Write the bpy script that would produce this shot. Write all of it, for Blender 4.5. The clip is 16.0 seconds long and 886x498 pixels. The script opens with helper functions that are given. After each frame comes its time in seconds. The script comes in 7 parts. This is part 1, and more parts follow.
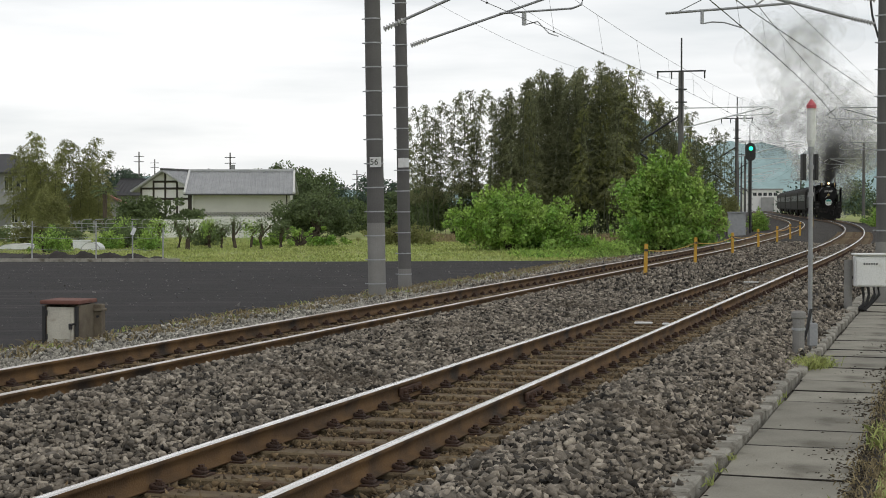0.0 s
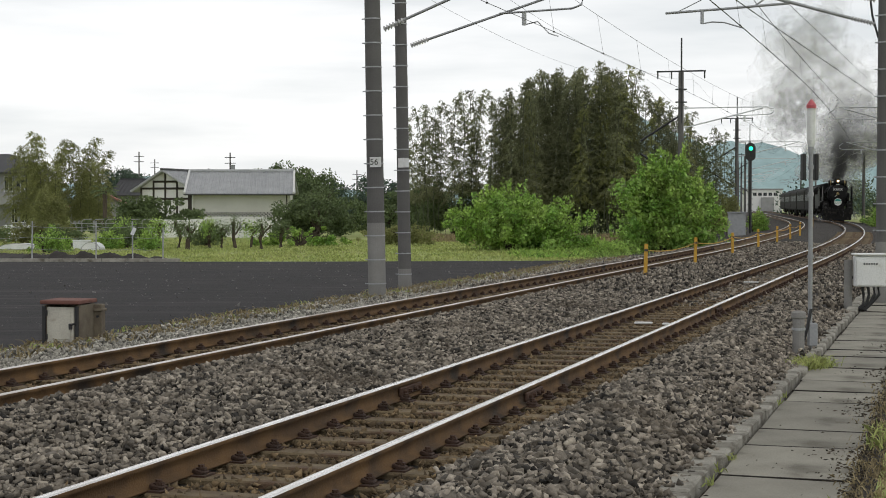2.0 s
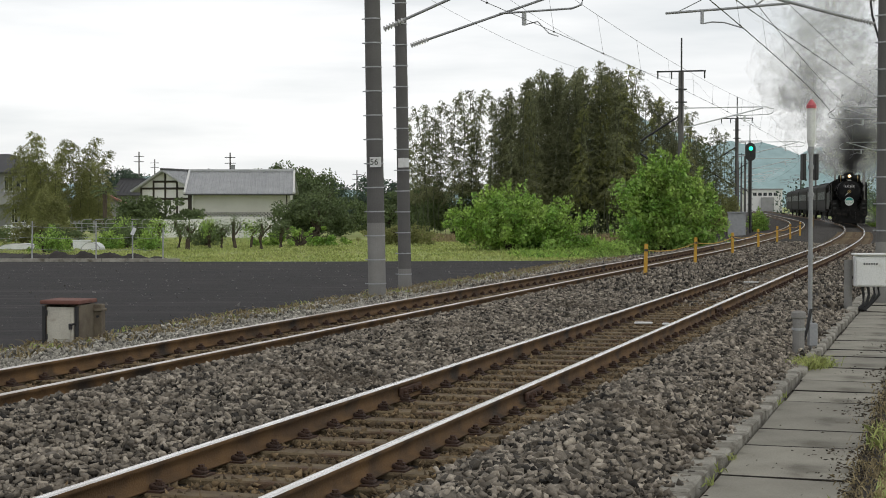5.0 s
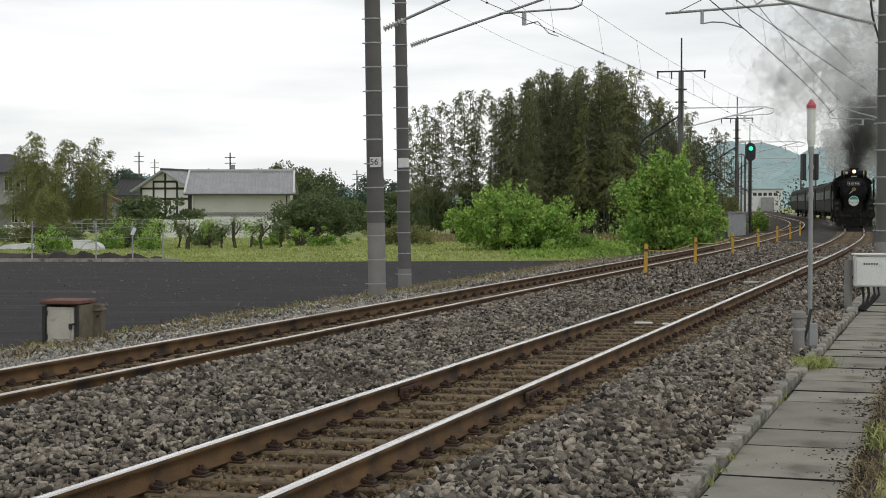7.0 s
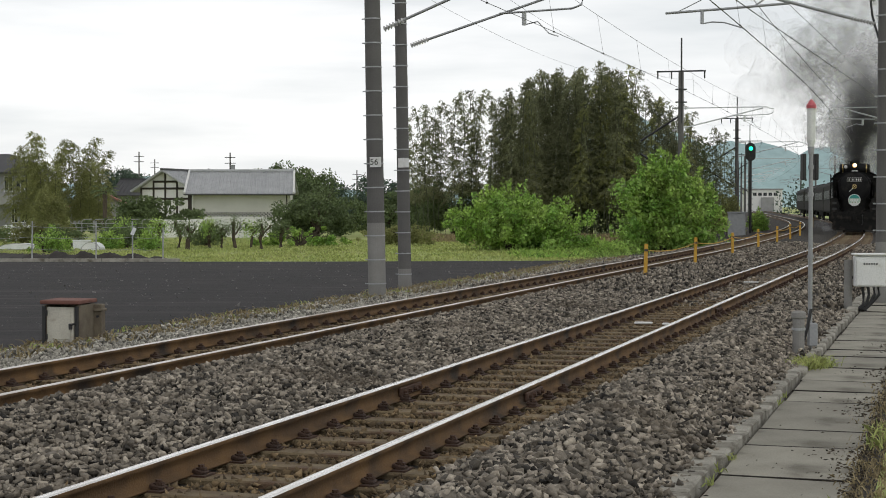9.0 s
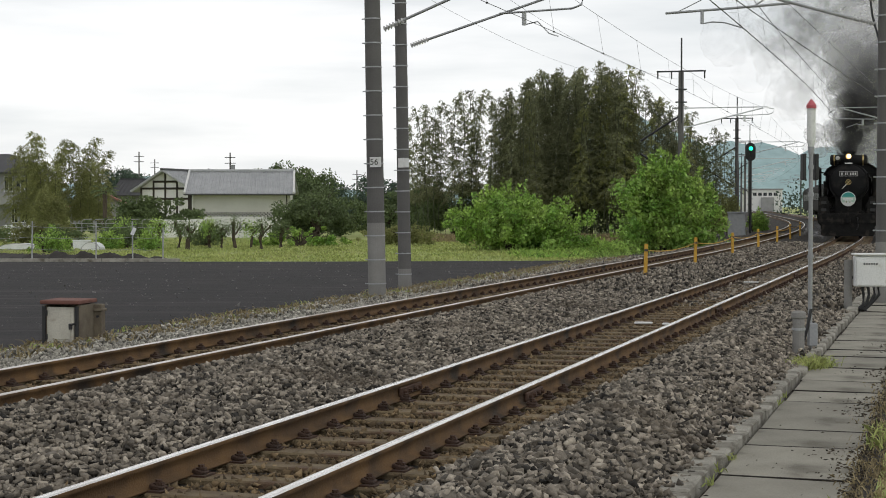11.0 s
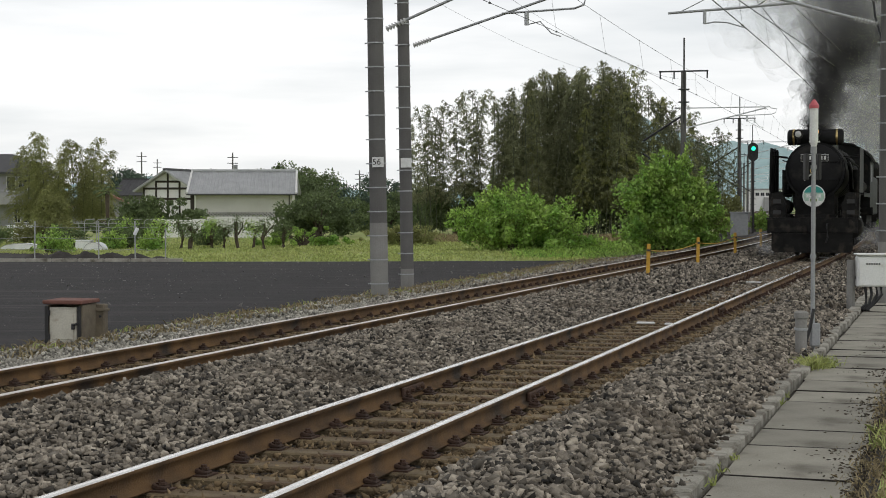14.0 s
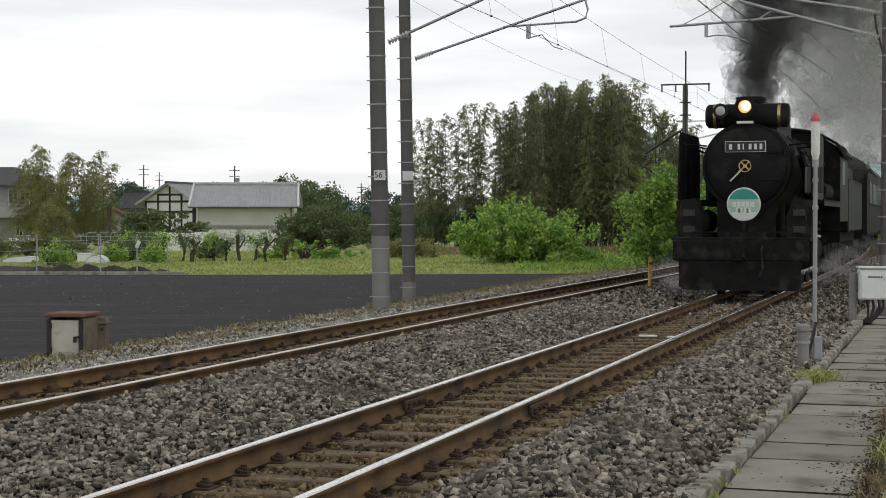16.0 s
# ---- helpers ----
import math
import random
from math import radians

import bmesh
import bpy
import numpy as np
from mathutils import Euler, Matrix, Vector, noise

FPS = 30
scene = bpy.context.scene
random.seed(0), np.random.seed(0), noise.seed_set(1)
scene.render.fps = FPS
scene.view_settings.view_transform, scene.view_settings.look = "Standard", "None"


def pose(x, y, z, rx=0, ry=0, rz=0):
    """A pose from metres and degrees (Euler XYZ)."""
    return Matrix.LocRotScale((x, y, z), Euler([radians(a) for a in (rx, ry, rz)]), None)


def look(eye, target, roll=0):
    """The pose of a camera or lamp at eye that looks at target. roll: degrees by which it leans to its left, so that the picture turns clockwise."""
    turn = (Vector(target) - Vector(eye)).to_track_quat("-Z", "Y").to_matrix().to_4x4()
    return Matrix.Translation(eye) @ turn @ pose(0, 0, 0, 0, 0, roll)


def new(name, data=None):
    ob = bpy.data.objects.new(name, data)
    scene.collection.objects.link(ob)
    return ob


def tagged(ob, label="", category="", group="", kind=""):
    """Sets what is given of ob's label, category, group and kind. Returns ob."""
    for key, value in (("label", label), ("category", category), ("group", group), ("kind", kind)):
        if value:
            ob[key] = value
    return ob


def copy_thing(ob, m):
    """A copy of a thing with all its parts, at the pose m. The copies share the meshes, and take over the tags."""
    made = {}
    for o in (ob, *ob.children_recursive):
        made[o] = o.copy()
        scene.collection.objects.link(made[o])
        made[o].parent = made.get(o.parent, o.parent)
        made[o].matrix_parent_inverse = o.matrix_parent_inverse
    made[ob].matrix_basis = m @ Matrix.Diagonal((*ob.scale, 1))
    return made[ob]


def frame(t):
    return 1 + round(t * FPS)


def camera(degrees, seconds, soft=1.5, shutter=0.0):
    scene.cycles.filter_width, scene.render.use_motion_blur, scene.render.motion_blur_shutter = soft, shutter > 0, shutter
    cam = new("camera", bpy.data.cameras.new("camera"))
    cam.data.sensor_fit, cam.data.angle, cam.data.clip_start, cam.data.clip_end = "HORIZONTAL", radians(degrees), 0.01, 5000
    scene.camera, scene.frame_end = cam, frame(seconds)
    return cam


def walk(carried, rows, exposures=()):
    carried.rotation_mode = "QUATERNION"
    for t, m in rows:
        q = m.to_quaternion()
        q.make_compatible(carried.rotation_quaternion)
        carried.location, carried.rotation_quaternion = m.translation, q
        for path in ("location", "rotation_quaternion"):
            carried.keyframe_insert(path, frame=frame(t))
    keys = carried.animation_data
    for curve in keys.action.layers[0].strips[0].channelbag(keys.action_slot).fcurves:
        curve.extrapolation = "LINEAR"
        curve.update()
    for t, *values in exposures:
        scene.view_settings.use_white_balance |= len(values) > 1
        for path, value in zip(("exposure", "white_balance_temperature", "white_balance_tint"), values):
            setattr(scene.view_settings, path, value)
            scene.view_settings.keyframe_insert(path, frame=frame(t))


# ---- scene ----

# ---------------- camera ----------------
LENS = math.degrees(2 * math.atan(784 / 2800))
PX = math.degrees(1 / 2800)
cam = camera(LENS, 16.0, soft=0.95)
EYE_Z = 1.55


def aim(dx, dy):
    return pose(0, 0, EYE_Z, 90 - 78 * PX + dy * PX, 0, dx * PX)


walk(cam, [(t, aim(dx, dy)) for t, dx, dy in (
    (0, 0, 0), (6.5, 0, 0), (13.0, 0, 0), (13.5, 2, 0), (14.0, 4.4, 0), (14.5, 2.2, 0), (15.0, 4.6, 1.8),
    (15.25, 5.4, 10), (15.5, 6.3, 16.5), (15.75, 6.9, 20), (16.0, 7.6, 23))])

# ---------------- light ----------------
SUN_EL, SUN_ROT = radians(58), radians(150)
world = bpy.data.worlds.new("overcast_sky")
scene.world = world
world.use_nodes = True
wn, wl = world.node_tree.nodes, world.node_tree.links
wn.clear()
w_out = wn.new("ShaderNodeOutputWorld")
w_bg = wn.new("ShaderNodeBackground")
w_sky = wn.new("ShaderNodeTexSky")
w_sky.sky_type, w_sky.sun_disc = "NISHITA", False
w_sky.sun_elevation, w_sky.sun_rotation = SUN_EL, SUN_ROT
w_scale = wn.new("ShaderNodeVectorMath")
w_scale.operation = "SCALE"
w_scale.inputs[3].default_value = 0.12
wl.new(w_sky.outputs[0], w_scale.inputs[0])
w_co = wn.new("ShaderNodeTexCoord")
w_map = wn.new("ShaderNodeMapping")
w_map.inputs["Scale"].default_value = (2.2, 2.2, 16.0)
wl.new(w_co.outputs["Generated"], w_map.inputs[0])
w_noise = wn.new("ShaderNodeTexNoise")
w_noise.inputs["Scale"].default_value = 1.6
w_noise.inputs["Detail"].default_value = 6
w_noise.inputs["Roughness"].default_value = 0.5
wl.new(w_map.outputs[0], w_noise.inputs["Vector"])
w_ramp = wn.new("ShaderNodeValToRGB")
w_ramp.color_ramp.elements[0].position, w_ramp.color_ramp.elements[0].color = 0.34, (0.75, 0.775, 0.79, 1)
w_ramp.color_ramp.elements[1].position, w_ramp.color_ramp.elements[1].color = 0.56, (1.0, 1.0, 1.0, 1)
wl.new(w_noise.outputs[0], w_ramp.inputs[0])
w_mix = wn.new("ShaderNodeMix")
w_mix.data_type = "RGBA"
w_mix.inputs[0].default_value = 0.93
wl.new(w_scale.outputs[0], w_mix.inputs[6])
wl.new(w_ramp.outputs[0], w_mix.inputs[7])
# the cloud deck is thicker and darker overhead than along the bright horizon
w_sep = wn.new("ShaderNodeSeparateXYZ")
wl.new(w_co.outputs["Generated"], w_sep.inputs[0])
w_dim = wn.new("ShaderNodeMapRange")
w_dim.interpolation_type = "SMOOTHSTEP"
w_dim.inputs[1].default_value, w_dim.inputs[2].default_value, w_dim.inputs[3].default_value, w_dim.inputs[4].default_value = 0.14, 0.75, 1.06, 0.58
wl.new(w_sep.outputs[2], w_dim.inputs[0])
w_deck = wn.new("ShaderNodeVectorMath")
w_deck.operation = "SCALE"
wl.new(w_mix.outputs[2], w_deck.inputs[0])
wl.new(w_dim.outputs[0], w_deck.inputs[3])
wl.new(w_deck.outputs[0], w_bg.inputs[0])
w_bg.inputs[1].default_value = 1.0
wl.new(w_bg.outputs[0], w_out.inputs[0])

sun = new("sun", bpy.data.lights.new("sun", "SUN"))
sun.data.energy, sun.data.angle, sun.data.color = 0.6, radians(25), (1.0, 0.97, 0.93)
sun.matrix_world = look((0, 0, 50), (0 - 50 * math.sin(SUN_ROT) / math.tan(SUN_EL), 0 - 50 * math.cos(SUN_ROT) / math.tan(SUN_EL), 0))
scene.view_settings.exposure = 0.0

# ---------------- the line of the railway ----------------
HEAD = math.atan(0.3205)
P0 = Vector((-4.37, 0, 0))
S_ARC, R_ARC, L_ARC = 47.0, 950.0, 128.0


def rail_line(s):
    """Place and heading (angle from +y towards +x) of the near track's centre at s metres."""
    d0 = Vector((math.sin(HEAD), math.cos(HEAD), 0))
    if s <= S_ARC:
        return P0 + d0 * s, HEAD
    p = P0 + d0 * S_ARC
    l = min(s - S_ARC, L_ARC)
    a = l / R_ARC
    left = Vector((-math.cos(HEAD), math.sin(HEAD), 0))
    p = p + d0 * (R_ARC * math.sin(a)) + left * (R_ARC * (1 - math.cos(a)))
    h = HEAD - a
    if s > S_ARC + L_ARC:
        p = p + Vector((math.sin(h), math.cos(h), 0)) * (s - S_ARC - L_ARC)
    return p, h


def at_line(s, u, z=0.0):
    """A place s metres along the line and u metres to its right."""
    p, h = rail_line(s)
    return Vector((p.x + u * math.cos(h), p.y - u * math.sin(h), z))


def line_pose(s, u, z=0.0, turn=0.0):
    """A pose whose y axis runs along the line, away from the camera."""
    p, h = rail_line(s)
    return Matrix.Translation(at_line(s, u, z)) @ pose(0, 0, 0, 0, 0, -math.degrees(h) + turn)


FAR, NEAR = -3.8, 0.14
PATH_Z, GROUND_Z = -0.38, -0.62


BED_U = (-40, -8.8, -8.2, -6.6, -5.3, -4.8, -4.4, -3.2, -3.0, -2.0, -0.96, -0.66, 0.94, 1.25, 1.55, 1.9, 2.36, 2.5, 3.45, 3.7, 12)
BED_Z = (-0.60, -0.60, -0.52, -0.42, -0.24, -0.19, -0.2, -0.2, -0.10, -0.09, -0.17, -0.2, -0.2, -0.17, -0.13, -0.2, -0.40, -0.44, -0.44, -0.36, -0.28)


def bed_z(u):
    """The height of the track bed across the line."""
    return float(np.interp(u, BED_U, BED_Z))


# ---------------- materials ----------------
def material(name, col, col2=None, rough=0.8, metal=0.0, scale=8.0, fine=60.0, bump=0.2, island=0.0, obj=0.0, dirt=None, dirt_scale=1.2, dirt_at=0.55, translucent=0.0, coords="Object", spec=0.5, stretch=None):
    """Two-scale noise colour, optional dirt patches, variation by island or object, and fine relief."""
    m = bpy.data.materials.new(name)
    m.use_nodes = True
    n, l = m.node_tree.nodes, m.node_tree.links
    b = n["Principled BSDF"]
    out = n["Material Output"]
    tc = n.new("ShaderNodeTexCoord")
    n1 = n.new("ShaderNodeTexNoise")
    n1.inputs["Scale"].default_value, n1.inputs["Detail"].default_value = scale, 4
    n2 = n.new("ShaderNodeTexNoise")
    n2.inputs["Scale"].default_value, n2.inputs["Detail"].default_value = fine, 3
    where = tc.outputs[coords]
    if stretch:
        mp = n.new("ShaderNodeMapping")
        mp.inputs["Scale"].default_value = stretch
        l.new(where, mp.inputs[0])
        where = mp.outputs[0]
    for q in (n1, n2):
        l.new(where, q.inputs["Vector"])
    col2 = col2 or tuple(c * 0.65 for c in col)
    mx = n.new("ShaderNodeMix")
    mx.data_type = "RGBA"
    mx.inputs[6].default_value, mx.inputs[7].default_value = (*col, 1), (*col2, 1)
    ad = n.new("ShaderNodeMath")
    ad.operation = "MULTIPLY_ADD"
    ad.inputs[1].default_value, ad.inputs[2].default_value = 2.4, -0.7
    l.new(n1.outputs[0], ad.inputs[0])
    cl = n.new("ShaderNodeClamp")
    l.new(ad.outputs[0], cl.inputs[0])
    l.new(cl.outputs[0], mx.inputs[0])
    last = mx.outputs[2]
    hsv = n.new("ShaderNodeHueSaturation")
    l.new(last, hsv.inputs["Color"])
    val = n.new("ShaderNodeMath")
    val.operation = "MULTIPLY_ADD"
    val.inputs[1].default_value, val.inputs[2].default_value = 0.5, 0.75
    l.new(n2.outputs[0], val.inputs[0])
    vsock = val.outputs[0]
    for amount, node, sock in ((island, "ShaderNodeNewGeometry", "Random Per Island"), (obj, "ShaderNodeObjectInfo", "Random")):
        if amount:
            g = n.new(node)
            v2 = n.new("ShaderNodeMath")
            v2.operation = "MULTIPLY_ADD"
            v2.inputs[1].default_value, v2.inputs[2].default_value = amount, 1 - amount / 2
            l.new(g.outputs[sock], v2.inputs[0])
            v3 = n.new("ShaderNodeMath")
            v3.operation = "MULTIPLY"
            l.new(vsock, v3.inputs[0])
            l.new(v2.outputs[0], v3.inputs[1])
            vsock = v3.outputs[0]
    l.new(vsock, hsv.inputs["Value"])
    last = hsv.outputs[0]
    if dirt:
        n3 = n.new("ShaderNodeTexNoise")
        n3.inputs["Scale"].default_value, n3.inputs["Detail"].default_value = dirt_scale, 7
        l.new(where, n3.inputs["Vector"])
        rp = n.new("ShaderNodeValToRGB")
        rp.color_ramp.elements[0].position, rp.color_ramp.elements[1].position = dirt_at - 0.07, dirt_at + 0.1
        l.new(n3.outputs[0], rp.inputs[0])
        m2 = n.new("ShaderNodeMix")
        m2.data_type = "RGBA"
        l.new(rp.outputs[0], m2.inputs[0])
        l.new(last, m2.inputs[6])
        m2.inputs[7].default_value = (*dirt, 1)
        last = m2.outputs[2]
    l.new(last, b.inputs["Base Color"])
    b.inputs["Roughness"].default_value, b.inputs["Metallic"].default_value, b.inputs["Specular IOR Level"].default_value = rough, metal, spec
    if bump:
        bp = n.new("ShaderNodeBump")
        bp.inputs["Strength"].default_value, bp.inputs["Distance"].default_value = bump, 0.02
        l.new(n2.outputs[0], bp.inputs["Height"])
        l.new(bp.outputs[0], b.inputs["Normal"])
    if translucent:
        tr = n.new("ShaderNodeBsdfTranslucent")
        l.new(last, tr.inputs[0])
        ms = n.new("ShaderNodeMixShader")
        ms.inputs[0].default_value = translucent
        l.new(b.outputs[0], ms.inputs[1])
        l.new(tr.outputs[0], ms.inputs[2])
        l.new(ms.outputs[0], out.inputs[0])
    return m


def smoke_material(name, col, thick, scale, lo, hi):
    """Thin smoke: a diffuse sheet, partly see-through, in wisps by a noise in its own space."""
    m = bpy.data.materials.new(name)
    m.use_nodes = True
    n, l = m.node_tree.nodes, m.node_tree.links
    n.remove(n["Principled BSDF"])
    df, tl, tp = n.new("ShaderNodeBsdfDiffuse"), n.new("ShaderNodeBsdfTranslucent"), n.new("ShaderNodeBsdfTransparent")
    tc, nz, mr = n.new("ShaderNodeTexCoord"), n.new("ShaderNodeTexNoise"), n.new("ShaderNodeMapRange")
    df.inputs[0].default_value = tl.inputs[0].default_value = (*col, 1)
    nz.inputs["Scale"].default_value, nz.inputs["Detail"].default_value, nz.inputs["Roughness"].default_value = scale, 4, 0.6
    l.new(tc.outputs["Object"], nz.inputs["Vector"])
    mr.interpolation_type = "SMOOTHSTEP"
    mr.inputs[1].default_value, mr.inputs[2].default_value, mr.inputs[3].default_value, mr.inputs[4].default_value = lo, hi, 0.0, thick
    l.new(nz.outputs[0], mr.inputs[0])
    a, b = n.new("ShaderNodeMixShader"), n.new("ShaderNodeMixShader")
    a.inputs[0].default_value = 0.5
    l.new(df.outputs[0], a.inputs[1])
    l.new(tl.outputs[0], a.inputs[2])
    l.new(mr.outputs[0], b.inputs[0])
    l.new(tp.outputs[0], b.inputs[1])
    l.new(a.outputs[0], b.inputs[2])
    l.new(b.outputs[0], n["Material Output"].inputs[0])
    return m


def glow(name, col, strength):
    m = bpy.data.materials.new(name)
    m.use_nodes = True
    b = m.node_tree.nodes["Principled BSDF"]
    b.inputs["Base Color"].default_value = (*[c * 0.3 for c in col], 1)
    b.inputs["Emission Color"].default_value, b.inputs["Emission Strength"].default_value = (*col, 1), strength
    return m


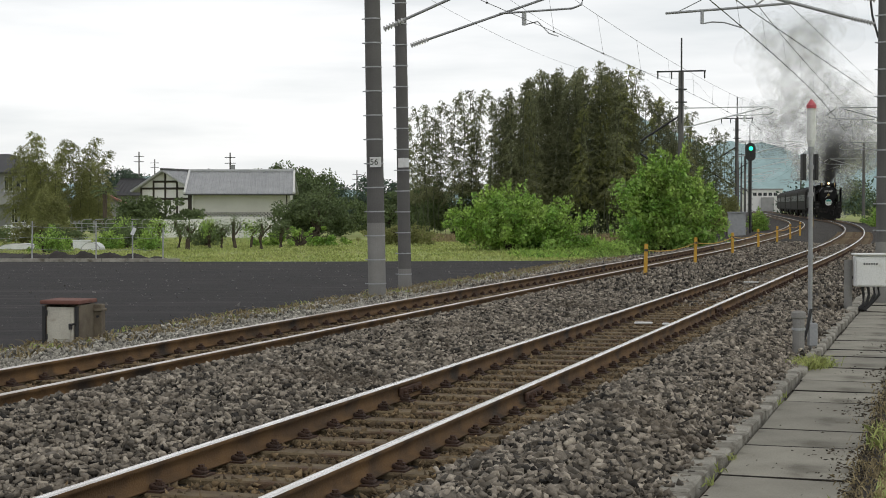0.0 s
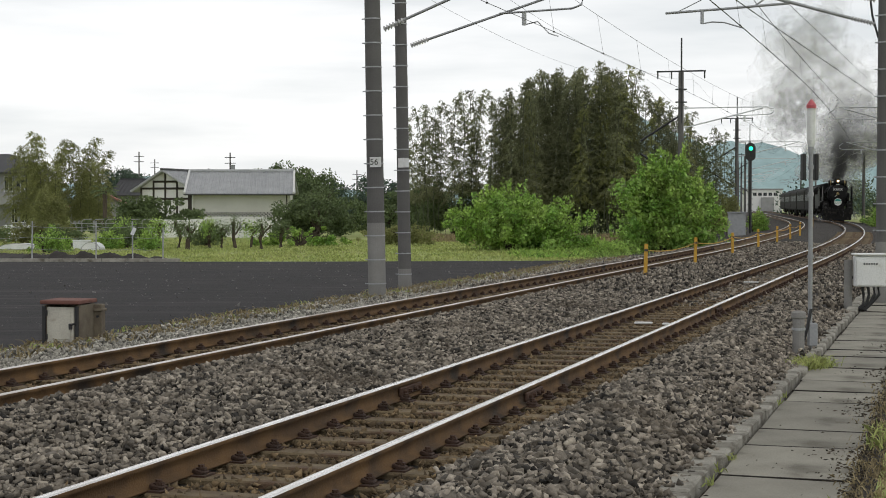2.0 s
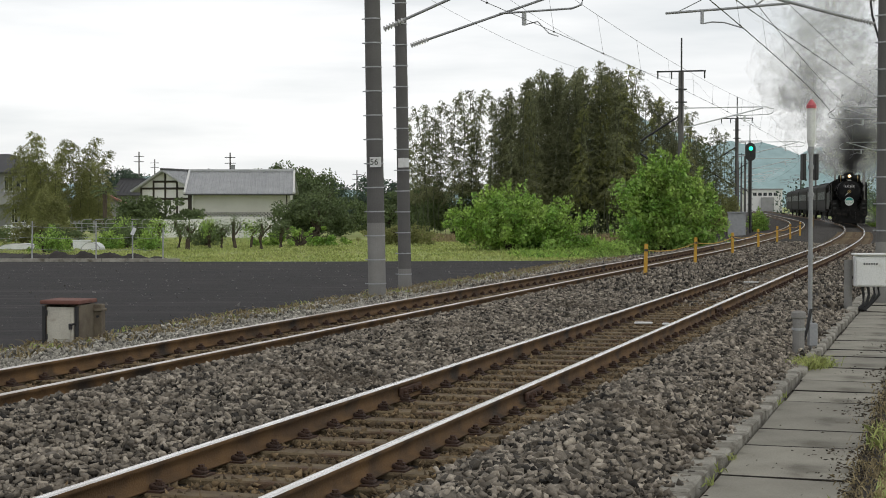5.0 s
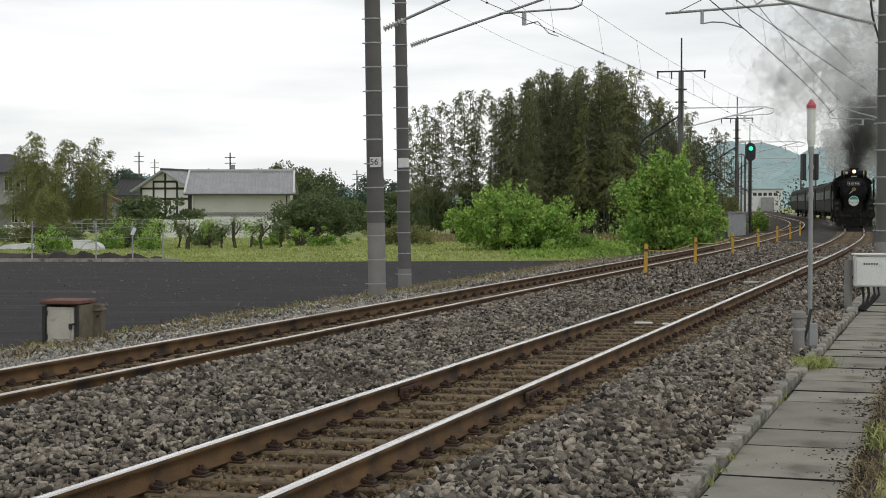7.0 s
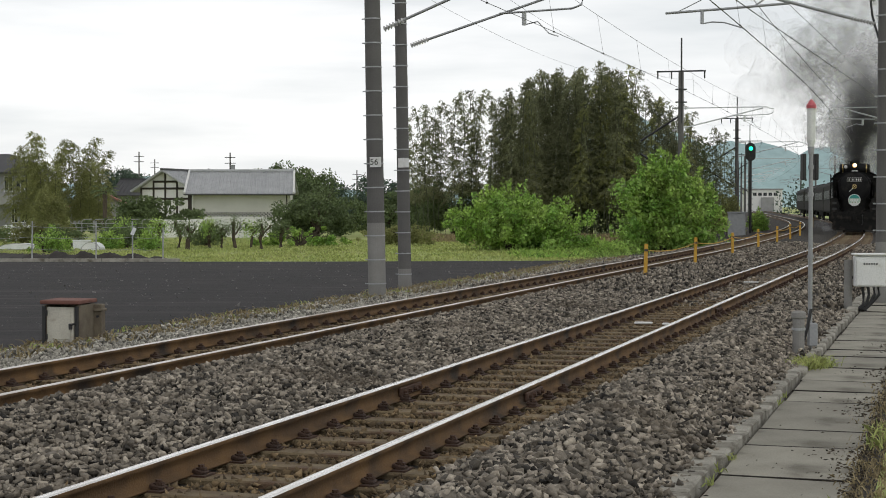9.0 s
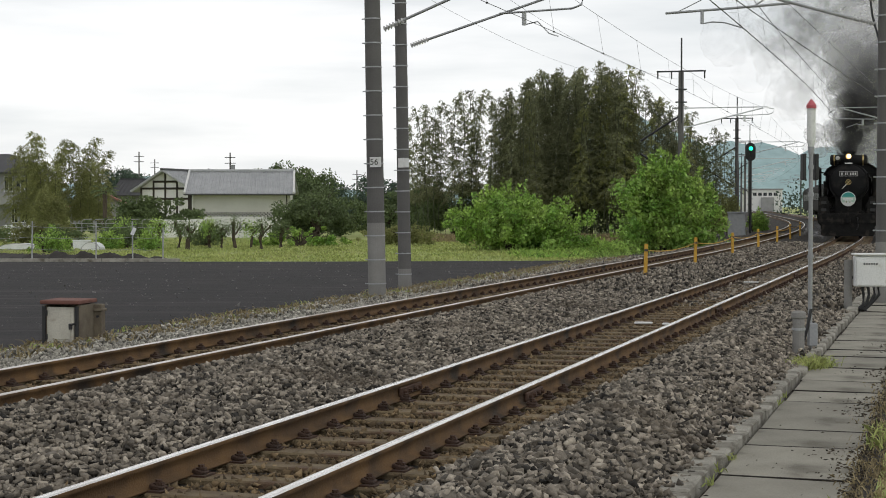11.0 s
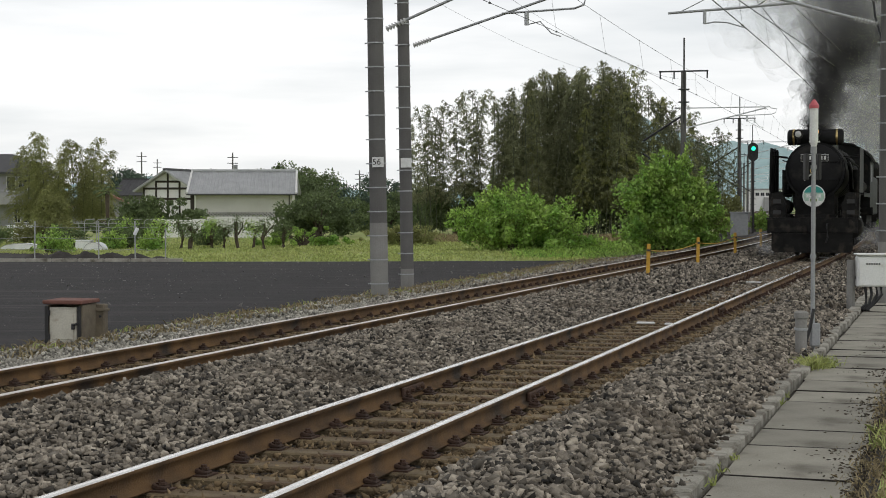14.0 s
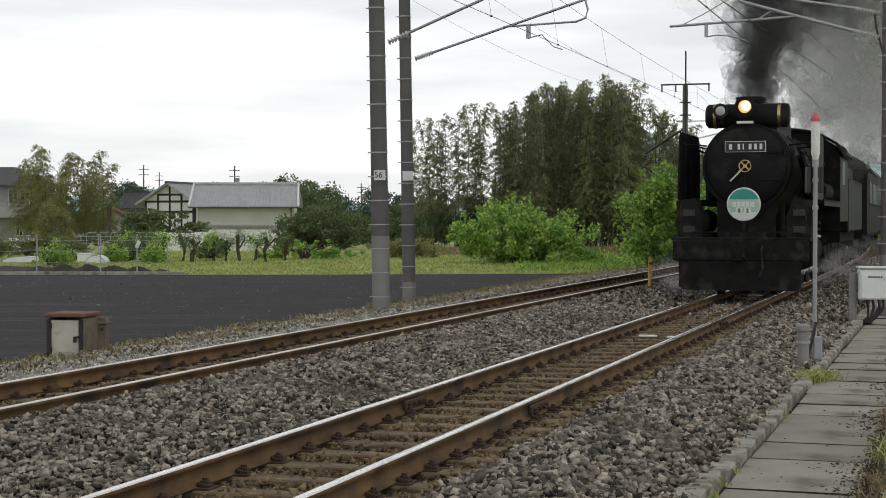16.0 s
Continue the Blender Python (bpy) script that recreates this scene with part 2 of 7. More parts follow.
M = dict(
    stone=material("ballast_stone", (0.325, 0.288, 0.234), (0.062, 0.051, 0.038), 0.9, 0, 7, 90, 0.3, island=1.9, dirt=(0.085, 0.066, 0.045), dirt_scale=0.45, dirt_at=0.64),
    pale_stone=material("pale_verge_stone", (0.42, 0.40, 0.345), (0.20, 0.19, 0.16), 0.9, 0, 5, 90, 0.3, island=1.3),
    stone_rust=material("rust_dusted_stone", (0.21, 0.15, 0.08), (0.075, 0.052, 0.028), 0.95, 0, 5, 90, 0.3, island=1.3),
    # shade in the gaps between stones is put into this near-black bed colour
    bed=material("gap_dark_bed", (0.034, 0.028, 0.021), (0.016, 0.0135, 0.011), 0.95, 0, 14, 30, 0.9, dirt=(0.045, 0.034, 0.021), dirt_scale=0.5, dirt_at=0.6),
    rail_top=material("polished_rail", (0.93, 0.91, 0.89), (0.68, 0.65, 0.62), 0.27, 1.0, 1.3, 120, 0.03, dirt=(0.40, 0.33, 0.27), dirt_scale=0.5, dirt_at=0.68),
    rail_dull=material("dull_rail", (0.80, 0.76, 0.72), (0.52, 0.48, 0.43), 0.34, 1.0, 0.8, 120, 0.03, dirt=(0.30, 0.22, 0.16), dirt_scale=0.3, dirt_at=0.62),
    rail_side=material("rusty_rail", (0.18, 0.10, 0.036), (0.065, 0.037, 0.016), 0.85, 0.1, 3, 80, 0.3, dirt=(0.028, 0.02, 0.013), dirt_scale=1.6, dirt_at=0.6),
    rust=material("rusty_iron", (0.10, 0.055, 0.035), (0.05, 0.03, 0.022), 0.8, 0.3, 10, 90, 0.4, obj=0.4),
    sleeper=material("weathered_sleeper", (0.21, 0.16, 0.09), (0.10, 0.074, 0.042), 0.9, 0, 9, 70, 0.5, obj=0.5, dirt=(0.10, 0.06, 0.035), dirt_scale=3),
    slab=material("path_concrete", (0.30, 0.285, 0.235), (0.19, 0.18, 0.148), 0.92, 0, 1.6, 90, 0.35, obj=0.25, dirt=(0.085, 0.073, 0.053), dirt_scale=1.5, dirt_at=0.63),
    kerb=material("kerb_concrete", (0.40, 0.385, 0.335), (0.22, 0.21, 0.175), 0.92, 0, 4, 80, 0.6, obj=0.25, dirt=(0.13, 0.115, 0.09), dirt_scale=4, dirt_at=0.64),
    pole=material("pole_concrete", (0.145, 0.14, 0.135), (0.10, 0.097, 0.095), 0.88, 0, 1.2, 50, 0.2),
    pole_pale=material("pale_pole_concrete", (0.27, 0.265, 0.25), (0.2, 0.195, 0.185), 0.88, 0, 1.2, 50, 0.2),
    zinc=material("galvanised_steel", (0.45, 0.46, 0.47), (0.33, 0.34, 0.35), 0.5, 0.6, 12, 60, 0.1),
    # sky sheen on the far steel tubes is painted in as a pale base colour
    sheen_zinc=material("sheen_galvanised_steel", (0.80, 0.82, 0.83), (0.66, 0.68, 0.70), 0.45, 0.15, 12, 60, 0.05),
    dark_steel=material("dark_steel", (0.07, 0.07, 0.072), (0.04, 0.04, 0.042), 0.6, 0.5, 12, 60, 0.1),
    wire=material("copper_wire", (0.10, 0.10, 0.10), (0.06, 0.06, 0.06), 0.6, 0.5, 12, 60, 0.0),
    porcelain=material("grey_porcelain", (0.5, 0.5, 0.5), (0.38, 0.38, 0.38), 0.25, 0, 12, 60, 0.0),
    asphalt=material("black_gravel_lot", (0.018, 0.015, 0.0155), (0.0055, 0.0046, 0.005), 0.95, 0, 1.4, 16, 1.0, dirt=(0.042, 0.036, 0.036), dirt_scale=1.6, dirt_at=0.60, stretch=(0.16, 1.0, 1.0)),
    lot_stone=material("lot_stones", (0.20, 0.19, 0.18), (0.12, 0.115, 0.11), 0.95, 0, 6, 60, 0.4, island=0.8),
    soil=material("tilled_soil", (0.030, 0.024, 0.020), (0.02, 0.017, 0.014), 0.95, 0, 4, 20, 0.9),
    soil_crumb=material("soil_crumbs", (0.085, 0.068, 0.047), (0.045, 0.036, 0.026), 0.95, 0, 4, 20, 0.2, island=0.9),
    litter=material("dead_leaf_litter", (0.07, 0.052, 0.035), (0.03, 0.024, 0.018), 0.95, 0, 4, 20, 0.2, island=1.0),
    meadow=material("field_grass", (0.36, 0.41, 0.14), (0.25, 0.31, 0.09), 0.95, 0, 0.35, 8, 0.8, dirt=(0.36, 0.35, 0.15), dirt_scale=0.18, dirt_at=0.58),
    blade=material("grass_blades", (0.50, 0.53, 0.20), (0.28, 0.35, 0.10), 0.8, 0, 0.8, 20, 0, island=0.7, translucent=0.3),
    straw=material("dry_grass", (0.36, 0.30, 0.17), (0.25, 0.2, 0.11), 0.9, 0, 2, 20, 0, island=0.6, translucent=0.2),
    leaf=material("bright_leaves", (0.42, 0.56, 0.14), (0.18, 0.34, 0.065), 0.55, 0, 0.9, 20, 0, island=1.0, translucent=0.4),
    bamboo=material("bamboo_leaves", (0.27, 0.28, 0.155), (0.17, 0.185, 0.105), 0.75, 0, 0.35, 10, 0, island=0.45, obj=0.7, translucent=0.5),
    bamboo_yellow=material("yellowing_bamboo_leaves", (0.31, 0.32, 0.13), (0.20, 0.215, 0.085), 0.75, 0, 0.35, 10, 0, island=0.5, obj=0.5, translucent=0.5),
    dark_leaf=material("dark_leaves", (0.16, 0.21, 0.085), (0.095, 0.135, 0.055), 0.7, 0, 0.5, 10, 0, island=0.8, obj=0.3, translucent=0.25),
    far_leaf=material("distant_leaves", (0.085, 0.125, 0.085), (0.06, 0.095, 0.07), 0.8, 0, 0.3, 5, 0, island=0.5, translucent=0.2),
    bark=material("bark", (0.11, 0.085, 0.065), (0.06, 0.047, 0.037), 0.95, 0, 5, 40, 0.6),
    culm=material("bamboo_culm", (0.10, 0.11, 0.06), (0.06, 0.065, 0.04), 0.6, 0, 1.5, 20, 0.1),
    # distance haze is mixed into the hills' base colour
    hill=material("haze_tinted_hill", (0.36, 0.49, 0.50), (0.30, 0.43, 0.44), 1.0, 0, 0.02, 0.1, 0),
    plaster=material("white_plaster", (0.77, 0.77, 0.755), (0.69, 0.69, 0.675), 0.9, 0, 0.7, 30, 0.05),
    cream=material("greyed_plaster", (0.66, 0.65, 0.62), (0.57, 0.56, 0.53), 0.9, 0, 0.6, 30, 0.05),
    grey_wall=material("grey_wall", (0.34, 0.34, 0.335), (0.27, 0.27, 0.27), 0.9, 0, 0.8, 30, 0.1),
    tile=material("roof_tile", (0.44, 0.45, 0.46), (0.35, 0.36, 0.37), 0.6, 0, 1.4, 12, 0.2, obj=0.2),
    dark_tile=material("dark_roof_tile", (0.06, 0.06, 0.063), (0.04, 0.04, 0.043), 0.55, 0, 1.4, 12, 0.2),
    timber=material("dark_timber", (0.05, 0.04, 0.033), (0.03, 0.025, 0.02), 0.8, 0, 5, 40, 0.2),
    pink=material("pink_roof", (0.42, 0.22, 0.19), (0.34, 0.17, 0.15), 0.8, 0, 1, 20, 0.1),
    glass=material("dark_window_glass", (0.03, 0.035, 0.04), (0.02, 0.024, 0.028), 0.12, 0, 1, 5, 0, spec=0.3),
    coach_glass=material("dull_coach_glass", (0.02, 0.021, 0.022), (0.014, 0.015, 0.016), 0.35, 0, 1, 5, 0, spec=0.15),
    white=material("white_paint", (0.74, 0.75, 0.74), (0.66, 0.67, 0.66), 0.5, 0, 3, 40, 0.04, dirt=(0.5, 0.49, 0.45), dirt_scale=4, dirt_at=0.66),
    cream_paint=material("aged_cream_paint", (0.56, 0.54, 0.46), (0.46, 0.44, 0.37), 0.6, 0, 4, 40, 0.05, dirt=(0.26, 0.2, 0.13), dirt_scale=5, dirt_at=0.66),
    white_plastic=material("white_plastic_sheet", (0.80, 0.81, 0.82), (0.68, 0.7, 0.72), 0.5, 0, 3, 30, 0.2),
    grey_paint=material("grey_paint", (0.33, 0.34, 0.35), (0.26, 0.27, 0.28), 0.55, 0, 5, 40, 0.05),
    yellow=material("yellow_paint", (0.62, 0.36, 0.045), (0.48, 0.27, 0.035), 0.7, 0, 8, 40, 0.1),
    red=material("red_lens", (0.52, 0.10, 0.12), (0.44, 0.08, 0.10), 0.45, 0, 4, 30, 0),
    ink=material("black_ink", (0.03, 0.03, 0.03), (0.025, 0.025, 0.025), 0.7, 0, 4, 30, 0),
    box_side=material("stained_concrete_box", (0.20, 0.17, 0.12), (0.12, 0.10, 0.075), 0.9, 0, 6, 40, 0.3),
    box_lid=material("rusty_red_lid", (0.20, 0.09, 0.07), (0.13, 0.06, 0.045), 0.85, 0, 6, 40, 0.3),
    rubber=material("black_rubber", (0.018, 0.018, 0.019), (0.012, 0.012, 0.013), 0.55, 0, 6, 40, 0.1),
    loco=material("loco_black", (0.016, 0.016, 0.017), (0.010, 0.010, 0.011), 0.55, 0.0, 2.5, 40, 0.08, dirt=(0.035, 0.033, 0.03), dirt_scale=2.0, dirt_at=0.62, spec=0.08),
    loco_dull=material("sooty_iron", (0.020, 0.0195, 0.019), (0.011, 0.011, 0.011), 0.8, 0.0, 4, 40, 0.2, dirt=(0.045, 0.04, 0.034), dirt_scale=3.0, dirt_at=0.6, spec=0.06),
    brass=material("brass", (0.62, 0.48, 0.22), (0.5, 0.38, 0.17), 0.3, 1.0, 6, 40, 0),
    bright=material("bright_steel", (0.68, 0.68, 0.68), (0.5, 0.5, 0.5), 0.3, 0.9, 6, 40, 0),
    coach=material("coach_brown", (0.030, 0.027, 0.025), (0.021, 0.019, 0.018), 0.65, 0, 1, 30, 0.02, spec=0.05),
    coach_roof=material("coach_roof", (0.06, 0.06, 0.06), (0.04, 0.04, 0.04), 0.85, 0, 1, 30, 0.05, spec=0.05),
    teal=material("teal_enamel", (0.03, 0.30, 0.26), (0.025, 0.25, 0.22), 0.35, 0, 2, 20, 0),
    mint=material("pale_green_enamel", (0.42, 0.55, 0.47), (0.36, 0.5, 0.42), 0.35, 0, 2, 20, 0),
    soot=smoke_material("coal_smoke", (0.12, 0.118, 0.116), 0.17, 1.1, 0.28, 0.74),
    smoke=smoke_material("grey_smoke", (0.58, 0.58, 0.585), 0.058, 0.4, 0.26, 0.80),
    dark_smoke=smoke_material("dark_grey_smoke", (0.30, 0.30, 0.302), 0.066, 0.6, 0.28, 0.76),
    steam=smoke_material("white_steam", (0.86, 0.86, 0.87), 0.34, 0.9, 0.26, 0.72),
    wisp=smoke_material("thin_steam", (0.80, 0.80, 0.81), 0.07, 1.1, 0.30, 0.75),
    lamp_on=glow("lit_headlamp", (1.0, 0.60, 0.20), 0.85),
    bulb=glow("lit_bulb", (1.0, 0.88, 0.55), 3.0),
    green_on=glow("green_aspect", (0.02, 1.0, 0.55), 2.2),
)


# ---------------- mesh helpers ----------------
def part(name, bm, mat, parent=None, label="", smooth=False):
    me = bpy.data.meshes.new(name)
    if smooth:
        for f in bm.faces:
            f.smooth = True
    bm.to_mesh(me)
    bm.free()
    for mm in (mat if isinstance(mat, (list, tuple)) else [mat]):
        me.materials.append(mm)
    ob = new(name, me)
    ob.parent = parent
    if label:
        ob["label"] = label
    return ob


def thing(name, m, label, category, group="", kind=""):
    ob = new(name)
    ob.matrix_world = m
    return tagged(ob, label, category, group, kind)


def box(bm, c, size, rot=None, bevel=0.0):
    g = bmesh.ops.create_cube(bm, size=1.0)
    mat = Matrix.Translation(c) @ (rot or Matrix.Identity(4)) @ Matrix.Diagonal((*size, 1))
    bmesh.ops.transform(bm, matrix=mat, verts=g["verts"])
    if bevel:
        es = list({e for v in g["verts"] for e in v.link_edges})
        bmesh.ops.bevel(bm, geom=es, offset=bevel, segments=1, affect="EDGES")
    return bm


def rod(bm, a, b, r, r2=None, n=10, caps=True):
    a, b = Vector(a), Vector(b)
    d = b - a
    g = bmesh.ops.create_cone(bm, cap_ends=caps, segments=n, radius1=r, radius2=r if r2 is None else r2, depth=d.length)
    m = Matrix.Translation((a + b) / 2) @ d.to_track_quat("Z", "Y").to_matrix().to_4x4()
    bmesh.ops.transform(bm, matrix=m, verts=g["verts"])
    return bm


def lathe(bm, profile, n=24, m=None):
    """Turns (r, z) pairs round z, then moves the result by m."""
    rings = []
    for r, z in profile:
        rings.append([bm.verts.new((m or Matrix.Identity(4)) @ Vector((r * math.cos(2 * math.pi * i / n), r * math.sin(2 * math.pi * i / n), z))) for i in range(n)])
    for a, b in zip(rings, rings[1:]):
        for i in range(n):
            bm.faces.new((a[i], a[(i + 1) % n], b[(i + 1) % n], b[i]))
    bm.faces.new(rings[0][::-1])
    bm.faces.new(rings[-1])
    return bm


def pipe(bm, pts, r, n=6):
    """A tube through the points."""
    pts = [Vector(p) for p in pts]
    rings = []
    for i, p in enumerate(pts):
        d = (pts[min(i + 1, len(pts) - 1)] - pts[max(i - 1, 0)]).normalized()
        x = d.cross(Vector((0, 0, 1)))
        x = x.normalized() if x.length > 1e-3 else Vector((1, 0, 0))
        y = x.cross(d)
        rings.append([bm.verts.new(p + r * (x * math.cos(2 * math.pi * k / n) + y * math.sin(2 * math.pi * k / n))) for k in range(n)])
    for a, b in zip(rings, rings[1:]):
        for k in range(n):
            bm.faces.new((a[k], a[(k + 1) % n], b[(k + 1) % n], b[k]))
    bm.faces.new(rings[0])
    bm.faces.new(rings[-1][::-1])
    return bm


def prism(bm, outline, thickness, m=None):
    """A flat outline in x and z, thick along y, then moved by m."""
    m = m or Matrix.Identity(4)
    a = [bm.verts.new(m @ Vector((x, -thickness / 2, z))) for x, z in outline]
    b = [bm.verts.new(m @ Vector((x, thickness / 2, z))) for x, z in outline]
    bm.faces.new(a)
    bm.faces.new(b[::-1])
    for i in range(len(a)):
        j = (i + 1) % len(a)
        bm.faces.new((a[j], a[i], b[i], b[j]))
    bmesh.ops.recalc_face_normals(bm, faces=bm.faces)
    return bm


def soup(name, verts, faces, mats, parent=None, slots=None, smooth=False):
    """One mesh from arrays: verts (n, 3), faces (m, k)."""
    me = bpy.data.meshes.new(name)
    verts, faces = np.asarray(verts, np.float32), np.asarray(faces, np.int32)
    k = faces.shape[1]
    me.vertices.add(len(verts))
    me.vertices.foreach_set("co", verts.ravel())
    me.loops.add(faces.size)
    me.loops.foreach_set("vertex_index", faces.ravel())
    me.polygons.add(len(faces))
    me.polygons.foreach_set("loop_start", np.arange(len(faces), dtype=np.int32) * k)
    for mm in (mats if isinstance(mats, (list, tuple)) else [mats]):
        me.materials.append(mm)
    if slots is not None:
        me.polygons.foreach_set("material_index", np.asarray(slots, np.int32))
    if smooth:
        me.polygons.foreach_set("use_smooth", np.ones(len(faces), bool))
    me.update(calc_edges=True)
    me.validate()
    ob = new(name, me)
    ob.parent = parent
    return ob


def flakes(rng, centres, size, length=1.0, droop=0.0, squash=1.0):
    """Small bent-free leaf quads (rhombs) at the centres; returns verts and faces."""
    n = len(centres)
    a = rng.normal(size=(n, 3))
    a[:, 2] = a[:, 2] * squash - droop
    a /= np.linalg.norm(a, axis=1)[:, None]
    b = np.cross(a, rng.normal(size=(n, 3)))
    b /= np.linalg.norm(b, axis=1)[:, None]
    s = np.asarray(size) * rng.uniform(0.6, 1.3, n)
    s = s[:, None]
    v = np.stack([centres - a * s * length, centres + b * s * 0.5, centres + a * s * length, centres - b * s * 0.5], 1)
    return v.reshape(-1, 3), np.arange(4 * n).reshape(n, 4)


def pebbles(rng, centres, size):
    """Angular crushed stones: warped octahedra."""
    n = len(centres)
    tips = np.array([[1, 0, 0], [-1, 0, 0], [0, 1, 0], [0, -1, 0], [0, 0, 1], [0, 0, -1]], float)
    v = tips[None] * rng.uniform(0.45, 1.15, (n, 6, 1)) + rng.uniform(-0.42, 0.42, (n, 6, 3))
    v[:, :, 2] *= rng.uniform(0.45, 1.0, (n, 1))
    v[:, :, 0] *= rng.uniform(0.8, 1.5, (n, 1))
    q = rng.normal(size=(n, 4))
    q /= np.linalg.norm(q, axis=1)[:, None]
    w, x, y, z = q.T
    r = np.stack([1 - 2 * (y * y + z * z), 2 * (x * y - z * w), 2 * (x * z + y * w), 2 * (x * y + z * w), 1 - 2 * (x * x + z * z), 2 * (y * z - x * w),
                  2 * (x * z - y * w), 2 * (y * z + x * w), 1 - 2 * (x * x + y * y)], 1).reshape(n, 3, 3)
    v = np.einsum("nij,nkj->nki", r, v) * (np.asarray(size) * rng.uniform(0.55, 1.35, n))[:, None, None] + centres[:, None]
    tri = np.array([[0, 2, 4], [2, 1, 4], [1, 3, 4], [3, 0, 4], [2, 0, 5], [1, 2, 5], [3, 1, 5], [0, 3, 5]])
    f = (np.arange(n)[:, None, None] * 6 + tri[None]).reshape(-1, 3)
    return v.reshape(-1, 3), f


def blocks(rng, centres, size):
    """Chunky crushed stones: warped, flattened six-sided lumps."""
    n = len(centres)
    tips = np.array([[x, y, z] for z in (-1, 1) for x, y in ((-1, -1), (1, -1), (1, 1), (-1, 1))], float) * 0.72
    v = tips[None] * rng.uniform(0.55, 1.2, (n, 8, 1)) + rng.uniform(-0.28, 0.28, (n, 8, 3))
    v *= rng.uniform((0.85, 0.65, 0.45), (1.45, 1.05, 0.85), (n, 3))[:, None]
    a, b, c = rng.uniform(0, 6.28, n), rng.normal(0, 0.5, n), rng.normal(0, 0.5, n)

    def turn(v, i, j, a):
        p, q = v[:, :, i].copy(), v[:, :, j].copy()
        v[:, :, i], v[:, :, j] = p * np.cos(a)[:, None] - q * np.sin(a)[:, None], p * np.sin(a)[:, None] + q * np.cos(a)[:, None]
    turn(v, 1, 2, b)
    turn(v, 0, 2, c)
    turn(v, 0, 1, a)
    v = v * (np.asarray(size) * rng.uniform(0.5, 1.4, n))[:, None, None] + centres[:, None]
    quad = np.array([[3, 2, 1, 0], [4, 5, 6, 7], [0, 1, 5, 4], [1, 2, 6, 5], [2, 3, 7, 6], [3, 0, 4, 7]])
    return v.reshape(-1, 3), (np.arange(n)[:, None, None] * 8 + quad[None]).reshape(-1, 4)


# ---------------- ground, bed, lot ----------------
def flat(name, outline, z, mat, label, category, kind="structure", thick=0.02):
    bm = bmesh.new()
    top = [bm.verts.new((x, y, z)) for x, y in outline]
    bm.faces.new(top)
    bmesh.ops.recalc_face_normals(bm, faces=bm.faces)
    if bm.faces[:][0].normal.z < 0:
        bmesh.ops.reverse_faces(bm, faces=bm.faces[:])
    return tagged(part(name, bm, mat), label, category, kind=kind)


flat("ground", [(-4000, -4000), (4000, -4000), (4000, 4000), (-4000, 4000)], GROUND_Z - 0.03, M["meadow"], "uneven green meadow with pale dry patches", "ground")


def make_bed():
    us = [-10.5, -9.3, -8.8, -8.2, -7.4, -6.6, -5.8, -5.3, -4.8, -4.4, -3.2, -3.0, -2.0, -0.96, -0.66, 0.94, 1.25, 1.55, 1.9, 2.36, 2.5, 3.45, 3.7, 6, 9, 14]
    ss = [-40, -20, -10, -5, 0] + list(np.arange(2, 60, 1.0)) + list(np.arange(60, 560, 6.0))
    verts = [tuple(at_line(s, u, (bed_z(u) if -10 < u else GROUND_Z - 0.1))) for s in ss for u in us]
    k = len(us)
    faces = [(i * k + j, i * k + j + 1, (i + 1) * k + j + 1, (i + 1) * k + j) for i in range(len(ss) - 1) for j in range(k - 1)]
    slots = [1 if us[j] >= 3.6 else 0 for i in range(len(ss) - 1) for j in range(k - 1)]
    return tagged(soup("track_bed", verts, faces, [M["bed"], M["meadow"]], slots=slots), "ballast bed painted near-black for gap shade, beside a grassy strip", "track bed", kind="structure")


make_bed()
lot = [tuple(at_line(s, -9.2)[:2]) for s in (-6, 4, 12, 20, 28, 36, 44, 52, 58, 63)]
flat("parking_lot", lot + [(4.2, 61.5), (-4, 60.5), (-22, 60.0), (-60, 58), (-60, -8)], GROUND_Z + 0.005, M["asphalt"], "dark grey gravel lot with scattered pale stones", "gravel lot")


def make_rail(u, track, top):
    prof = [(-0.062, -0.153), (-0.062, -0.142), (-0.012, -0.122), (-0.009, -0.045), (-0.032, -0.034), (-0.0325, -0.006), (-0.026, 0.0),
            (0.026, 0.0), (0.0325, -0.006), (0.032, -0.034), (0.009, -0.045), (0.012, -0.122), (0.062, -0.142), (0.062, -0.153)]
    ss = [-40, -10, 0] + list(np.arange(4, 50, 2.0)) + list(np.arange(50, 540, 4.0))
    k = len(prof)
    verts = [tuple(at_line(s, u + x, z)) for s in ss for x, z in prof]
    faces = [(i * k + j, (i + 1) * k + j, (i + 1) * k + (j + 1) % k, i * k + (j + 1) % k) for i in range(len(ss) - 1) for j in range(k)]
    slots = [1 if j in (5, 6, 7) else 0 for i in range(len(ss) - 1) for j in range(k)]
    return soup("rail", verts, faces, [M["rail_side"], M[top]], track, slots)


def make_track(u, label, top):
    track = thing("railway_track", Matrix.Identity(4), label, "railway track", "double track", "structure")
    for side in (-0.566, 0.566):
        make_rail(u + side, track, top)
    return track


near_track = make_track(NEAR, "narrow-gauge railway track with shiny rails on weathered sleepers", "rail_top")
far_track = make_track(FAR, "narrow-gauge railway track with rust-brown rails on ballast", "rail_dull")

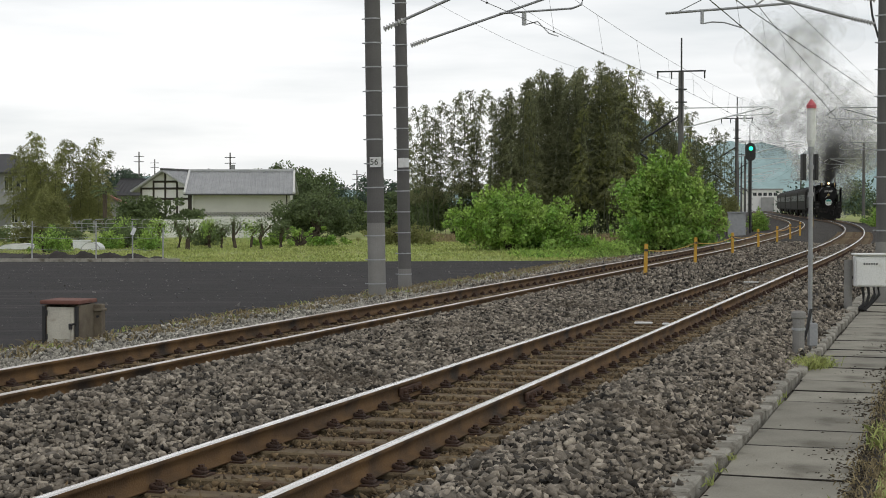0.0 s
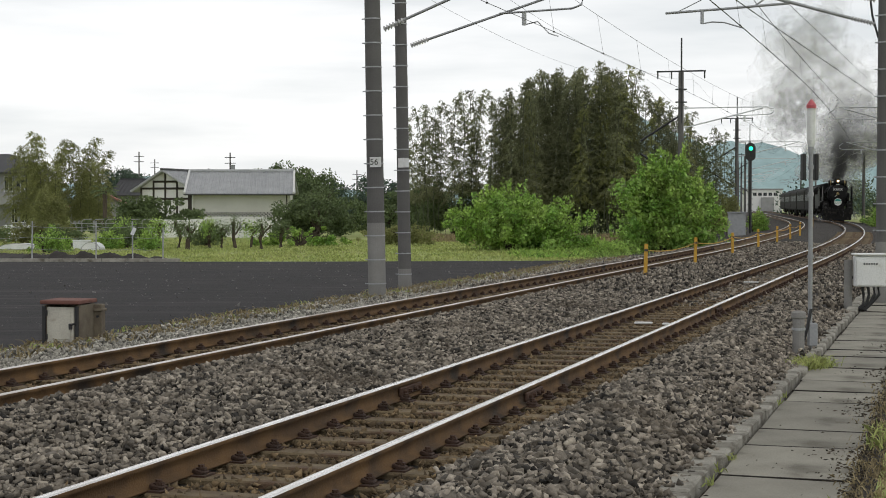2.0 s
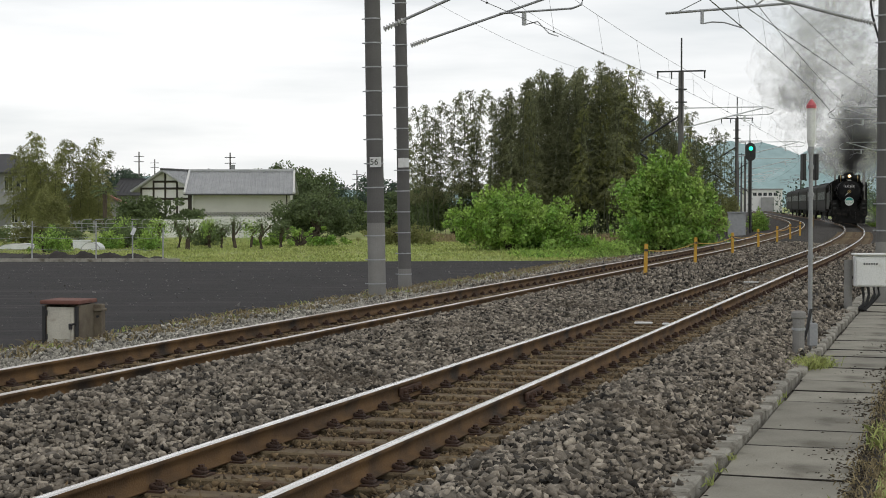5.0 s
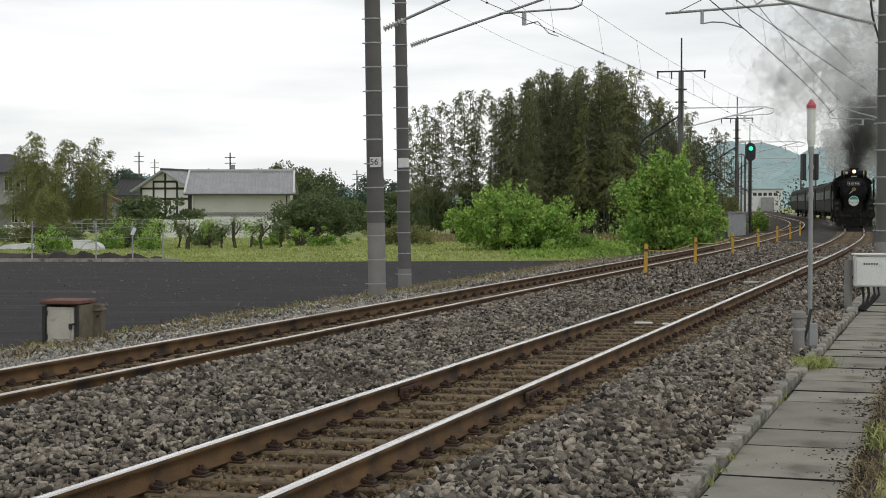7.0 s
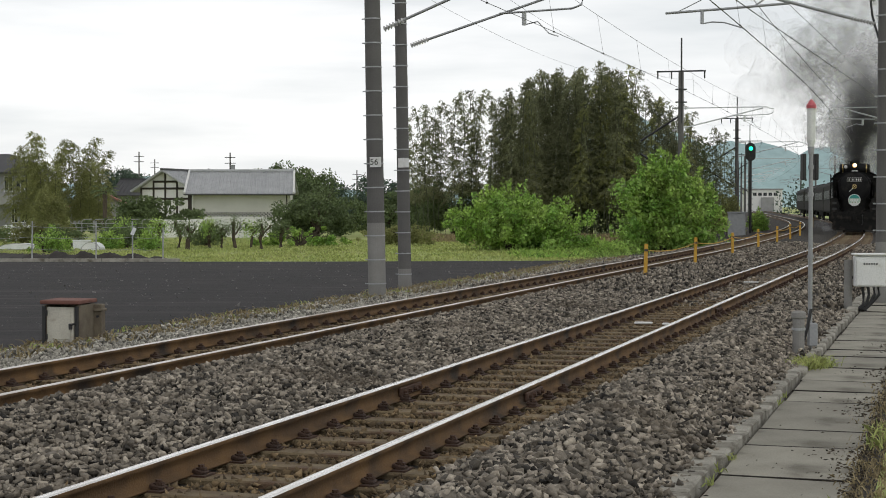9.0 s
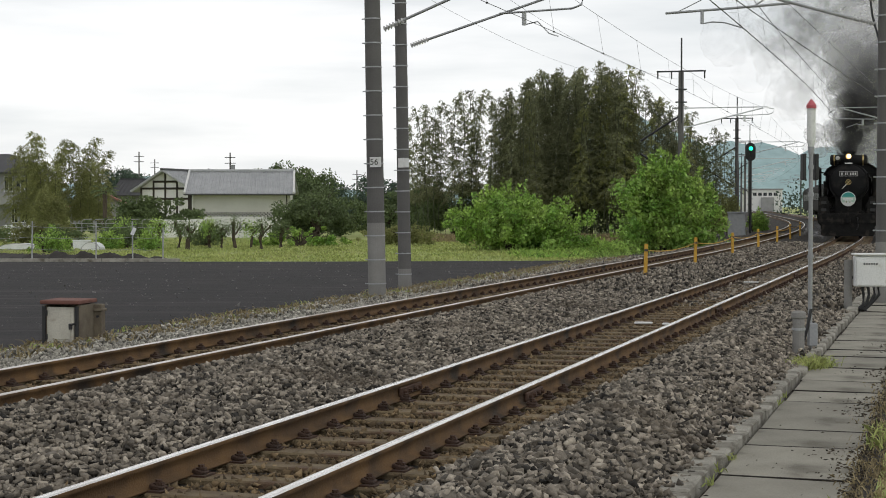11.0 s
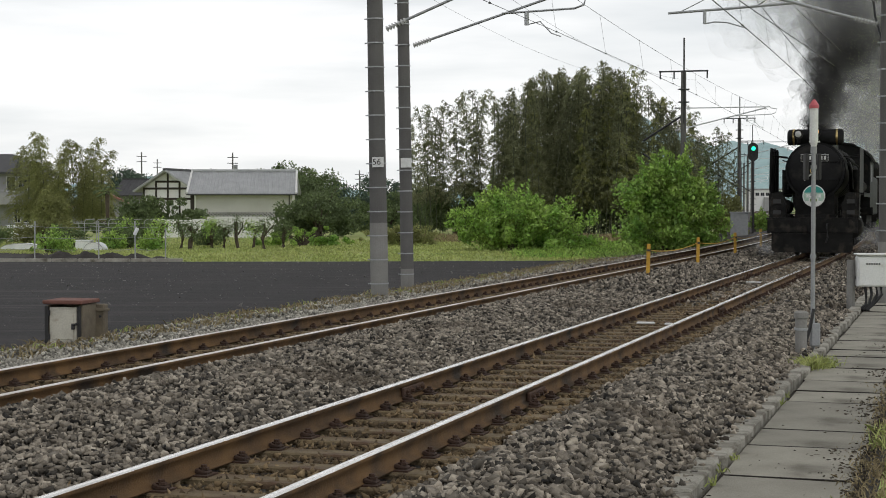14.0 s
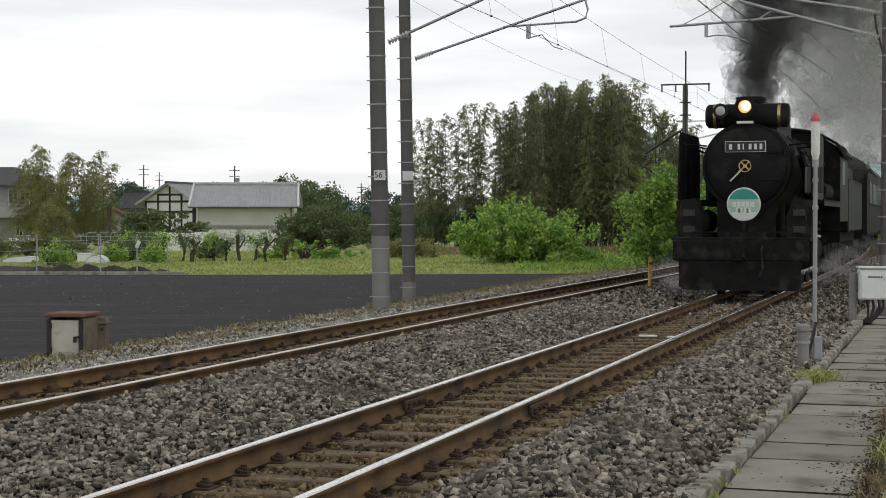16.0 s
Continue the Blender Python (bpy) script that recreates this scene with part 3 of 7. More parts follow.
# ---------------- locomotive ----------------
def make_loco():
    """Local y runs forward, x to its right, z up; the origin is on the rails under the front beam."""
    L = thing("steam_locomotive", Matrix.Identity(4), "black steam locomotive with lit headlamp and round headmark", "locomotive")
    BZ = 2.66

    def fwd(y, x=0.0, z=BZ):
        return Matrix.Translation((x, y, z)) @ Matrix.Rotation(radians(-90), 4, "X")
    bm = bmesh.new()
    lathe(bm, [(0.90, -3.2), (0.93, -3.15), (0.93, -1.15), (0.905, -1.12), (0.905, -1.02)], 36, fwd(0))
    part("smokebox", bm, M["loco"], L, smooth=False)
    bm = bmesh.new()
    lathe(bm, [(0.84, 0.0), (0.84, 0.03), (0.80, 0.06), (0.62, 0.12), (0.34, 0.165), (0.10, 0.18)], 36, fwd(-1.02))
    door = part("smokebox_door", bm, M["loco"], L, smooth=True)
    bm = bmesh.new()
    ring = [(0.12 * math.cos(a), 0, 0.12 * math.sin(a)) for a in np.linspace(0, 2 * math.pi, 21)]
    pipe(bm, [(x, -0.80, BZ + z) for x, _, z in ring], 0.013)
    rod(bm, (-0.08, -0.80, BZ - 0.08), (0.08, -0.80, BZ + 0.08), 0.012)
    rod(bm, (-0.08, -0.80, BZ + 0.08), (0.08, -0.80, BZ - 0.08), 0.012)
    rod(bm, (0, -0.86, BZ), (0, -0.78, BZ), 0.035)
    part("door_wheel", bm, M["brass"], door, "brass hand wheel")
    bm = bmesh.new()
    rod(bm, (0.09, -0.79, BZ - 0.1), (0.30, -0.79, BZ - 0.31), 0.02, 0.014)
    part("door_lever", bm, M["white"], door, "bright steel lever")
    for z in (-0.28, 0.28):
        bm = bmesh.new()
        box(bm, (-0.45, -0.885, BZ + z), (0.55, 0.03, 0.05), bevel=0.008)
        rod(bm, (-0.79, -0.93, BZ + z - 0.06), (-0.79, -0.93, BZ + z + 0.06), 0.03)
        part("door_hinge", bm, M["loco"], door)
    # plate with plain bars instead of its writing
    bm = bmesh.new()
    box(bm, (0, -0.86, BZ + 0.40), (0.84, 0.03, 0.23), bevel=0.008)
    plate = part("plate", bm, M["bright"], L, "black plate with bright rim")
    bm = bmesh.new()
    box(bm, (0, -0.845, BZ + 0.40), (0.812, 0.012, 0.202))
    part("plate_field", bm, M["ink"], plate)
    for x, w in ((0.30, 0.10), (0.13, 0.08), (0.04, 0.04), (-0.10, 0.09), (-0.21, 0.09), (-0.32, 0.09)):
        bm = bmesh.new()
        box(bm, (x, -0.835, BZ + 0.40), (w * 0.62, 0.02, 0.115))
        part("plate_bar", bm, M["bright"], plate)
    # headmark
    bm = bmesh.new()
    hz, hy = 1.87, -0.62
    lathe(bm, [(0.345, -0.03), (0.345, 0.0), (0.33, 0.01), (0.315, 0.0)], 40, fwd(hy, 0, hz))
    mark = part("headmark", bm, M["white"], L, "round teal and white headmark")

    def disc_slice(z0, z1, r, y):
        pts = []
        for z in np.linspace(z0, z1, 9):
            pts.append((math.sqrt(max(r * r - z * z, 0)), z))
        return [(x, hz + z) for x, z in pts] + [(-x, hz + z) for x, z in pts[::-1]]
    for z0, z1, mm in ((0.10, 0.312, "teal"), (-0.16, 0.098, "mint"), (-0.312, -0.162, "white")):
        bm = bmesh.new()
        prism(bm, disc_slice(z0, z1, 0.313, 0), 0.012, Matrix.Translation((0, hy + 0.008, 0)))
        part("mark_field", bm, M[mm], mark)
    for x, z, w, hh, mm in ((0.19, 0.0, 0.07, 0.10, "white"), (0.1, 0.0, 0.07, 0.1, "white"), (0.01, 0.0, 0.07, 0.1, "white"), (-0.08, 0.0, 0.07, 0.1, "white"), (-0.18, 0.0, 0.08, 0.1, "white"),
                            (0.09, -0.13, 0.13, 0.13, "white"), (-0.08, -0.13, 0.13, 0.13, "white"), (0.09, -0.13, 0.05, 0.09, "dark_leaf"), (-0.08, -0.13, 0.04, 0.09, "dark_leaf")):
        bm = bmesh.new()
        box(bm, (x, hy + (0.02 if mm == "white" else 0.028), hz + z), (w, 0.012, hh))
        part("mark_bar", bm, M[mm], mark)
    bm = bmesh.new()
    rod(bm, (0, hy - 0.05, hz + 0.3), (0, -0.84, BZ - 0.13), 0.012)
    box(bm, (0, hy - 0.05, hz - 0.1), (0.06, 0.05, 0.9))
    part("mark_bracket", bm, M["loco_dull"], mark)
    # boiler
    bm = bmesh.new()
    lathe(bm, [(0.80, -9.0), (0.86, -8.9), (0.86, -3.25), (0.80, -3.2)], 32, fwd(0))
    for y in (-4.2, -5.4, -6.6, -7.8):
        lathe(bm, [(0.865, y - 0.03), (0.872, y - 0.03), (0.872, y + 0.03), (0.865, y + 0.03)], 32, fwd(0))
    part("boiler", bm, M["loco"], L, smooth=False)
    bm = bmesh.new()
    # long dome casing on the boiler
    prism(bm, [(-0.42, 0), (-0.40, 0.42), (-0.25, 0.60), (0.25, 0.60), (0.40, 0.42), (0.42, 0)], 3.2, Matrix.Translation((0, -4.6, BZ + 0.70)))
    part("dome", bm, M["loco"], L)
    # feed heater across the smokebox top
    bm = bmesh.new()
    mh = Matrix.Translation((0, -1.25, 3.72)) @ Matrix.Rotation(radians(90), 4, "Y")
    lathe(bm, [(0.19, -0.86), (0.24, -0.82), (0.25, -0.8), (0.25, 0.8), (0.24, 0.82), (0.19, 0.86)], 28, mh)
    heater = part("feedwater_heater", bm, M["loco"], L)
    for x in (-0.66, 0.66):
        bm = bmesh.new()
        lathe(bm, [(0.25, x - 0.03), (0.262, x - 0.03), (0.262, x + 0.03), (0.25, x + 0.03)], 28, mh)
        part("band", bm, M["brass"], heater, "brass band")
    bm = bmesh.new()
    lathe(bm, [(0.40, 0), (0.31, 0.1), (0.275, 0.2), (0.275, 0.55), (0.31, 0.58), (0.31, 0.64), (0.25, 0.645)], 28, Matrix.Translation((0, -1.75, 3.5)))
    part("chimney", bm, M["loco_dull"], L)
    # headlamps
    for x, z, r, lit in ((0.0, 3.88, 0.19, True), (0.50, 3.80, 0.14, False)):
        bm = bmesh.new()
        lathe(bm, [(r * 0.55, -0.36), (r * 0.9, -0.3), (r, -0.05), (r * 1.07, -0.02), (r * 1.07, 0.02), (r * 0.9, 0.02), (r * 0.85, -0.02)], 28, fwd(-0.78, x, z))
        rod(bm, (x, -0.98, z - r - 0.12), (x, -0.98, z - r * 0.9), 0.05)
        lampo = part("headlamp" if lit else "marker_lamp", bm, M["loco"], L, smooth=False)
        bm = bmesh.new()
        lathe(bm, [(r * 0.99, 0), (r * 0.95, 0.012), (r * 0.5, 0.035), (0.01, 0.045)], 24, fwd(-0.765, x, z))
        lens = part("lens", bm, M["lamp_on"] if lit else M["porcelain"], lampo, "glowing warm lens" if lit else "clear unlit lens", smooth=True)
        if lit:
            bm = bmesh.new()
            lathe(bm, [(r * 0.5, 0), (r * 0.46, 0.02), (0.01, 0.03)], 18, fwd(-0.73, x - 0.02, z + 0.01))
            part("bulb", bm, M["bulb"], lampo, "bright glowing bulb", smooth=True)
        bm = bmesh.new()
        lathe(bm, [(r * 0.99, 0), (r * 1.1, 0.0), (r * 1.1, 0.05), (r * 0.99, 0.05)], 28, fwd(-0.79, x, z))
        part("lamp_rim", bm, M["loco"], lampo)
    bm = bmesh.new()
    box(bm, (0, -0.80, 3.56), (0.34, 0.05, 0.05))
    part("lamp_bracket", bm, M["bright"], L)
    # deflector plates
    for sx in (-1, 1):
        bm = bmesh.new()
        out = [(-3.55, 1.98), (-0.75, 1.98), (-0.68, 2.1), (-0.86, 3.25), (-0.98, 3.38), (-3.35, 3.38), (-3.5, 3.25)]
        m = Matrix.Translation((sx * 1.36, 0, 0)) @ Matrix.Rotation(radians(90), 4, "Z") 
        prism(bm, out, 0.02, m)
        defl = part("smoke_deflector", bm, M["loco"], L)
        bm = bmesh.new()
        pipe(bm, [(sx * 1.36, y, z) for y, z in out] + [(sx * 1.36, *out[0])], 0.016)
        part("rim", bm, M["loco_dull"], defl)
        bm = bmesh.new()
        rod(bm, (sx * 1.34, -1.25, 3.15), (sx * 0.85, -1.25, 3.1), 0.018)
        part("stay", bm, M["loco_dull"], defl)
        bm = bmesh.new()
        rod(bm, (sx * 1.34, -2.9, 3.15), (sx * 0.85, -2.9, 3.1), 0.018)
        part("stay", bm, M["loco_dull"], defl)
        # upright ribs on the plate, and clack pipes behind it
        for yy in (-1.5, -2.3, -3.0):
            bm = bmesh.new()
            rod(bm, (sx * 1.342, yy, 2.02), (sx * 1.342, yy, 3.3), 0.016, n=6)
            part("rib", bm, M["loco_dull"], defl)
        for yy, zz in ((-3.4, 2.7), (-4.9, 2.85), (-5.9, 2.85), (-7.2, 2.8)):
            bm = bmesh.new()
            pipe(bm, [(sx * 0.6, yy, 3.4), (sx * 0.88, yy - 0.05, 3.1), (sx * 1.0, yy - 0.1, zz), (sx * 1.04, yy - 0.12, 2.1)], 0.024)
            part("sand_pipe", bm, M["dark_steel"], L)
        # front side boxes below the deflectors; the step holes' shade is painted as black plates
        bm = bmesh.new()
        prism(bm, [(sx * 0.86, 1.18), (sx * 1.36, 1.18), (sx * 1.38, 1.95), (sx * 1.0, 2.0), (sx * 0.86, 1.6)], 0.7, Matrix.Translation((0, -0.95, 0)))
        chest = part("front_apron", bm, M["loco_dull"], L)
        for z in (1.36, 1.70):
            bm = bmesh.new()
            box(bm, (sx * 1.12, -0.598, z), (0.24, 0.012, 0.13))
            part("step_hole", bm, M["ink"], chest)
            bm = bmesh.new()
            box(bm, (sx * 1.12, -0.59, z - 0.075), (0.28, 0.03, 0.02))
            part("step_lip", bm, M["loco_dull"], chest)
        bm = bmesh.new()
        lathe(bm, [(0.30, 0), (0.40, 0.03), (0.42, 0.1), (0.42, 1.15), (0.40, 1.2), (0.2, 1.25)], 24, fwd(-2.45, sx * 1.02, 0.92))
        part("cylinder", bm, M["loco_dull"], L)
        bm = bmesh.new()
        lathe(bm, [(0.2, 0), (0.25, 0.03), (0.25, 1.3), (0.2, 1.35)], 20, fwd(-2.5, sx * 1.02, 1.52))
        part("valve_chest", bm, M["loco_dull"], L)
        # running board
        bm = bmesh.new()
        box(bm, (sx * 1.15, -6.2, 1.97), (0.5, 5.6, 0.05))
        box(bm, (sx * 1.385, -6.2, 1.93), (0.03, 5.6, 0.14))
        part("running_board", bm, M["loco"], L)
        bm = bmesh.new()
        pipe(bm, [(sx * 1.02, -1.4, 3.0), (sx * 1.0, -3.5, 2.98), (sx * 0.99, -6, 2.98), (sx * 0.98, -8.9, 2.96)], 0.02)
        part("handrail", bm, M["loco_dull"], L)
        bm = bmesh.new()
        pipe(bm, [(sx * 0.93, -2.6, 2.9), (sx * 0.99, -3.1, 2.6), (sx * 0.97, -3.6, 2.3), (sx * 0.95, -4.0, 2.1)], 0.055)
        pipe(bm, [(sx * 0.8, -3.6, 3.2), (sx * 0.98, -4.0, 2.7), (sx * 1.0, -5.5, 2.35), (sx * 1.0, -7.5, 2.3)], 0.035)
        part("steam_pipe", bm, M["loco_dull"], L)
        bm = bmesh.new()
        rod(bm, (sx * 1.12, -5.0, 2.22), (sx * 1.12, -7.4, 2.22), 0.2, n=18)
        part("air_reservoir", bm, M["loco_dull"], L)
        bm = bmesh.new()
        rod(bm, (sx * 1.1, -3.9, 2.0), (sx * 1.1, -3.9, 2.75), 0.17, n=16)
        rod(bm, (sx * 1.1, -4.4, 2.0), (sx * 1.1, -4.4, 2.6), 0.15, n=16)
        part("pump", bm, M["loco_dull"], L)
        for z in (1.2, 1.35, 1.5):
            bm = bmesh.new()
            rod(bm, (sx * 1.25, -2.5, z), (sx * 1.25, -4.1, z - 0.02), 0.03)
            part("slide_bar", bm, M["zinc"] if z < 1.3 else M["loco_dull"], L)
    # front deck, beam, pilot
    bm = bmesh.new()
    box(bm, (0, -0.5, 1.16), (2.78, 0.95, 0.06), bevel=0.01)
    part("front_deck", bm, M["loco_dull"], L)
    bm = bmesh.new()
    box(bm, (0, -0.06, 0.93), (2.72, 0.10, 0.42), bevel=0.02)
    for x in np.arange(-1.2, 1.3, 0.2):
        rod(bm, (x, -0.02, 1.08), (x, 0.01, 1.08), 0.02, n=6)
        rod(bm, (x, -0.02, 0.78), (x, 0.01, 0.78), 0.02, n=6)
    part("buffer_beam", bm, M["loco_dull"], L)
    bm = bmesh.new()
    prism(bm, [(-1.22, 0.72), (1.22, 0.72), (1.22, 0.2), (1.12, 0.13), (-1.12, 0.13), (-1.22, 0.2)], 0.05, Matrix.Translation((0, 0.0, 0)) @ Matrix.Rotation(radians(-4), 4, "X"))
    part("pilot_plate", bm, M["loco_dull"], L)
    bm = bmesh.new()
    box(bm, (0, 0.12, 0.88), (0.26, 0.35, 0.3), bevel=0.05)
    rod(bm, (0, 0.26, 0.74), (0, 0.26, 1.04), 0.08)
    part("coupler", bm, M["loco_dull"], L)
    bm = bmesh.new()
    pipe(bm, [(-0.45, 0.02, 1.0), (-0.45, 0.16, 0.95), (-0.48, 0.18, 0.6), (-0.42, 0.14, 0.42)], 0.03)
    part("brake_hose", bm, M["rubber"], L)
    bm = bmesh.new()
    pipe(bm, [(0.95, -0.03, 1.2), (0.95, 0.05, 1.3), (-0.9, 0.05, 1.3), (-0.95, -0.03, 1.2)], 0.015)
    pipe(bm, [(-0.75, 0.05, 1.3), (-0.62, 0.05, 1.12), (-0.6, 0.05, 0.95)], 0.014)
    part("coupling_lever", bm, M["loco_dull"], L)
    for sx in (-1, 1):
        bm = bmesh.new()
        pipe(bm, [(sx * 1.30, -0.1, 1.2), (sx * 1.30, -0.1, 1.55), (sx * 1.25, -0.6, 1.95)], 0.015)
        part("front_handrail", bm, M["loco_dull"], L)
    # frame, cab, tender
    bm = bmesh.new()
    box(bm, (0, -6.2, 0.95), (0.95, 11.6, 0.7))
    box(bm, (0, -2.0, 1.55), (1.2, 1.9, 0.9))
    part("main_frame", bm, M["loco_dull"], L)
    bm = bmesh.new()
    prism(bm, [(-1.36, 1.5), (1.36, 1.5), (1.36, 3.15), (1.2, 3.45), (0.75, 3.72), (0, 3.83), (-0.75, 3.72), (-1.2, 3.45), (-1.36, 3.15)], 3.1, Matrix.Translation((0, -10.6, 0)))
    cab = part("cab", bm, M["loco"], L)
    for sx in (-1, 1):
        bm = bmesh.new()
        lathe(bm, [(0.21, 0), (0.21, 0.012), (0.01, 0.013)], 24, fwd(-9.05, sx * 1.05, 2.9))
        w = part("cab_window", bm, M["glass"], cab)
        bm = bmesh.new()
        lathe(bm, [(0.21, 0), (0.24, 0), (0.24, 0.03), (0.21, 0.03)], 24, fwd(-9.05, sx * 1.05, 2.9))
        part("window_rim", bm, M["loco_dull"], cab)
        bm = bmesh.new()
        box(bm, (sx * 1.365, -10.2, 2.75), (0.012, 1.1, 0.6))
        part("side_window", bm, M["coach_glass"], cab)
    bm = bmesh.new()
    prism(bm, [(-1.46, 3.18), (-1.28, 3.5), (-0.78, 3.79), (0, 3.9), (0.78, 3.79), (1.28, 3.5), (1.46, 3.18), (1.44, 3.14), (1.25, 3.45), (0.76, 3.73), (0, 3.84), (-0.76, 3.73), (-1.25, 3.45), (-1.44, 3.14)], 3.5, Matrix.Translation((0, -10.6, 0)))
    part("cab_roof", bm, M["loco_dull"], L)
    # wheels
    wheels = []
    for r, ys, name in ((0.70, (-4.0, -5.45, -6.9, -8.35), "driving_wheel"), (0.43, (-1.35,), "leading_wheel"), (0.43, (-10.6,), "trailing_wheel")):
        for y in ys:
            for sx in (-1, 1):
                bm = bmesh.new()
                m = Matrix.Rotation(radians(90), 4, "Y")
                lathe(bm, [(r * 0.84, -0.06), (r + 0.025, -0.06), (r, -0.03), (r, 0.06), (r * 0.84, 0.06), (r * 0.84, 0.0)], 28, m)
                for k in range(5):
                    a = k * math.pi / 5
                    rod(bm, (0, -r * 0.85 * math.cos(a), -r * 0.85 * math.sin(a)), (0, r * 0.85 * math.cos(a), r * 0.85 * math.sin(a)), 0.05, n=6)
                rod(bm, (-0.08, 0, 0), (0.08, 0, 0), 0.14, n=14)
                if r > 0.5:
                    rod(bm, (-0.02, 0.33, 0), (0.14 * sx, 0.33, 0), 0.07, n=10)
                w = part(name, bm, M["loco_dull"], L)
                w.location = (sx * 0.56, y, r)
                wheels.append((w, sx, y, r))
    rods = []
    for sx in (-1, 1):
        bm = bmesh.new()
        box(bm, (sx * 0.74, -6.17, 0), (0.06, 4.5, 0.12), bevel=0.01)
        for y in (-4.0, -5.45, -6.9, -8.35):
            rod(bm, (sx * 0.69, y, 0), (sx * 0.80, y, 0), 0.11, n=14)
        rods.append((part("coupling_rod", bm, M["zinc"], L), sx))
    return L, wheels, rods


LOCO, WHEELS, RODS = make_loco()


def make_tender():
    T = thing("tender", Matrix.Identity(4), "black locomotive tender heaped with coal", "tender")
    bm = bmesh.new()
    box(bm, (0, -3.6, 1.95), (2.66, 6.8, 1.5), bevel=0.04)
    box(bm, (0, -3.0, 2.85), (2.3, 4.6, 0.45), bevel=0.05)
    part("tank", bm, M["loco"], T)
    rng = np.random.default_rng(3)
    c = np.stack([rng.uniform(-1.0, 1.0, 900), rng.uniform(-5.1, -1, 900), rng.uniform(3.0, 3.15, 900)], 1)
    c[:, 2] += 0.25 * (1 - c[:, 0] ** 2)
    soup("coal", *pebbles(rng, c, np.full(900, 0.09)), M["rubber"], T)
    bm = bmesh.new()
    box(bm, (0, -3.6, 1.05), (2.2, 6.8, 0.3))
    for y in (-1.3, -2.9, -4.4, -6.0):
        for sx in (-1, 1):
            rod(bm, (sx * 0.5, y, 0.43), (sx * 0.62, y, 0.43), 0.43, n=24)
            box(bm, (sx * 0.85, y, 0.55), (0.12, 1.1, 0.3))
    part("running_gear", bm, M["loco_dull"], T)
    return T


def make_coach():
    C = thing("coach", Matrix.Identity(4), "dark brown passenger coach with a grey roof", "railway coach", "coaches of the train")
    W, Ln = 1.42, 19.6
    bm = bmesh.new()
    prism(bm, [(-W, 1.05), (W, 1.05), (W, 3.1), (1.36, 3.2), (-1.36, 3.2), (-W, 3.1)], Ln, Matrix.Translation((0, -Ln / 2 - 0.2, 0)))
    body = part("body", bm, M["coach"], C)
    bm = bmesh.new()
    prism(bm, [(-1.44, 3.16), (-1.3, 3.4), (-0.8, 3.68), (0, 3.8), (0.8, 3.68), (1.3, 3.4), (1.44, 3.16)], Ln + 0.1, Matrix.Translation((0, -Ln / 2 - 0.2, 0)))
    for y in np.arange(-2.5, -18, -2.6):
        box(bm, (0, y, 3.85), (0.5, 0.6, 0.16), bevel=0.04)
    part("roof", bm, M["coach_roof"], C)
    for sx in (-1, 1):
        for k in range(11):
            bm = bmesh.new()
            box(bm, (sx * (W + 0.004), -2.6 - k * 1.48, 2.45), (0.02, 0.95, 0.72))
            w = part("window", bm, M["coach_glass"], body)
            bm = bmesh.new()
            box(bm, (sx * (W + 0.014), -2.6 - k * 1.48, 2.05), (0.03, 1.05, 0.05))
            part("sill", bm, M["coach_roof"], w)
    for y in (-3.4, -16.8):
        bm = bmesh.new()
        box(bm, (0, y, 0.72), (1.9, 2.9, 0.32))
        for dy in (-1.05, 1.05):
            for sx in (-1, 1):
                rod(bm, (sx * 0.5, y + dy, 0.43), (sx * 0.62, y + dy, 0.43), 0.43, n=20)
        part("bogie", bm, M["loco_dull"], C)
    bm = bmesh.new()
    box(bm, (0, -10, 0.75), (2.2, 5.0, 0.55), bevel=0.05)
    box(bm, (0, -Ln / 2 - 0.2, 0.98), (2.5, Ln, 0.16))
    part("underframe", bm, M["loco_dull"], C)
    bm = bmesh.new()
    for y in (-0.15, -Ln - 0.25):
        box(bm, (0, y, 2.1), (1.1, 0.35, 2.2), bevel=0.04)
    part("gangway", bm, M["rubber"], C)
    return C


TENDER = make_tender()
COACHES = [make_coach()]
for _ in range(4):
    COACHES.append(copy_thing(COACHES[0], Matrix.Identity(4)))

# ---------------- catenary ----------------
def lean_pose(s, u, z, lean=0.0):
    return Matrix.Translation(at_line(s, u, z)) @ pose(0, 0, 0, 0, lean, 0)


def mast(s, u, z, r, h, label, mat="pole", lean=0.0, bands=True, pale_to=0.0):
    P = thing("catenary_mast", lean_pose(s, u, z, lean), label, "catenary mast", "masts along the line")
    bm = bmesh.new()
    lathe(bm, [(r * 1.03, pale_to), (r, pale_to + 0.02), (r * 0.82, h), (r * 0.7, h + 0.02)], 24)
    part("shaft", bm, M[mat], P, smooth=False)
    if pale_to:
        bm = bmesh.new()
        lathe(bm, [(r * 1.03, 0), (r * 1.03, pale_to)], 24)
        part("shaft_foot", bm, M["pole_pale"], P)
    if bands:
        z0 = pale_to + 0.1 if pale_to else 0.5
        for k in range(int((h - 0.6) / 0.53)):
            bm = bmesh.new()
            zz = 0.35 + 0.53 * k
            rr = r * (1.03 - 0.2 * zz / h) + 0.012
            lathe(bm, [(rr - 0.02, zz), (rr, zz), (rr, zz + 0.028), (rr - 0.02, zz + 0.028)], 20)
            rod(bm, (-rr - 0.05, 0, zz + 0.014), (-rr + 0.02, 0, zz + 0.014), 0.014, n=6)
            part("band", bm, M["zinc"], P)
    return P


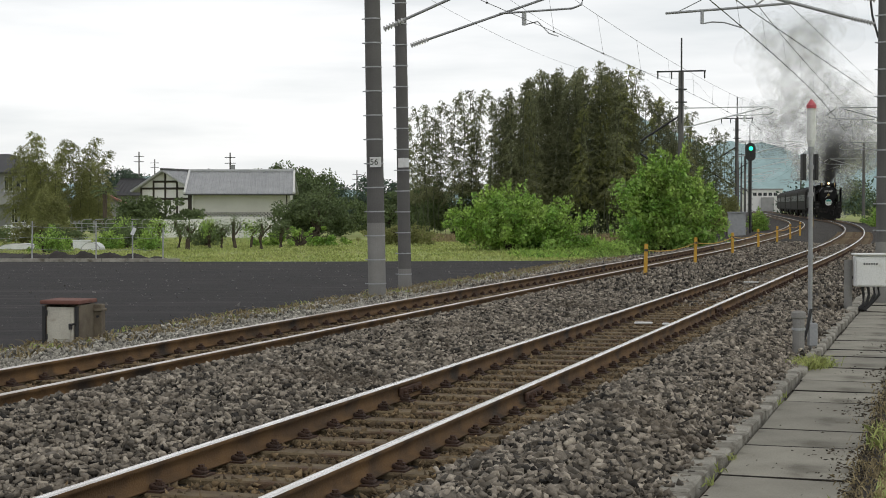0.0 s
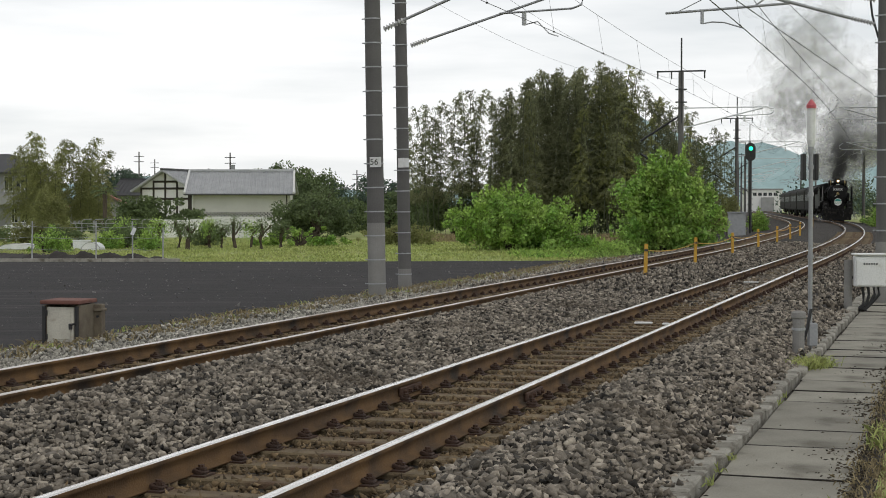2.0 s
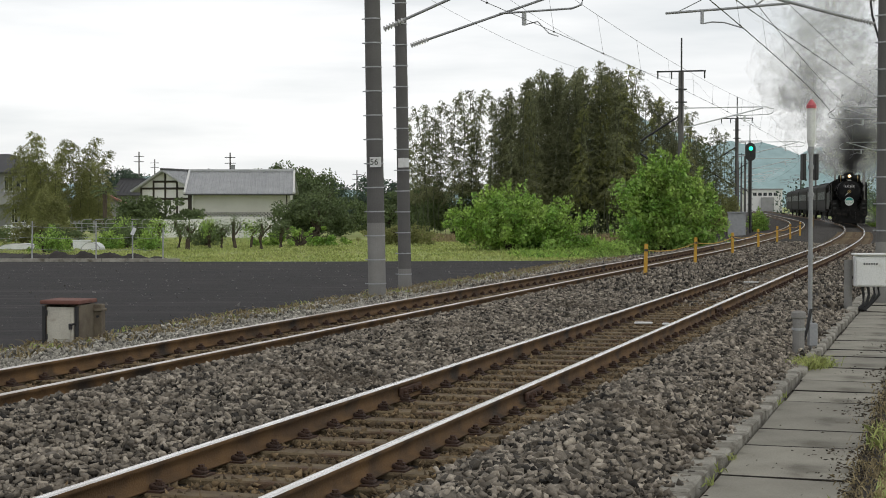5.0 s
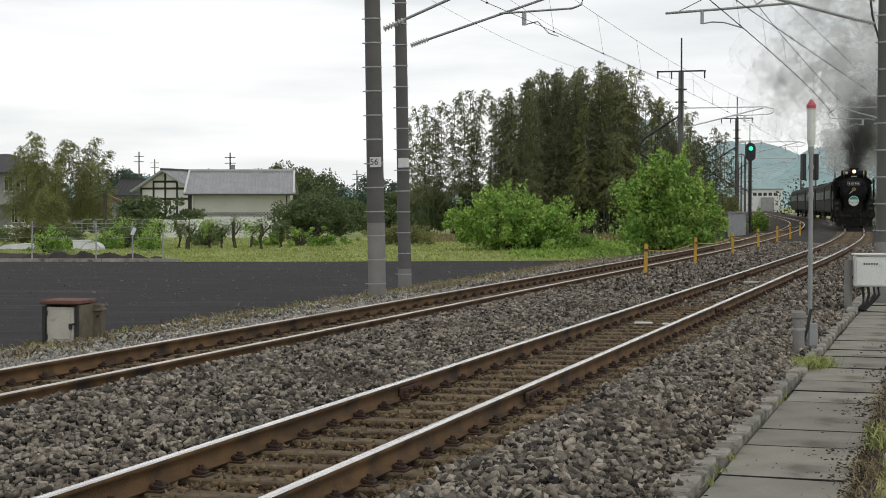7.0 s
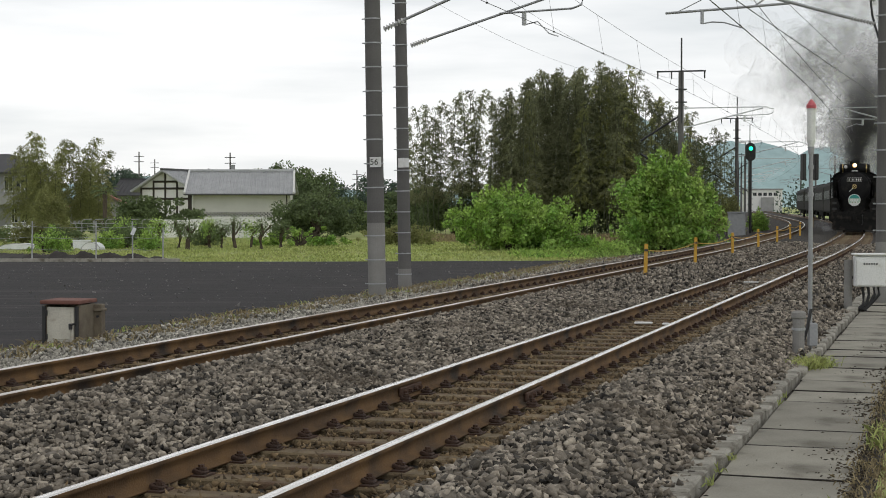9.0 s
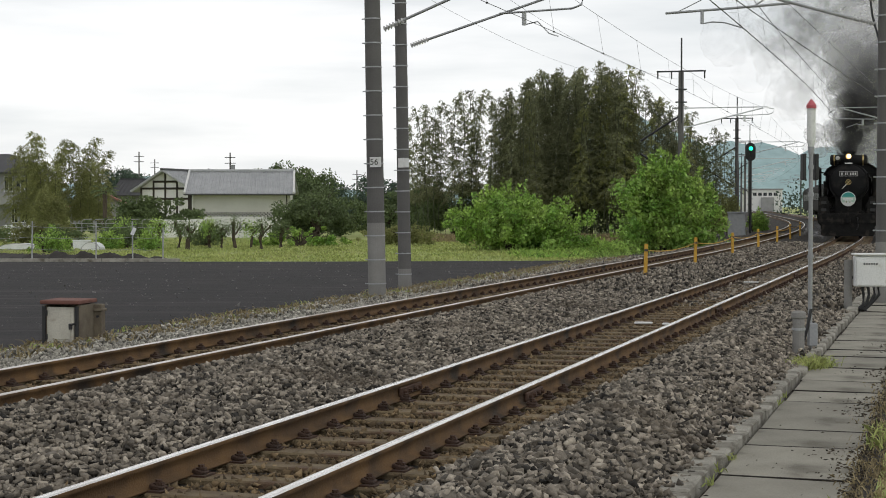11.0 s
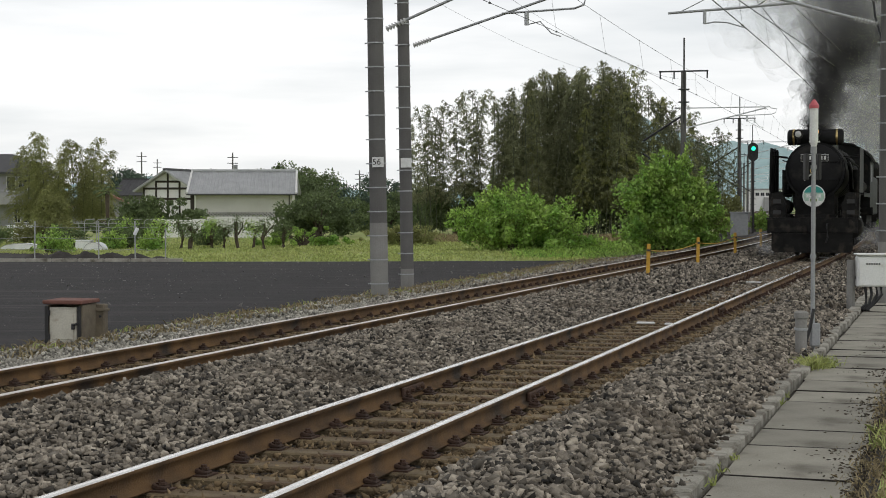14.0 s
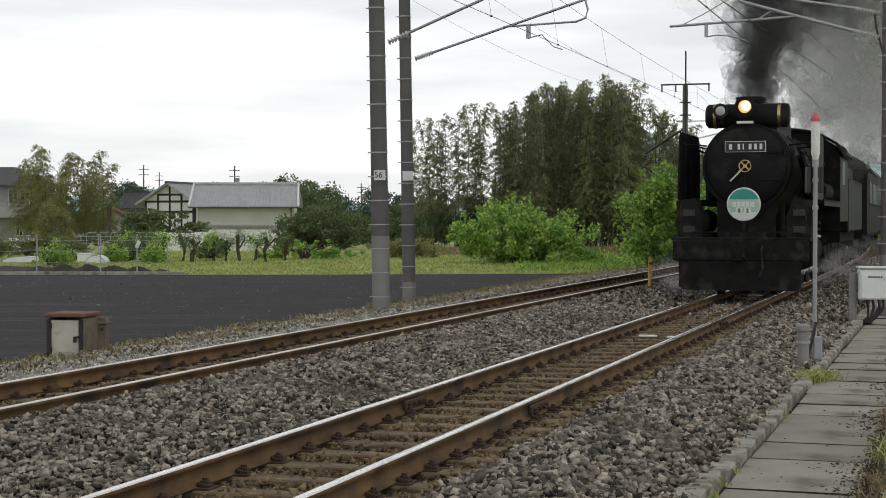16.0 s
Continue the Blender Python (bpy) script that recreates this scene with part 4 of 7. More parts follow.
def insulator(bm, a, b, r=0.07, n=7):
    a, b = Vector(a), Vector(b)
    rod(bm, a, b, 0.025)
    for k in range(n):
        c = a + (b - a) * ((k + 0.5) / n)
        d = (b - a).normalized() * 0.018
        rod(bm, c - d, c + d, r, r * 0.5, n=12)


def bracket(name, s, u0, u1, z_in, z_top, z_pipe, overhang, label, mat="zinc", hold=True):
    """A cantilever from a mast at u0 that holds the wire over u1."""
    B = thing(name, Matrix.Identity(4), label, "cantilever", "cantilevers of the overhead line")
    k = 1 if u1 > u0 else -1
    span = abs(u1 - u0)

    def q(du, z):
        return at_line(s, u0 + k * du, z)
    bm = bmesh.new()
    rod(bm, q(0.62, z_in + (z_top - z_in) * 0.62 / span), q(span + 0.1, z_top), 0.032)
    part("strut", bm, M[mat], B)
    bm = bmesh.new()
    insulator(bm, q(0.16, z_in + (z_top - z_in) * 0.16 / span), q(0.64, z_in + (z_top - z_in) * 0.64 / span))
    part("insulator", bm, M["porcelain"], B)
    bm = bmesh.new()
    rod(bm, q(0.62, z_top + 0.05), q(span + 0.3, z_top + 0.05), 0.028)
    part("top_tube", bm, M[mat], B)
    bm = bmesh.new()
    insulator(bm, q(0.14, z_top + 0.05), q(0.62, z_top + 0.05))
    part("insulator", bm, M["porcelain"], B)
    if not hold:
        return B
    bm = bmesh.new()
    d0 = max(span - 1.3, 0.7)
    pipe(bm, [q(d0, z_pipe), q(span + overhang - 0.25, z_pipe + 0.05), q(span + overhang - 0.05, z_pipe + 0.12), q(span + overhang, z_pipe + 0.3), q(span + overhang - 0.3, z_top)], 0.024)
    part("pull_off_pipe", bm, M[mat], B)
    bm = bmesh.new()
    rod(bm, q(span - 0.75, z_pipe), q(span - 0.75, z_pipe - 0.27), 0.05, n=8)
    pipe(bm, [q(span - 0.75, z_pipe - 0.26), q(span - 0.45, z_pipe - 0.2), q(span - 0.2, 5.2), q(span, 5.13)], 0.014)
    part("registration_arm", bm, M[mat], B)
    return B


mast_a = mast(34.2, -7.90, -0.55, 0.19, 11.5, "ringed dark concrete mast with a small number plate", lean=-0.9, pale_to=1.7)
mast_b = mast(39.5, -9.09, -0.58, 0.165, 11.5, "slender ringed dark concrete mast beside a gravel lot", lean=-0.9, pale_to=0.5)
mast_c = mast(33.85, 2.95, PATH_Z, 0.19, 11.5, "ringed concrete mast standing at the concrete path", lean=0.0, pale_to=1.2)


def plate_on(P, z, w, h, r, text=""):
    bm = bmesh.new()
    box(bm, (0.02, -r - 0.02, z), (w, 0.012, h))
    pl = part("plate", bm, M["white"], P, "small white plate")
    if text:
        cu = bpy.data.curves.new("digits", "FONT")
        cu.body, cu.size, cu.extrude, cu.align_x, cu.align_y = text, h * 0.85, 0.003, "CENTER", "CENTER"
        cu.materials.append(M["ink"])
        t = new("digits", cu)
        t.parent = pl
        t.matrix_basis = pose(-0.01, -r - 0.03, z, 90, 0, 0)
    return pl


plate_on(mast_a, 3.04, 0.25, 0.22, 0.19, "56")
plate_on(mast_b, 3.2, 0.27, 0.24, 0.165)
bracket("cantilever", 34.2, -7.90, -3.8, 5.35, 7.0, 5.66, 0.55, "grey steel cantilever with ribbed insulators on a concrete mast")
bracket("cantilever", 39.5, -9.09, -4.0, 5.55, 7.1, 6.1, 0.4, "long grey steel cantilever with ribbed insulators", hold=False)


def near_cantilever():
    """The cantilever over the shiny track: raking tube and strut, and a long registration pipe hung below."""
    B = thing("cantilever", Matrix.Identity(4), "grey steel cantilever reaching over the shiny track", "cantilever", "cantilevers of the overhead line")

    def q(u, z):
        return at_line(33.85, u, z)

    def tube(name, pts, r, mat="zinc"):
        bm = bmesh.new()
        pipe(bm, pts, r, 10)
        part(name, bm, M[mat], B)
    tube("strut", [q(2.25, 5.26), q(1.0, 5.64), q(-0.05, 5.96)], 0.034)
    tube("top_tube", [q(2.3, 5.71), q(0.9, 5.96), q(-0.2, 6.15)], 0.028)
    for z0, z1 in ((5.13, 5.26), (5.60, 5.71)):
        bm = bmesh.new()
        insulator(bm, q(2.72, z0), q(2.25, z1), 0.06, 8)
        part("insulator", bm, M["porcelain"], B)
    tube("pull_off_pipe", [q(1.05, 5.60), q(-0.2, 5.54), q(-1.45, 5.49)], 0.026)
    tube("hanger", [q(-1.2, 5.51), q(-0.75, 5.72), q(-0.1, 6.08)], 0.010)
    tube("hanger", [q(0.35, 5.57), q(0.62, 5.74)], 0.016)
    tube("drop_bracket", [q(-0.70, 5.54), q(-0.70, 5.25)], 0.036)
    tube("registration_arm", [q(-0.70, 5.25), q(-0.5, 5.28), q(-0.25, 5.26), q(0.0, 5.18), q(0.15, 5.13)], 0.014)
    tube("mast_stay", [q(2.62, 5.64), q(2.66, 5.3), q(2.78, 4.85)], 0.022, "dark_steel")


near_cantilever()


for i, s in enumerate((76, 118, 160, 202, 244, 290)):
    P = mast(s, -7.5 if i == 0 else -8.0, GROUND_Z, 0.15, 8.4, "weathered concrete mast with a crossbar of feeder wires", bands=False)
    h = math.degrees(rail_line(s)[1])
    bm = bmesh.new()
    turn = Matrix.Rotation(radians(-h), 4, "Z")
    box(bm, turn @ Vector((0, 0, 8.45)), (2.3, 0.07, 0.07), turn)
    for x in (-1.1, -0.45, 1.1):
        rod(bm, turn @ Vector((x, 0, 8.42)), turn @ Vector((x, 0, 8.1)), 0.035)
    part("crossbar", bm, M["dark_steel"], P)
    bm = bmesh.new()
    rod(bm, (0, -0.1, 6.0), (0, -0.1, 10.0), 0.04)
    for z in (7.0, 7.6):
        box(bm, (0, -0.02, z), (0.5, 0.3, 0.05))
    part("lightning_rod", bm, M["dark_steel"], P)
    bm = bmesh.new()
    rod(bm, turn @ Vector((-1.9, 0, 5.2)), turn @ Vector((0, 0, 6.4)), 0.05)
    rod(bm, turn @ Vector((-1.9, 0, 4.6)), turn @ Vector((0, 0, 3.4)), 0.05)
    part("stay", bm, M["dark_steel"], P)
    bracket("cantilever", s, -8.06, -3.8, 5.0, 6.05, 5.7, 0.6, "galvanised cantilever with a painted pale sheen over the brown track", "sheen_zinc")
    mast(s + 1, 2.95, -0.45, 0.16, 8.0, "dark weathered concrete mast beside the line", bands=False)
    bracket("cantilever", s + 1, 2.95, 0, 5.1, 6.0, 5.5, 0.8, "grey cantilever reaching over the shiny track")


def wire(name, pts, r, label):
    bm = bmesh.new()
    pipe(bm, pts, r, 5)
    return tagged(part(name, bm, M["wire"]), label, "wire", "overhead wires")


def stagger(s):
    """The contact wire zigzags from mast to mast."""
    return -0.15 * math.cos((s - 34) / 43 * math.pi + math.pi)


SUPPORTS = (-8, 34, 77, 119, 161, 203, 245, 290)
for u in (0.0, FAR):
    wire("contact_wire", [at_line(s, u + stagger(s), 5.12) for s in np.arange(-8, 290, 3.0)], 0.010 if u == 0.0 else 0.006, "thin dark contact wire over the track")

    def messenger_z(s):
        k = np.searchsorted(SUPPORTS, s, "right") - 1
        a, b = SUPPORTS[max(k, 0)], SUPPORTS[min(k + 1, len(SUPPORTS) - 1)]
        f = 0.5 if a == b else (s - a) / (b - a)
        return 6.15 - 0.36 * 4 * f * (1 - f)
    mw = wire("messenger_wire", [at_line(s, u, messenger_z(s)) for s in np.arange(-8, 290, 1.75)], 0.008 if u == 0.0 else 0.005, "sagging messenger wire with droppers")
    for s in np.arange(-6, 130, 4.9):
        bm = bmesh.new()
        rod(bm, at_line(s, u + stagger(s), 5.12), at_line(s, u, messenger_z(s)), 0.003, n=4)
        rod(bm, at_line(s, u + stagger(s), 5.105), at_line(s, u + stagger(s), 5.135), 0.024, n=6)
        part("dropper", bm, M["wire"], mw)
for u, z in ((-9.1, 7.55), (-6.96, 7.5)):
    pts = []
    for s in np.arange(-8, 290, 3.0):
        k = max(np.searchsorted(SUPPORTS, s, "right") - 1, 0)
        a, b = SUPPORTS[k], SUPPORTS[min(k + 1, len(SUPPORTS) - 1)]
        f = 0.5 if a == b else (s - a) / (b - a)
        pts.append(at_line(s, u, z + 0.0 - 0.9 * 4 * f * (1 - f)))
    wire("feeder_wire", pts, 0.004, "thin sagging feeder wire between masts")
# wires that leave the near track and rise to an anchor mast
for z0, z1, r, lab in ((5.41, 6.6, 0.010, "rising contact wire drawn off to an anchor mast"), (5.82, 7.08, 0.006, "rising messenger wire drawn off to an anchor mast")):
    a, b = Vector((7.04 + (0.39 if r < 0.008 else 0), 34, z0)), Vector((19.5, 72, z1))
    aw = wire("anchor_wire", [a + (b - a) * f for f in np.linspace(-0.9, 1.0, 12)], r, lab)
    if r > 0.008:
        for f in np.arange(0.02, 0.98, 0.085):
            bm = bmesh.new()
            c = a + (b - a) * f
            rod(bm, c - Vector((0, 0, 0.02)), c + Vector((0, 0, 0.02)), 0.022, n=6)
            part("wire_clamp", bm, M["wire"], aw)


# ---------------- lineside things ----------------
def make_beacon():
    B = thing("warning_beacon", Matrix.Translation(at_line(22.2, 2.45, -0.34)), "slim grey beacon post with white cylinder and red cap", "signal post")
    bm = bmesh.new()
    rod(bm, (0, 0, -0.12), (0, 0, 2.62), 0.028, n=14)
    rod(bm, (0, 0, 2.55), (0, 0, 2.64), 0.04, n=14)
    for z in (1.2, 2.0, 2.35):
        rod(bm, (0, 0, z), (0, 0, z + 0.05), 0.04, n=12)
    part("post", bm, M["grey_paint"], B)
    bm = bmesh.new()
    lathe(bm, [(0.035, 2.64), (0.055, 2.72), (0.055, 3.12), (0.052, 3.14)], 20)
    part("cylinder", bm, M["white"], B, "white cylinder")
    bm = bmesh.new()
    lathe(bm, [(0.064, 3.13), (0.064, 3.17), (0.045, 3.2), (0.015, 3.245)], 20)
    part("cap", bm, M["red"], B, "red lens cap")
    for x in (-0.085, 0.075):
        bm = bmesh.new()
        box(bm, (x, 0.06, 2.38), (0.045, 0.16, 0.34), bevel=0.01)
        part("lamp_box", bm, M["ink"], B, "black lamp box")
    bm = bmesh.new()
    box(bm, (0.02, -0.05, 0.22), (0.12, 0.1, 0.3), bevel=0.015)
    part("junction_box", bm, M["grey_paint"], B)
    bm = bmesh.new()
    pipe(bm, [(0.0, -0.06, 0.55), (-0.06, -0.1, 0.3), (-0.12, -0.1, 0.1), (-0.12, -0.05, -0.05)], 0.022)
    part("cable", bm, M["rubber"], B)
    return B


make_beacon()
stub = thing("cable_stub", Matrix.Translation(at_line(21.7, 2.35, -0.45)), "short grey concrete stub post with a clamp", "post")
bm = bmesh.new()
lathe(bm, [(0.075, 0), (0.075, 0.56), (0.09, 0.58), (0.09, 0.64), (0.07, 0.66)], 18)
part("shaft", bm, M["pole_pale"], stub)
bm = bmesh.new()
lathe(bm, [(0.075, 0.42), (0.087, 0.42), (0.087, 0.45), (0.075, 0.45)], 18)
part("clamp", bm, M["zinc"], stub)


def make_cabinet():
    p = at_line(31.2, 2.76, PATH_Z)
    C = thing("signal_cabinet", Matrix.Translation(p) @ pose(0, 0, 0, 0, 0, -8), "white steel signal cabinet on a post with black cables", "cabinet")
    bm = bmesh.new()
    box(bm, (0, 0, 0.72), (0.55, 0.35, 0.55), bevel=0.015)
    body = part("body", bm, M["white"], C)
    bm = bmesh.new()
    box(bm, (0, -0.19, 0.70), (0.49, 0.02, 0.47), bevel=0.006)
    d = part("door", bm, M["white"], body)
    for x in np.linspace(-0.11, 0.11, 6):
        bm = bmesh.new()
        box(bm, (x, -0.205, 0.86), (0.028, 0.006, 0.03))
        part("lettering_bar", bm, M["ink"], d)
    bm = bmesh.new()
    box(bm, (0, 0, 1.03), (0.60, 0.42, 0.035), bevel=0.01)
    part("lid", bm, M["white"], C)
    bm = bmesh.new()
    rod(bm, (-0.36, 0.1, -0.05), (-0.36, 0.1, 0.92), 0.075, n=14)
    part("post", bm, M["pole_pale"], C)
    bm = bmesh.new()
    box(bm, (-0.2, 0.1, 0.6), (0.35, 0.06, 0.05))
    part("bracket", bm, M["dark_steel"], C)
    for k, x in enumerate((-0.12, -0.02, 0.08, 0.16)):
        bm = bmesh.new()
        pipe(bm, [(x, 0, 0.45), (x + 0.02, -0.02, 0.3), (x + 0.02 - 0.05 * k, -0.04, 0.12), (x - 0.08 - 0.05 * k, -0.05, 0.03), (x - 0.2, 0.05, -0.02)], 0.028)
        part("cable", bm, M["rubber"], C)
    return C


make_cabinet()


def make_relay_box():
    B = thing("relay_box", Matrix.Translation((-5.72, 24.0, -0.56)) @ pose(0, 0, 0, 0, 0, -12), "stained concrete relay box with white door and rusty lid", "relay box")
    bm = bmesh.new()
    box(bm, (-0.27, 0.1, 0.3), (0.06, 0.55, 0.6), bevel=0.01)
    box(bm, (0.27, 0.1, 0.3), (0.06, 0.55, 0.6), bevel=0.01)
    box(bm, (0, 0.36, 0.3), (0.48, 0.05, 0.6))
    part("body", bm, M["box_side"], B)
    bm = bmesh.new()
    box(bm, (-0.275, -0.19, 0.3), (0.05, 0.03, 0.56))
    part("front_frame", bm, M["ink"], B)
    bm = bmesh.new()
    box(bm, (0.255, -0.19, 0.3), (0.05, 0.03, 0.56))
    part("front_frame", bm, M["ink"], B)
    bm = bmesh.new()
    box(bm, (0, 0.08, 0.645), (0.64, 0.66, 0.06), bevel=0.012)
    part("lid", bm, M["box_lid"], B)
    bm = bmesh.new()
    box(bm, (-0.01, -0.17, 0.3), (0.44, 0.04, 0.54), bevel=0.008)
    d = part("door", bm, M["cream_paint"], B, "cream-white steel door")
    bm = bmesh.new()
    box(bm, (-0.01, -0.195, 0.3), (0.34, 0.012, 0.44), bevel=0.004)
    part("door_panel", bm, M["cream_paint"], d)
    bm = bmesh.new()
    box(bm, (0.16, -0.21, 0.28), (0.05, 0.03, 0.09), bevel=0.006)
    rod(bm, (0.16, -0.22, 0.3), (0.25, -0.22, 0.33), 0.016)
    part("latch", bm, M["dark_steel"], d)
    for z in (0.12, 0.48):
        bm = bmesh.new()
        rod(bm, (-0.225, -0.21, z - 0.04), (-0.225, -0.21, z + 0.04), 0.015)
        part("hinge", bm, M["dark_steel"], d)
    Q = thing("concrete_marker", Matrix.Translation((-5.30, 24.3, -0.56)) @ pose(0, 0, 0, 0, 0, -12), "short stained concrete marker post beside a relay box", "post")
    bm = bmesh.new()
    box(bm, (0, 0, 0.28), (0.17, 0.14, 0.62), bevel=0.015)
    box(bm, (0, -0.01, 0.50), (0.22, 0.18, 0.04), bevel=0.008)
    part("shaft", bm, M["box_side"], Q)
    bm = bmesh.new()
    rod(bm, (0.02, -0.06, 0.4), (0.02, -0.09, 0.4), 0.02)
    part("bolt", bm, M["dark_steel"], Q)


make_relay_box()

for k, s in enumerate((38.0, 45.6, 53.8, 62.0, 70.5, 79.0, 88.0, 104.0, 120.0)):
    Y = thing("marker_post", Matrix.Translation(at_line(s, -2.62, -0.13)) @ pose(0, 0, 0, 0, random.uniform(-2, 2), 0), "yellow painted post between the two tracks", "post", "yellow posts between the tracks")
    bm = bmesh.new()
    box(bm, (0, 0, 0.38), (0.085, 0.07, 0.78), bevel=0.01)
    part("shaft", bm, M["yellow"], Y)
    bm = bmesh.new()
    box(bm, (0, -0.037, 0.62), (0.087, 0.006, 0.05))
    part("rope_clip", bm, M["dark_steel"], Y)
posts = (38.0, 45.6, 53.8, 62.0, 70.5, 79.0, 88.0)
bm = bmesh.new()
pipe(bm, [at_line(a + (b - a) * f, -2.62, 0.49 - 0.10 * 4 * f * (1 - f)) for a, b in zip(posts, posts[1:]) for f in np.linspace(0, 1, 7)[:-1]], 0.012, 5)
tagged(part("rope", bm, M["yellow"]), "thin yellow rope strung between posts", "rope")


def make_signal():
    S = thing("railway_signal", Matrix.Translation((21.35, 110, GROUND_Z)), "tall railway signal showing a green light", "railway signal")
    bm = bmesh.new()
    rod(bm, (0.05, 0.2, 0), (0.05, 0.2, 5.6), 0.09, n=12)
    part("post", bm, M["dark_steel"], S)
    bm = bmesh.new()
    out = [(0.36 * math.cos(a), (0.28 if math.sin(a) >= 0 else -0.28) + 0.36 * math.sin(a)) for a in np.linspace(0, 2 * math.pi, 25)[:-1]]
    prism(bm, out, 0.06, Matrix.Translation((0, 0, 5.85)))
    head = part("backplate", bm, M["ink"], S)
    for z, mm in ((6.08, "green_on"), (5.85, "rubber"), (5.62, "rubber")):
        bm = bmesh.new()
        rod(bm, (0.02, -0.06, z), (0.02, -0.03, z), 0.14, n=18)
        part("lens", bm, M[mm], head)
    bm = bmesh.new()
    for k in range(9):
        rod(bm, (-0.15, 0.3, 1 + 0.4 * k), (0.25, 0.3, 1 + 0.4 * k), 0.015, n=5)
    part("ladder", bm, M["dark_steel"], S)


make_signal()
G = thing("equipment_cabinet", Matrix.Translation((19.3, 104, GROUND_Z)) @ pose(0, 0, 0, 0, 0, -10), "grey steel equipment cabinet beside a mast", "cabinet")
bm = bmesh.new()
box(bm, (0, 0, 0.85), (1.15, 0.8, 1.6), bevel=0.03)
part("body", bm, M["grey_paint"], G)
bm = bmesh.new()
box(bm, (0, 0, 1.68), (1.3, 0.95, 0.08), bevel=0.02)
part("roof", bm, M["grey_paint"], G)

# ---------------- buildings ----------------
def tiled_roof(parent, name, a, b, c, d, rows, cols, mat, th=0.10):
    """A sloped roof face from eave a-b up to ridge d-c, with raised tile ribs in one part."""
    a, b, c, d = map(Vector, (a, b, c, d))
    nrm = (b - a).cross(d - a).normalized()
    bm = bmesh.new()
    v = [bm.verts.new(p) for p in (a, b, c, d)] + [bm.verts.new(p - nrm * th) for p in (a, b, c, d)]
    for f in ((0, 1, 2, 3), (7, 6, 5, 4), (0, 4, 5, 1), (1, 5, 6, 2), (2, 6, 7, 3), (3, 7, 4, 0)):
        bm.faces.new([v[k] for k in f])
    roof = part(name, bm, mat, parent)
    bm = bmesh.new()
    for k in range(cols + 1):
        f = k / cols
        rod(bm, a.lerp(b, f) + nrm * 0.02, d.lerp(c, f) + nrm * 0.02, 0.045, n=5)
    tagged(part("tile_ribs", bm, mat, roof), kind="stuff")
    return roof


def window_in(parent, c, w, h, frame_mat, depth=0.06):
    bm = bmesh.new()
    box(bm, c, (w + 0.14, depth, h + 0.14))
    fr = part("window", bm, frame_mat, parent)
    bm = bmesh.new()
    box(bm, (c[0], c[1] - depth / 2 - 0.004, c[2]), (w, 0.012, h))
    part("pane", bm, M["glass"], fr)
    bm = bmesh.new()
    box(bm, (c[0], c[1] - depth / 2 - 0.012, c[2]), (0.05, 0.02, h))
    part("mullion", bm, frame_mat, fr)


def make_storehouse():
    H = thing("storehouse", Matrix.Translation((-15.9, 125, GROUND_Z)) @ pose(0, 0, 0, 0, 0, 3), "long white-walled storehouse with a grey tiled roof", "house")
    W, D = 7.6, 5.0
    bm = bmesh.new()
    box(bm, (0, D / 2, 1.65), (W, D, 3.3))
    wall = part("wall", bm, M["cream"], H)
    bm = bmesh.new()
    box(bm, (0, -0.04, 0.62), (W + 0.1, 0.1, 1.25))
    part("base", bm, M["plaster"], wall)
    bm = bmesh.new()
    for k in range(54):
        for j in range(3):
            if (k + j) % 2:
                box(bm, (-W / 2 + 0.1 + k * 0.14, -0.045, 1.30 + 0.12 * j), (0.12, 0.03, 0.10), Matrix.Rotation(radians(45), 4, "Y"))
    tagged(part("lattice_tiles", bm, M["dark_tile"], wall), kind="stuff")
    bm = bmesh.new()
    box(bm, (-W / 2 - 0.25, -0.1, 1.7), (0.28, 0.3, 3.3))
    part("gutter_post", bm, M["timber"], H)
    tiled_roof(H, "roof", (-4.5, -0.75, 3.05), (4.25, -0.75, 3.05), (4.0, D / 2, 4.85), (-4.3, D / 2, 4.85), 1, 30, M["tile"])
    tiled_roof(H, "roof", (4.25, D + 0.75, 3.05), (-4.5, D + 0.75, 3.05), (-4.3, D / 2, 4.85), (4.0, D / 2, 4.85), 1, 30, M["tile"])
    bm = bmesh.new()
    box(bm, (-0.15, D / 2, 4.93), (8.5, 0.3, 0.22), bevel=0.04)
    part("ridge", bm, M["tile"], H)
    bm = bmesh.new()
    rod(bm, (-4.45, -0.8, 2.98), (4.2, -0.8, 2.98), 0.06, n=8)
    part("gutter", bm, M["dark_tile"], H)
    for x in (-4.42, 4.12):
        bm = bmesh.new()
        rod(bm, (x, -0.78, 3.1), (x * 0.98, D / 2, 4.95), 0.09, n=6)
        part("verge_tiles", bm, M["plaster"], H)
    bm = bmesh.new()
    rod(bm, (3.55, -0.12, 0), (3.55, -0.12, 2.95), 0.04, n=8)
    part("downpipe", bm, M["timber"], H)


make_storehouse()


